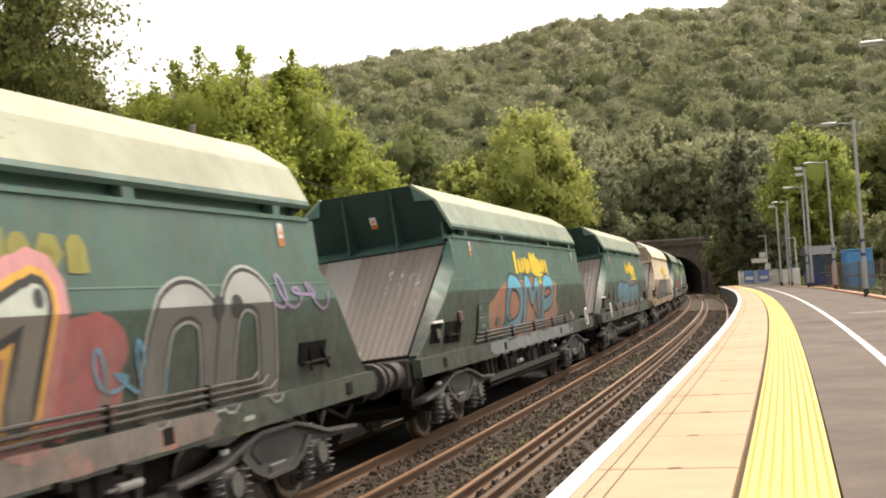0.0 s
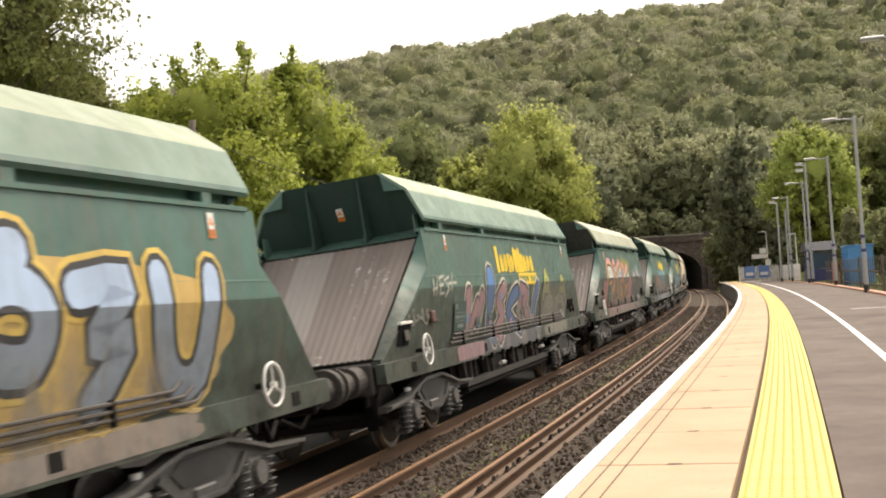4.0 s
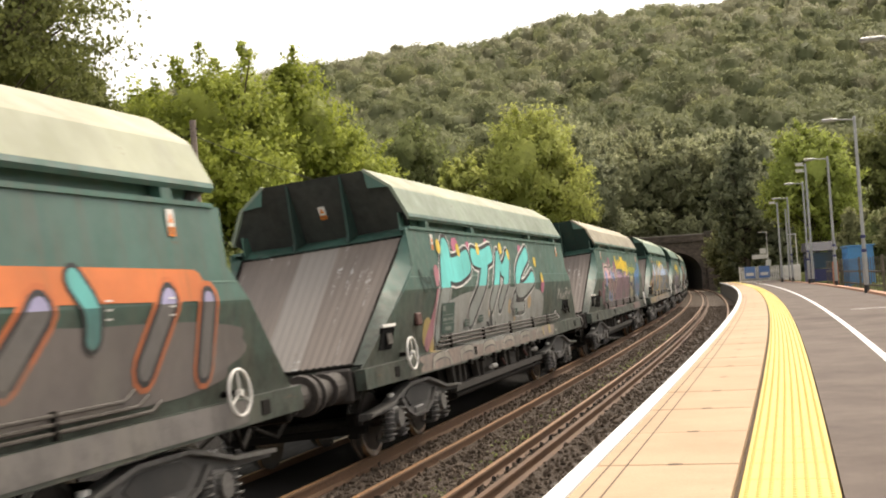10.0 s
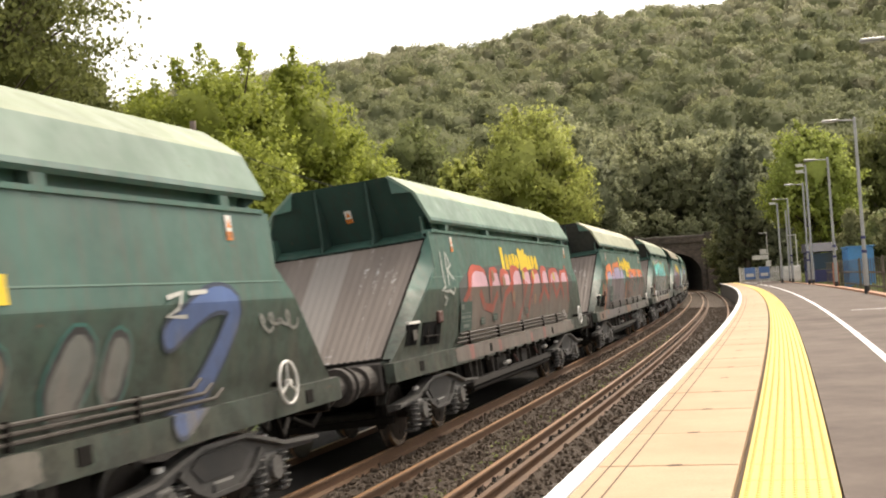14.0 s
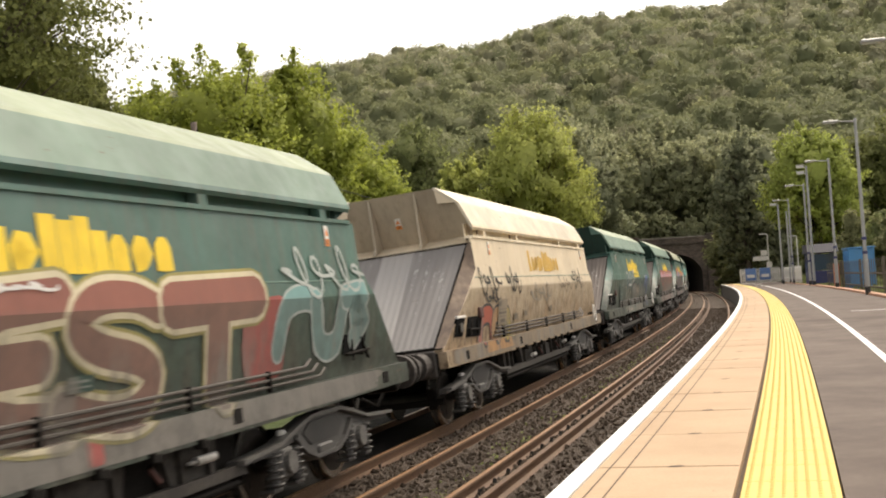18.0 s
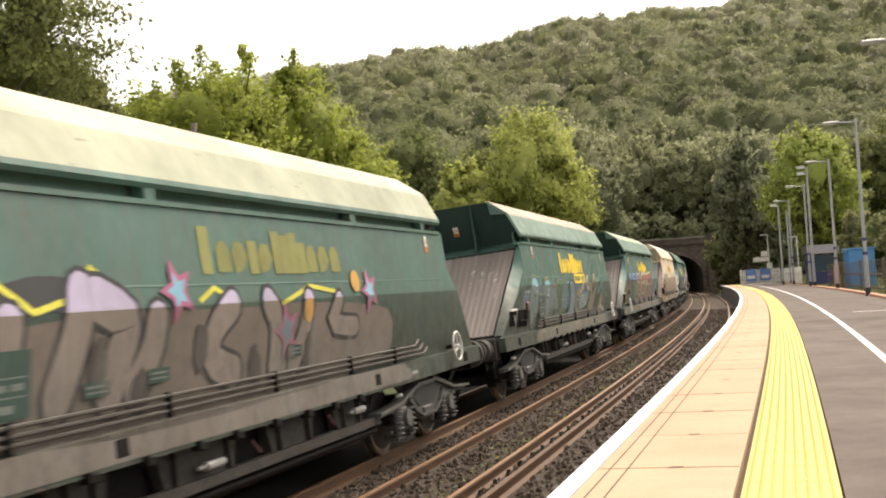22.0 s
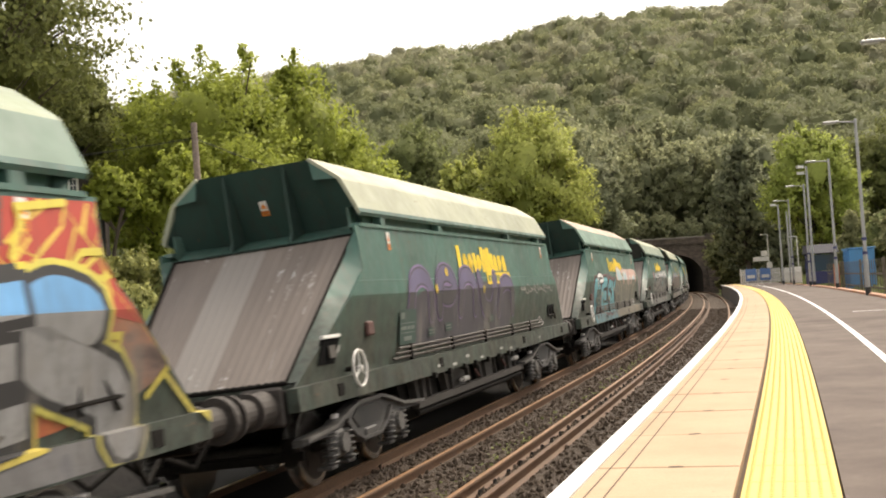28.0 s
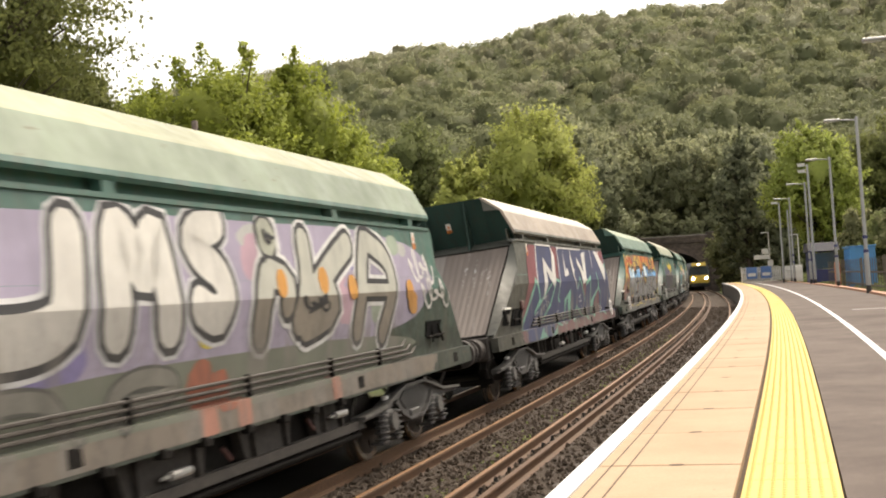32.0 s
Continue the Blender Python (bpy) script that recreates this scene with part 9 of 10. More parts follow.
for i, (s_, a_, r_) in enumerate(((180.5, -7, 2.6), (180, -3, 2.4), (180.5, 1, 2.7), (180, 5, 2.5), (180.5, 9, 2.8))):
    c_ = line(s_, a_)
    b_ = land(c_.x, c_.y) - 0.6
    tree(c_.x, c_.y, b_, b_ + 4.6 + 0.5 * (i % 3), r_, LEAF_DEEP, "dark shrub hanging over the tunnel parapet", 90 + i, 16, 300, 0.24, 0.0, 0.4, tall_name="bush")
# right-hand side, behind the platform
tree(35.2, 144, -0.4, 9.6, 2.7, LEAF_OLIVE, "pale green shrub in front of the tunnel portal", 59, 40, 260, 0.18, 0.0, 0.5, tall_name="bush")
tree(34.6, 108, 0.5, 15.6, 4.5, LEAF_LIME, "lime-green tree behind the platform", 51, 64, 330, 0.18, 0.22, 0.5)
tree(37.4, 112, 0.5, 12.6, 3.6, LEAF_MID, "green tree behind the platform fence", 52, 36, 240, 0.24, 0.1, 0.5)
tree(34.6, 133, 0.5, 18.6, 3.6, LEAF_GREY, "tall grey-green tree behind the platform", 53, 36, 240, 0.24, 0.05, 1.0)
tree(38.5, 142, 0.5, 19.4, 4.2, LEAF_GREY, "tall grey-green tree behind the platform", 54, 36, 240, 0.24, 0.05, 1.0)
tree(35.8, 138, -0.4, 9.2, 2.8, LEAF_OLIVE, "pale green shrub at the end of the platform", 55, 24, 380, 0.22, 0.0, 0.6, tall_name="bush")
tree(38.6, 131, -0.4, 8.6, 3.0, LEAF_GREY, "leafy shrub behind the platform end", 56, 24, 380, 0.22, 0.0, 0.6, tall_name="bush")
tree(37.6, 146, 0.0, 8.0, 2.2, LEAF_OLIVE, "pale green shrub beside the tunnel mouth", 57, 18, 340, 0.22, 0.0, 0.6, tall_name="bush")
tree(46.5, 120, 1.0, 17.5, 4.8, LEAF_DARK, "dark green tree behind the platform", 58, 36, 240, 0.24, 0.05, 0.5)
for i, (x_, y_, t_, m_) in enumerate(((28.6, 66, 4.4, LEAF_OLIVE), (30.5, 72, 5.6, LEAF_MID), (28.2, 60, 4.0, LEAF_OLIVE), (31.5, 78, 6.4, LEAF_OLIVE), (33.2, 86, 6.6, LEAF_MID), (35.0, 97, 7.4, LEAF_OLIVE))):
    tree(x_, y_, 0.2, t_, 2.4, m_, "leafy shrub behind the platform fence", 60 + i, 18, 330, 0.15, 0.0, 0.4, tall_name="bush")


def woodland():
    """The wood on the hill: many lobed crowns that close into one canopy, in one object."""
    rng = np.random.default_rng(77)
    V, F, IDX, NRM = [], [], [], []
    count = 0
    y = 168.0
    rows = []
    while y < 440:
        step = 5.3 + (y - 168) * 0.008
        x = -95 - (y - 168) * 0.1
        while x < 75 + (y - 168) * 0.45:
            rows.append((x + rng.normal(0, 2.0), y + rng.normal(0, 1.9)))
            x += step
        y += step * 0.88
    for k in range(26):  # trees in the valley left of the line
        rows.append((rng.uniform(-60, 2), rng.uniform(128, 168)))
    for x, y in rows:
        lat, s = lateral(x, y)
        if abs(lat - 1.8) < 9 and s < PORTAL + 12:
            continue
        far, aside = y > 290, x < -0.17 * y - 8
        stand_ = noise.noise(Vector((x * 0.045, y * 0.045, 3)))  # taller and lower stands
        h = 10.6 + 2.4 * stand_ + rng.normal(0, 0.9)
        r = rng.uniform(2.7, 4.7)
        cen = np.array([x, y, land(x, y) + h - r * 0.8])
        squat = np.array([1, 1, rng.uniform(0.75, 1.15)])
        n_l = 8
        D = sphere_dirs(rng, n_l)
        D[:, 2] = np.abs(D[:, 2]) * 0.9 - 0.05
        D[:, 1] = -np.abs(D[:, 1]) * 0.8 + 0.25
        L = D * rng.uniform(0.35, 0.85, (n_l, 1))  # lobe centres in units of the crown's radius
        lr = rng.uniform(0.25, 0.52, n_l)
        per = 10 if aside else 34 if far else 66
        d = sphere_dirs(rng, n_l * per)
        d[:, 2] = np.where(d[:, 2] < -0.3, -d[:, 2], d[:, 2])
        which = np.repeat(np.arange(n_l), per)
        U = L[which] + d * (lr[which] * rng.uniform(0.55, 1.32, len(d)))[:, None]
        fill = sphere_dirs(rng, per * 2)
        fill[:, 2] = np.abs(fill[:, 2])
        U, O = np.concatenate([U, fill * rng.uniform(0.7, 0.95, (len(fill), 1))]), np.concatenate([d, fill])
        P = cen + U * r * squat
        LV = leaf_cards(rng, P, O, 0.9 if aside else 0.40 if far else 0.34, 0.9)
        CV = np.concatenate([cen + CORE_V * r * 0.66 * squat * rng.uniform(0.8, 1.15, (len(CORE_V), 1)), cen + np.array([0, 0, -h * 0.42]) + CORE_V * r * np.array([0.8, 0.8, 1.0])])
        CF = np.concatenate([CORE_F, CORE_F + len(CORE_V)])
        n_ = O * 0.28 + away(P, cen) * 0.20 + np.array([0.05, -0.25, 0.62]) + rng.normal(0, 0.16, O.shape)
        n_ /= np.linalg.norm(n_, axis=1, keepdims=True)
        cn = away(CV, cen) * 0.4 + np.array([0.05, -0.25, 0.60])
        NRM.append(np.concatenate([np.repeat(n_, 4, 0), cn / np.linalg.norm(cn, axis=1, keepdims=True)]))
        V.append(np.concatenate([LV, CV]))
        F.append(np.concatenate([quads(len(P)), CF + len(LV)]) + count)
        # leaf mix by distance: darker low down, haze-pale colours far up the hill
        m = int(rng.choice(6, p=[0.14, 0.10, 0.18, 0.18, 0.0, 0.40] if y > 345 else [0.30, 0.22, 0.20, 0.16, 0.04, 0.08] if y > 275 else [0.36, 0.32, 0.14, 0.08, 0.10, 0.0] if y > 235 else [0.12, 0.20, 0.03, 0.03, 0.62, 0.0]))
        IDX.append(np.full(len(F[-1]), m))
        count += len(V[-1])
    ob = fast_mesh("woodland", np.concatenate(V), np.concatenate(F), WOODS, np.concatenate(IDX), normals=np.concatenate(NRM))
    tagged(ob, "dense mixed green woodland covering the hillside", "woodland", kind="stuff")


woodland()


def undergrowth():
    """Weeds on the cutting sides and along the foot of the fence."""
    rng = np.random.default_rng(88)
    P = []
    for _ in range(5200):
        s, lat = rng.uniform(30, 165), -rng.uniform(4.5, 12)
        c = line(s, lat)
        P.append((c.x, c.y, land(c.x, c.y) + rng.uniform(0, 0.7)))
    for _ in range(7000):
        s, lat = rng.uniform(22, 62), -rng.uniform(4.5, 18)
        c = line(s, lat)
        P.append((c.x, c.y, land(c.x, c.y) + rng.uniform(0, 0.9)))
    for _ in range(5200):
        s, lat = rng.uniform(30, 160), rng.uniform(11.0, 16)
        c = line(s, lat)
        P.append((c.x, c.y, land(c.x, c.y) + rng.uniform(0, 1.3)))
    for _ in range(1500):
        s = rng.uniform(135, 162)
        c = line(s, rng.uniform(6.0, 11))
        P.append((c.x, c.y, land(c.x, c.y) + rng.uniform(0, 0.6)))
    P = np.array(P)
    ob = fast_mesh("undergrowth", leaf_cards(rng, P, np.tile([0, -0.6, 0.6], (len(P), 1)), 0.24), quads(len(P)), [LEAF_MID])
    tagged(ob, "rough green weeds along the railway banks", "undergrowth", kind="stuff")
    # moss and weeds in the track
    P = []
    for _ in range(320):
        s = 8 + 40 * rng.random() ** 1.4
        c = line(s, 2.2 + rng.normal(0, 0.12), -0.09 + rng.uniform(0, 0.03))
        P.append(tuple(c))
    P = np.array(P)
    ob = fast_mesh("track_weeds", leaf_cards(rng, P, np.tile([0, 0, 1.0], (len(P), 1)), 0.03), quads(len(P)), [LEAF_MID])
    tagged(ob, "small green weeds growing in the ballast", "weeds", kind="stuff")


undergrowth()
# ---- platform furniture ----
GALV = plain("galvanised_steel", (0.36, 0.36, 0.36), 0.45, 0.4, 30, 0.12, (0.25, 0.25, 0.24), 0.3, 2)
NAVY_PAINT = plain("navy_paint", (0.03, 0.035, 0.13), 0.5, 0, 20, 0.15)
BLUE_PAINT = plain("bright_blue_paint", (0.07, 0.27, 0.55), 0.5, 0, 10, 0.15, (0.1, 0.2, 0.3), 0.4, 1.0)
POSTER_BLUE = plain("poster_blue", (0.10, 0.20, 0.45), 0.4, 0, 6, 0.2)
TIMBER = plain("fence_timber", (0.14, 0.115, 0.085), 0.85, 0, 12, 0.3, (0.06, 0.06, 0.04), 0.6, 1.2)
BRICK = plain("edging_brick", (0.46, 0.25, 0.16), 0.85, 0, 20, 0.2, (0.3, 0.2, 0.14), 0.4, 2)
n = Nodes("dull_glass", 0.08)
n.base((0.05, 0.06, 0.065))
n.shader.inputs["IOR"].default_value = 1.5
GLASS_DARK = n.mat


def lamp_glass():
    n = Nodes("lamp_glass", 0.3)
    n.base((0.55, 0.55, 0.52))
    return n.mat


LAMP_GLASS = lamp_glass()
TOP = 6.9


def lamp_column():
    root = empty("street_lamp")
    tagged(root, "galvanised platform lamp column with a flat lantern on a short arm", "lamp", group="platform lamps")
    bm = bmesh.new()
    rod(bm, (0, 0, 0.0), (0, 0, 1.55), 0.095, 0.095, 14)
    rod(bm, (0, 0, 1.55), (0, 0, 1.62), 0.095, 0.075, 14)
    rod(bm, (0, 0, 1.62), (0, 0, TOP), 0.075, 0.06, 14)
    rod(bm, (0, 0, TOP), (0, 0, TOP + 0.06), 0.06, 0.03, 14)
    part("column", bm, GALV, root)
    bm = bmesh.new()
    rod(bm, (0, 0, 0.0), (0, 0, 0.32), 0.10, 0.10, 14)
    part("base_sleeve", bm, BLACK, root, "black protective base sleeve")
    for z in (1.6, 2.15):
        bm = bmesh.new()
        rod(bm, (0, 0, z), (0, 0, z + 0.12), 0.1, 0.1, 14)
        part("band", bm, NAVY_PAINT, root)
    bm = bmesh.new()
    rod(bm, (0, 0, TOP - 0.08), (0, 0.75, TOP - 0.02), 0.032, 0.03, 10)
    part("arm", bm, GALV, root)
    bm = bmesh.new()
    vs = box(bm, -0.13, 0.13, 0.62, 1.22, TOP - 0.07, TOP + 0.03, 0.03)
    for v in bm.verts:
        if v.co.z > TOP:
            v.co.x *= 0.7
    lan = part("lantern", bm, GALV, root)
    bm = bmesh.new()
    box(bm, -0.10, 0.10, 0.75, 1.18, TOP - 0.085, TOP - 0.072)
    part("lens", bm, LAMP_GLASS, lan)
    return root


def stand(x, y, z=PZ):
    lat, s = lateral(x, y)
    return Matrix.Translation((x, y, z)) @ Matrix.Rotation(math.pi / 2 - heading(s), 4, "Z")


first_lamp = lamp_column()
spots = [(12.2, 29.4), (16.46, 45.6), (20.77, 61.93), (24.75, 79.2), (28.38, 95.1)]
first_lamp.matrix_basis = stand(*spots[0])
for q in spots[1:]:
    copy_thing(first_lamp, stand(*q))


def camera_pole(x, y, h, heads):
    root = empty("camera_pole", stand(x, y))
    tagged(root, "grey steel pole carrying white security cameras", "camera pole", group="camera poles")
    bm = bmesh.new()
    rod(bm, (0, 0, 0), (0, 0, 1.4), 0.1, 0.1, 12)
    rod(bm, (0, 0, 1.4), (0, 0, h), 0.085, 0.07, 12)
    part("column", bm, GALV, root)
    bm = bmesh.new()
    rod(bm, (0, 0, 0), (0, 0, 0.32), 0.107, 0.107, 12)
    part("base_sleeve", bm, BLACK, root)
    for k in range(heads):
        z = h - 0.12 - k * 0.42
        bm = bmesh.new()
        rod(bm, (0, 0, z), (0, 0.24, z + 0.05), 0.03, seg=8)
        box(bm, -0.09, 0.09, 0.16, 0.62, z + 0.0, z + 0.17, 0.03)
        box(bm, -0.11, 0.11, 0.10, 0.66, z + 0.17, z + 0.2, 0.01)
        part("camera_head", bm, WHITE, root)
    return root


camera_pole(24.45, 77.4, 8.0, 2)
camera_pole(28.69, 99.2, 6.8, 1)
camera_pole(30.2, 102.0, 6.3, 0)


def sign_post(x, y, h, boards, lamp=False, label="white sign post on the platform"):
    root = empty("sign_post", stand(x, y))
    tagged(root, label, "sign")
    bm = bmesh.new()
    rod(bm, (0, 0, 0), (0, 0, h), 0.055, 0.05, 10)
    part("post", bm, WHITE, root)
    if lamp:
        bm = bmesh.new()
        box(bm, -0.1, 0.1, -0.05, 0.75, h, h + 0.08, 0.02)
        part("lantern", bm, WHITE, root)
    for (y0, y1, z0, z1, m) in boards:
        bm = bmesh.new()
        box(bm, -0.03, 0.03, y0, y1, z0, z1, 0.01)
        part("board", bm, m, root)
    return root


sign_post(33.0, 118.6, 4.9, [(0.05, 1.55, 2.25, 2.7, WHITE), (0.1, 0.75, 2.75, 3.3, WHITE), (-0.3, 0.25, 1.5, 2.1, WHITE)], True, "white post with lantern and direction boards")
sign_post(31.6, 104.2, 4.1, [], True, "white post with a small lantern")
bm = bmesh.new()


def fence_run(name, label, pts, post_h, mat, gap, width, rails=(0.35, 1.0), thick=0.03):
    """Posts, rails and palings along a run of points, each a part."""
    root = empty(name, Matrix.Translation(pts[0]))
    tagged(root, label, "fence")
    o = Vector(pts[0])
    for a, b in zip(pts, pts[1:]):
        a, b = Vector(a) - o, Vector(b) - o
        d = b - a
        turn = Matrix.Rotation(math.atan2(d.y, d.x), 4, "Z")
        L_ = d.length
        for z in rails:
            bm = bmesh.new()
            box(bm, 0, L_, -0.02, 0.02, z - 0.04, z + 0.04, 0.005)
            part("rail", bm, mat, root).matrix_basis = Matrix.Translation(a) @ turn
        n_ = max(1, int(L_ / gap))
        slat = None
        for i in range(n_):
            m = Matrix.Translation(a + d * ((i + 0.5) / n_)) @ turn
            if slat is None:
                bm = bmesh.new()
                prism(bm, [(-width / 2, 0.08), (width / 2, 0.08), (width / 2, post_h - 0.06), (0, post_h), (-width / 2, post_h - 0.06)], 0.02, 0.02 + thick)
                slat = part("paling", bm, mat, root)
                slat.matrix_basis = m
            else:
                t = new("paling", slat.data)
                t.parent, t.matrix_basis = root, m
        bm = bmesh.new()
        box(bm, -0.05, 0.05, -0.05, 0.05, 0, post_h + 0.05, 0.01)
        part("post", bm, mat, root).matrix_basis = Matrix.Translation(a) @ turn
    return root


# white paling fence across the platform's far end and along the back
fence_run("white_fence", "white picket fence across the end of the platform", [line(118.9, 6.3, PZ), line(118.6, 8.2, PZ), line(118.3, 10.0, PZ)], 1.5, WHITE, 0.16, 0.10)
fence_run("white_fence", "white picket fence along the back of the platform", [line(118.0, 10.1, PZ), line(108, 10.1, PZ), line(98, 10.2, PZ)], 1.4, WHITE, 0.2, 0.10)
for k in range(2):
    a = line(118.5, 6.75 + k * 1.35, PZ)
    root = empty("poster_board", on_line(118.45, 7.25 + k * 1.35, PZ + 0.35))
    tagged(root, "blue poster board fixed to the white fence", "poster", group="poster boards")
    bm = bmesh.new()
    box(bm, -0.03, 0.0, -0.5, 0.5, 0, 1.15, 0.01)
    part("board", bm, POSTER_BLUE, root)
    bm = bmesh.new()
    box(bm, -0.04, -0.03, -0.36, 0.36, 0.25, 0.55)
    part("notice", bm, WHITE, root)
# brown paling fence behind the lamps
fence_run("timber_fence", "weathered brown timber fence behind the platform", [line(s, 11.05, PZ - 0.35) for s in (36, 46, 56, 66, 76, 86)], 1.8, TIMBER, 1.0, 0.10, (0.45, 1.1))
# brick edging along the back of the platform
edging = strip("platform_edging", srange(20, 116, 1.0), [(9.72, PZ - 0.02), (9.72, PZ + 0.035), (10.05, PZ + 0.035), (10.05, PZ - 0.02)], BRICK)
tagged(edging, "pale red brick edging at the back of the platform", "edging", kind="structure")
for i in range(46):
    if i == 0:
        bm = bmesh.new()
        box(bm, -0.48, 0.48, -0.15, 0.15, 0.0, 0.05, 0.012)
        block = part("edging_block", bm, BRICK, edging)
        block.matrix_basis = on_line(36, 9.885, PZ + 0.036)
    else:
        t = new("edging_block", block.data)
        t.parent, t.matrix_basis = edging, on_line(36 + i, 9.885, PZ + 0.036)
bm = bmesh.new()
for s in (33.65, 24.0):
    box(bm, -0.05, 0.05, -0.7, 0.7, 0.0005, 0.004, 0, 0, on_line(s, 8.6, PZ))
bay = mesh_object("bay_mark", bm, EDGE_WHITE)
tagged(bay, "short white marks painted across the asphalt", "marking", kind="structure")


def hut(m, w, d, h, mat, label):
    root = empty("storage_hut", m)
    tagged(root, label, "hut")
    bm = bmesh.new()
    box(bm, -w / 2, w / 2, -d / 2, d / 2, 0, h, 0.03)
    part("body", bm, mat, root)
    for i in range(int(w / 0.3)):
        bm = bmesh.new()
        box(bm, -w / 2 + 0.15 + i * 0.3 - 0.03, -w / 2 + 0.15 + i * 0.3 + 0.03, d / 2, d / 2 + 0.03, 0.1, h - 0.1, 0.005)
        part("rib", bm, mat, root)
    bm = bmesh.new()
    box(bm, -w / 2 - 0.08, w / 2 + 0.08, -d / 2 - 0.08, d / 2 + 0.08, h, h + 0.08, 0.02)
    part("roof", bm, mat, root)


hut(on_line(77.5, 12.2, PZ - 0.4), 3.2, 1.5, 2.6, BLUE_PAINT, "bright blue steel hut behind the platform fence")
bm = bmesh.new()
prism(bm, [(-0.3, 0), (0.3, 0), (0.16, 1.35), (-0.16, 1.35)], -0.15, 0.15)
o_ = mesh_object("barrier_panel", bm, plain("red_orange_plastic", (0.45, 0.13, 0.05), 0.5))
o_.matrix_basis = on_line(76, 10.7, PZ - 0.001)
tagged(o_, "red-orange plastic barrier panel against the fence", "barrier")


def shelter():
    root = empty("waiting_shelter", on_line(93.5, 11.3, PZ - 0.02))
    tagged(root, "navy waiting shelter with glazed sides and pitched roof", "shelter")
    for x in (-2.2, -0.75, 0.75, 2.2):
        bm = bmesh.new()
        box(bm, x - 0.05, x + 0.05, 0.85, 0.95, 0, 2.3, 0.01)
        part("post", bm, NAVY_PAINT, root)
    for x in (-1.48, 0.0, 1.48):
        bm = bmesh.new()
        box(bm, x - 0.7, x + 0.7, 0.87, 0.93, 0.05, 0.95, 0.01)
        part("lower_panel", bm, NAVY_PAINT, root)
        bm = bmesh.new()
        box(bm, x - 0.68, x + 0.68, 0.89, 0.91, 1.0, 2.2)
        part("pane", bm, GLASS_DARK, root)
    for x in (-2.2, 2.2):
        bm = bmesh.new()
        box(bm, x - 0.03, x + 0.03, -0.9, 0.87, 0.05, 0.95, 0.01)
        part("lower_panel", bm, NAVY_PAINT, root)
        bm = bmesh.new()
        box(bm, x - 0.01, x + 0.01, -0.88, 0.85, 1.0, 2.2)
        part("pane", bm, GLASS_DARK, root)
    bm = bmesh.new()
    prism(bm, [(-2.5, 2.3), (2.5, 2.3), (1.6, 2.95), (-1.6, 2.95)], -1.1, 1.1)
    part("roof", bm, plain("slate_grey", (0.035, 0.035, 0.05), 0.7), root)
    bm = bmesh.new()
    box(bm, -2.2, 2.2, -0.98, -0.9, 0, 2.3, 0.01)
    part("back_panel", bm, NAVY_PAINT, root)
    bm = bmesh.new()
    box(bm, -1.9, 1.9, -0.8, -0.4, 0.42, 0.47, 0.01)
    part("bench", bm, GALV, root)


shelter()


# ---- left of the line: house, pole and wires ----
HOUSE_X, HOUSE_Y, HOUSE_Z = -17.71, 51.59, 2.75


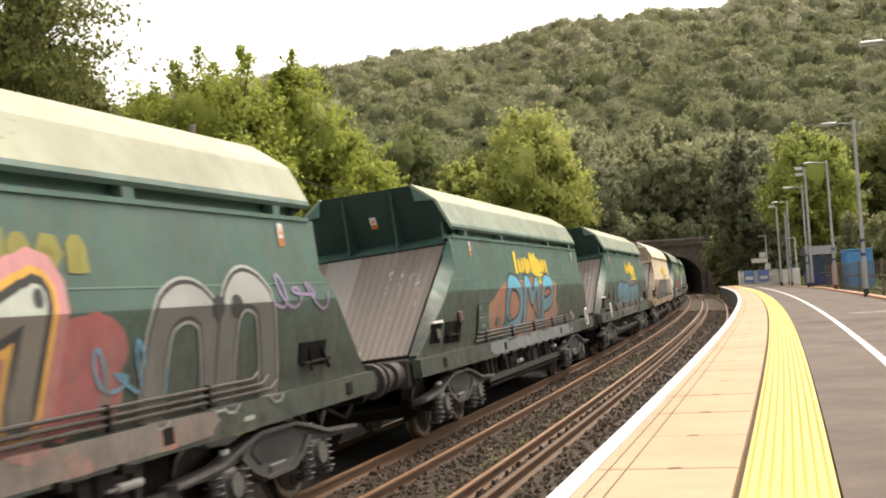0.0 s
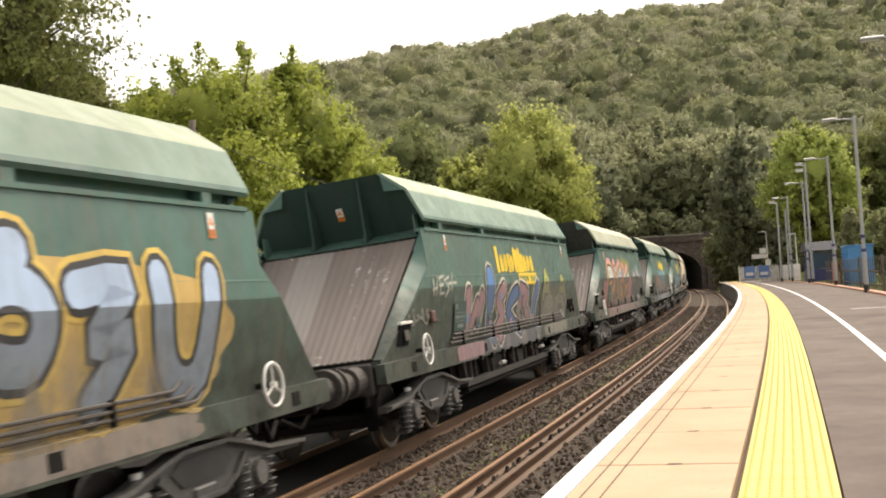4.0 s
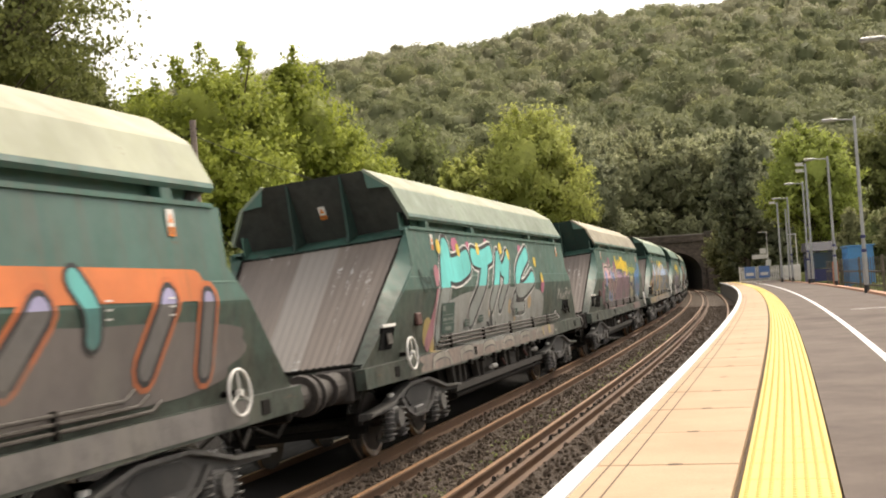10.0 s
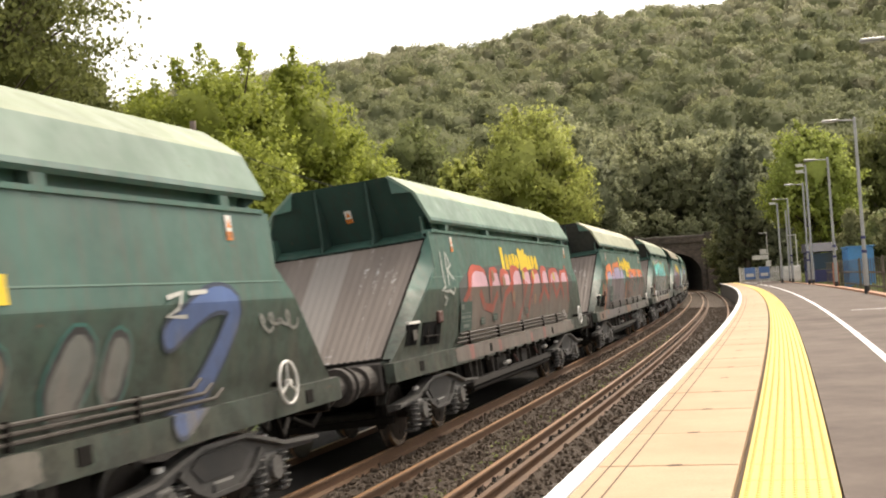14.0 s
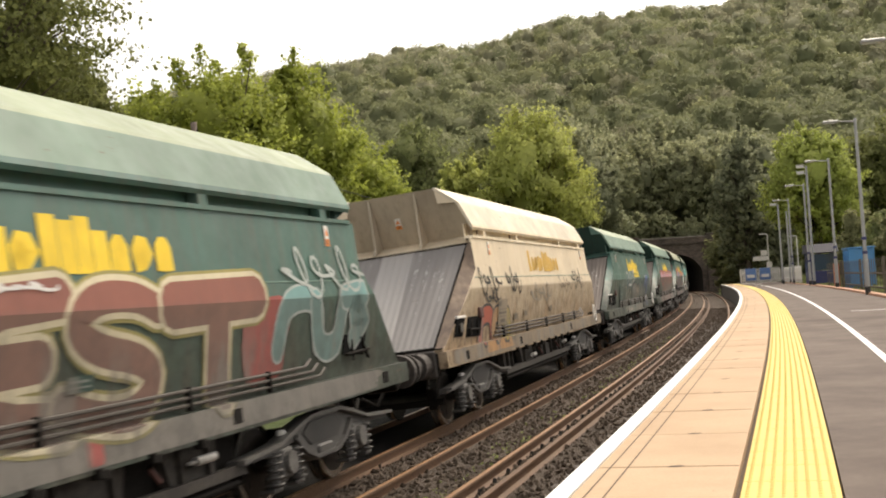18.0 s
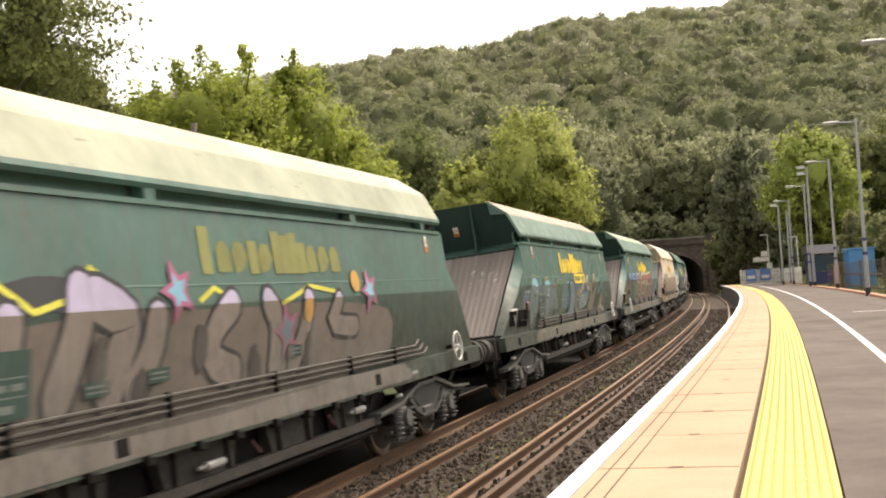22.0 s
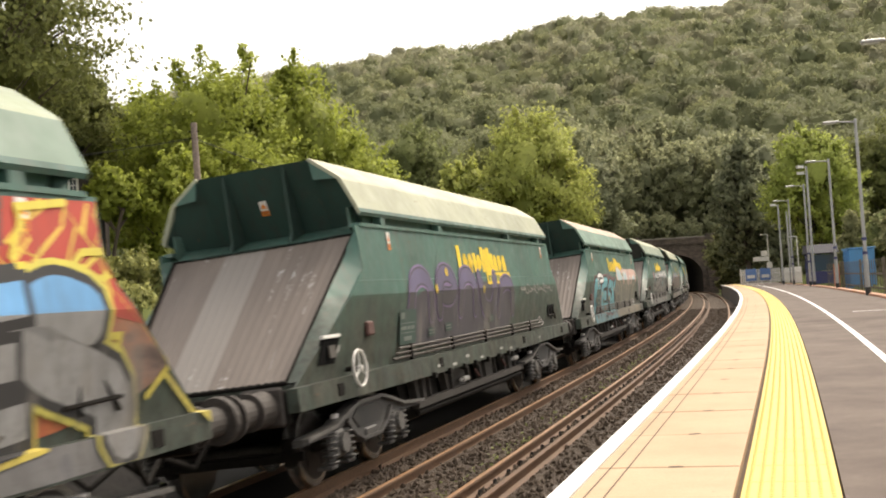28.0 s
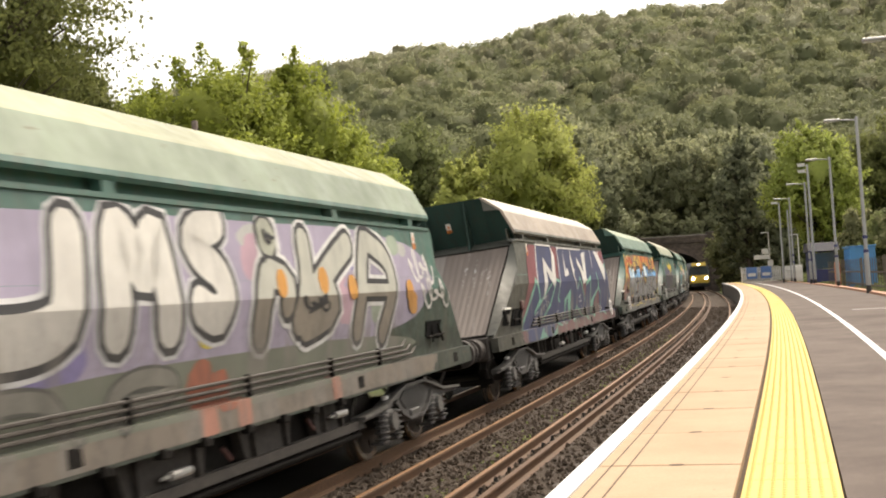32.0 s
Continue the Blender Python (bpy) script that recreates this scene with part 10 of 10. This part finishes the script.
def house():
    root = empty("house", pose(HOUSE_X, HOUSE_Y, HOUSE_Z, 0, 0, 13))
    tagged(root, "dark weatherboarded house with white sash window, half hidden by trees", "house")
    board = plain("dark_weatherboard", (0.075, 0.062, 0.055), 0.85, 0, 8, 0.25)
    slate = plain("roof_slate", (0.055, 0.05, 0.05), 0.7, 0, 6, 0.25)
    bm = bmesh.new()
    prism(bm, [(-2.7, 0), (2.7, 0), (2.7, 4.35), (0, 8.2), (-2.7, 4.35)], 0, 3.6)
    part("wall", bm, board, root)
    for i in range(27):
        z = 2.75 + i * 0.2
        w = 2.72 if z < 4.2 else 2.72 - (z - 4.2) * 0.70
        if w < 0.2:
            continue
        bm = bmesh.new()
        prism(bm, [(-w, z), (w, z), (w, z + 0.192), (-w, z + 0.192)], -0.03 - 0.012 * (i % 2), 0.0)
        part("weatherboard", bm, board, root)
    bm = bmesh.new()
    box(bm, -2.76, 2.76, -0.08, 0.0, 2.58, 2.74, 0.02)
    part("band", bm, plain("brown_trim", (0.20, 0.13, 0.08), 0.7), root)
    bm = bmesh.new()
    box(bm, -2.73, 2.73, -0.05, 0.0, 0.0, 2.57, 0.01)
    part("base_wall", bm, plain("cream_render", (0.42, 0.34, 0.24), 0.85), root)
    for s in (-1, 1):
        bm = bmesh.new()
        prism(bm, [(s * 2.86, 4.10), (s * 2.86, 4.24), (0, 8.36), (0, 8.20)], -0.16, 3.8)
        part("roof", bm, slate, root)
    win = empty("window", pose(1.25, -0.06, 3.72))
    win.parent = root
    bm = bmesh.new()
    for x0, x1, z0, z1 in ((-0.42, 0.42, 0, 0.10), (-0.42, 0.42, 1.74, 1.85), (-0.42, -0.31, 0.10, 1.74), (0.31, 0.42, 0.10, 1.74), (-0.05, 0.05, 0.10, 1.74),
                           (-0.31, -0.05, 1.14, 1.24), (0.05, 0.31, 1.14, 1.24)):
        box(bm, x0, x1, -0.06, 0.02, z0, z1, 0.008)
    for x0, x1 in ((-0.31, -0.05), (0.05, 0.31)):
        box(bm, x0, x1, -0.045, 0.01, 1.475, 1.505)
        box(bm, (x0 + x1) / 2 - 0.014, (x0 + x1) / 2 + 0.014, -0.044, 0.009, 1.24, 1.74)
    part("frame", bm, WHITE, win)
    for x0, x1, z0, z1 in ((-0.31, -0.05, 0.10, 1.14), (0.05, 0.31, 0.10, 1.14), (-0.31, -0.05, 1.24, 1.74), (0.05, 0.31, 1.24, 1.74)):
        bm = bmesh.new()
        box(bm, x0, x1, -0.02, -0.005, z0, z1)
        part("pane", bm, GLASS_DARK, win)
    bm = bmesh.new()
    box(bm, -0.55, 0.55, -0.14, 0.0, -0.08, 0.0, 0.01)
    part("sill", bm, WHITE, win)
    bm = bmesh.new()
    rod(bm, (2.66, -0.12, 0), (2.66, -0.12, 4.3), 0.045, seg=8)
    part("downpipe", bm, BLACK, root)


house()


def telegraph_pole(x, y, base, top):
    root = empty("telegraph_pole", pose(x, y, base, 0, -0.8))
    tagged(root, "grey weathered wooden telegraph pole with wires", "pole")
    bm = bmesh.new()
    rod(bm, (0, 0, 0), (0, 0, top - base), 0.15, 0.125, 12)
    part("shaft", bm, plain("grey_pole_wood", (0.26, 0.20, 0.17), 0.85, 0, 10, 0.3), root)
    for k, (dx, dy, dz) in enumerate(((7, 6, -2.6), (-28, -4, -0.6))):
        bm = bmesh.new()
        rows = []
        for i in range(15):
            u = i / 14
            q = Vector((dx * u, dy * u, top - base - 0.6 + dz * u - 0.09 * abs(dx) * u * (1 - u)))
            rows.append([bm.verts.new(q + Vector(o)) for o in ((-0.01, 0, -0.01), (0.01, 0, -0.01), (0, 0, 0.012))])
        for a, b in zip(rows, rows[1:]):
            for i in range(3):
                bm.faces.new((a[i], a[(i + 1) % 3], b[(i + 1) % 3], b[i]))
        part("wire", bm, BLACK, root)
    for z in (0.35, 0.6):
        bm = bmesh.new()
        rod(bm, (-0.2, -0.05, top - base - z), (0.2, -0.05, top - base - z), 0.02, seg=6)
        part("bracket", bm, UNDER, root)


telegraph_pole(-9.25, 45, 1.9, 9.35)


# ---- the passenger unit that comes out of the tunnel ----
CAB_YELLOW = plain("cab_yellow", (0.62, 0.42, 0.06), 0.45, 0, 10, 0.1)
UNIT_BODY = plain("unit_grey_blue", (0.20, 0.22, 0.26), 0.4, 0.1, 8, 0.12)
n = Nodes("headlight", 0.2)
n.base((0.9, 0.88, 0.8))
n.shader.inputs["Emission Color"].default_value = (1.0, 0.95, 0.82, 1)
n.shader.inputs["Emission Strength"].default_value = 14
HEADLIGHT = n.mat
UNIT_LAT = 3.37


def unit_car(front):
    root = empty("railcar")
    tagged(root, "yellow-fronted passenger railcar with lit headlights" if front else "trailing passenger railcar with dark windows", "railcar", group="passenger train cars")
    bm = bmesh.new()
    sec = [(-1.32, 0.95), (-1.37, 1.6), (-1.34, 2.4), (-1.15, 3.25), (-0.75, 3.62), (0, 3.74), (0.75, 3.62), (1.15, 3.25), (1.34, 2.4), (1.37, 1.6), (1.32, 0.95)]
    rows = [[bm.verts.new((x, y, z)) for y, z in sec] for x in (0.35, 6, 12, 18, 23.2)]
    for a, b in zip(rows, rows[1:]):
        for i in range(len(sec) - 1):
            bm.faces.new((a[i], a[i + 1], b[i + 1], b[i]))
        bm.faces.new((a[-1], a[0], b[0], b[-1]))
    bm.faces.new(rows[0]), bm.faces.new(rows[-1])
    bmesh.ops.recalc_face_normals(bm, faces=bm.faces)
    part("body", bm, UNIT_BODY, root)
    for y in (-1, 1):
        for i in range(7):
            bm = bmesh.new()
            x = 4.0 + i * 2.6
            box(bm, x - 0.75, x + 0.75, y * 1.36 - 0.015, y * 1.36 + 0.015, 1.95, 2.7, 0.01)
            part("window", bm, GLASS_DARK, root)
    for x in (3.6, 19.6):
        bm = bmesh.new()
        for dx in (-1.3, 1.3):
            for y in (-0.75, 0.75):
                rod(bm, (x + dx, y - 0.06, 0.42), (x + dx, y + 0.06, 0.42), 0.42, 0.42, 18)
        box(bm, x - 1.8, x + 1.8, -1.05, 1.05, 0.45, 0.9, 0.05)
        part("bogie", bm, UNDER, root)
    bm = bmesh.new()
    box(bm, 5.8, 17.4, -1.15, 1.15, 0.3, 0.94, 0.05)
    part("underfloor_equipment", bm, UNDER, root)
    if front:
        bm = bmesh.new()
        low = [(-1.3, 0.95), (1.3, 0.95), (1.36, 1.6), (1.33, 2.0), (-1.33, 2.0), (-1.36, 1.6)]
        a = [bm.verts.new((0.34, y, z)) for y, z in low]
        b = [bm.verts.new((-0.12 if z < 1.9 else 0.0, y * 0.9, z)) for y, z in low]
        bm.faces.new(b)
        for i in range(6):
            bm.faces.new((a[i], a[(i + 1) % 6], b[(i + 1) % 6], b[i]))
        bmesh.ops.recalc_face_normals(bm, faces=bm.faces)
        part("cab_front", bm, CAB_YELLOW, root)
        bm = bmesh.new()
        hi = [(-1.27, 2.02), (1.27, 2.02), (1.2, 2.9), (0.95, 3.2), (-0.95, 3.2), (-1.2, 2.9)]
        a = [bm.verts.new((0.36, y, z)) for y, z in hi]
        b = [bm.verts.new((0.0 + (z - 2) * 0.22, y * 0.94, z)) for y, z in hi]
        bm.faces.new(b)
        for i in range(6):
            bm.faces.new((a[i], a[(i + 1) % 6], b[(i + 1) % 6], b[i]))
        bmesh.ops.recalc_face_normals(bm, faces=bm.faces)
        part("windscreen", bm, GLASS_DARK, root)
        bm = bmesh.new()
        box(bm, 0.0, 0.06, -0.045, 0.045, 2.05, 3.1, 0.01)
        part("windscreen_pillar", bm, BLACK, root)
        bm = bmesh.new()
        prism(bm, [(0.2, 3.22), (0.5, 3.66), (0.4, 3.72), (0.12, 3.25)], -0.95, 0.95)
        part("roof_rim", bm, CAB_YELLOW, root)
        for y in (-0.86, 0.86):
            bm = bmesh.new()
            rod(bm, (-0.16, y, 1.55), (-0.08, y, 1.55), 0.15, 0.17, 16)
            part("headlight", bm, HEADLIGHT, root)
        bm = bmesh.new()
        rod(bm, (0.16, 0, 3.42), (0.24, 0, 3.42), 0.09, 0.1, 12)
        part("marker_light", bm, HEADLIGHT, root)
        bm = bmesh.new()
        box(bm, -0.15, 0.4, -1.25, 1.25, 0.42, 0.94, 0.08)
        rod(bm, (-0.5, 0, 0.85), (-0.1, 0, 0.85), 0.14, seg=10)
        part("valance", bm, BLACK, root)
    return root


UNIT = [unit_car(True), unit_car(False)]


def unit_pose(s):
    """Cab at s, body trailing away from the viewer."""
    a, b = line(s + 3.6, UNIT_LAT), line(s + 19.6, UNIT_LAT)
    d = (b - a).normalized()
    return Matrix.Translation(a - d * 3.6 + Vector((0, 0, 0.02))) @ Matrix.Rotation(math.atan2(d.y, d.x), 4, "Z")
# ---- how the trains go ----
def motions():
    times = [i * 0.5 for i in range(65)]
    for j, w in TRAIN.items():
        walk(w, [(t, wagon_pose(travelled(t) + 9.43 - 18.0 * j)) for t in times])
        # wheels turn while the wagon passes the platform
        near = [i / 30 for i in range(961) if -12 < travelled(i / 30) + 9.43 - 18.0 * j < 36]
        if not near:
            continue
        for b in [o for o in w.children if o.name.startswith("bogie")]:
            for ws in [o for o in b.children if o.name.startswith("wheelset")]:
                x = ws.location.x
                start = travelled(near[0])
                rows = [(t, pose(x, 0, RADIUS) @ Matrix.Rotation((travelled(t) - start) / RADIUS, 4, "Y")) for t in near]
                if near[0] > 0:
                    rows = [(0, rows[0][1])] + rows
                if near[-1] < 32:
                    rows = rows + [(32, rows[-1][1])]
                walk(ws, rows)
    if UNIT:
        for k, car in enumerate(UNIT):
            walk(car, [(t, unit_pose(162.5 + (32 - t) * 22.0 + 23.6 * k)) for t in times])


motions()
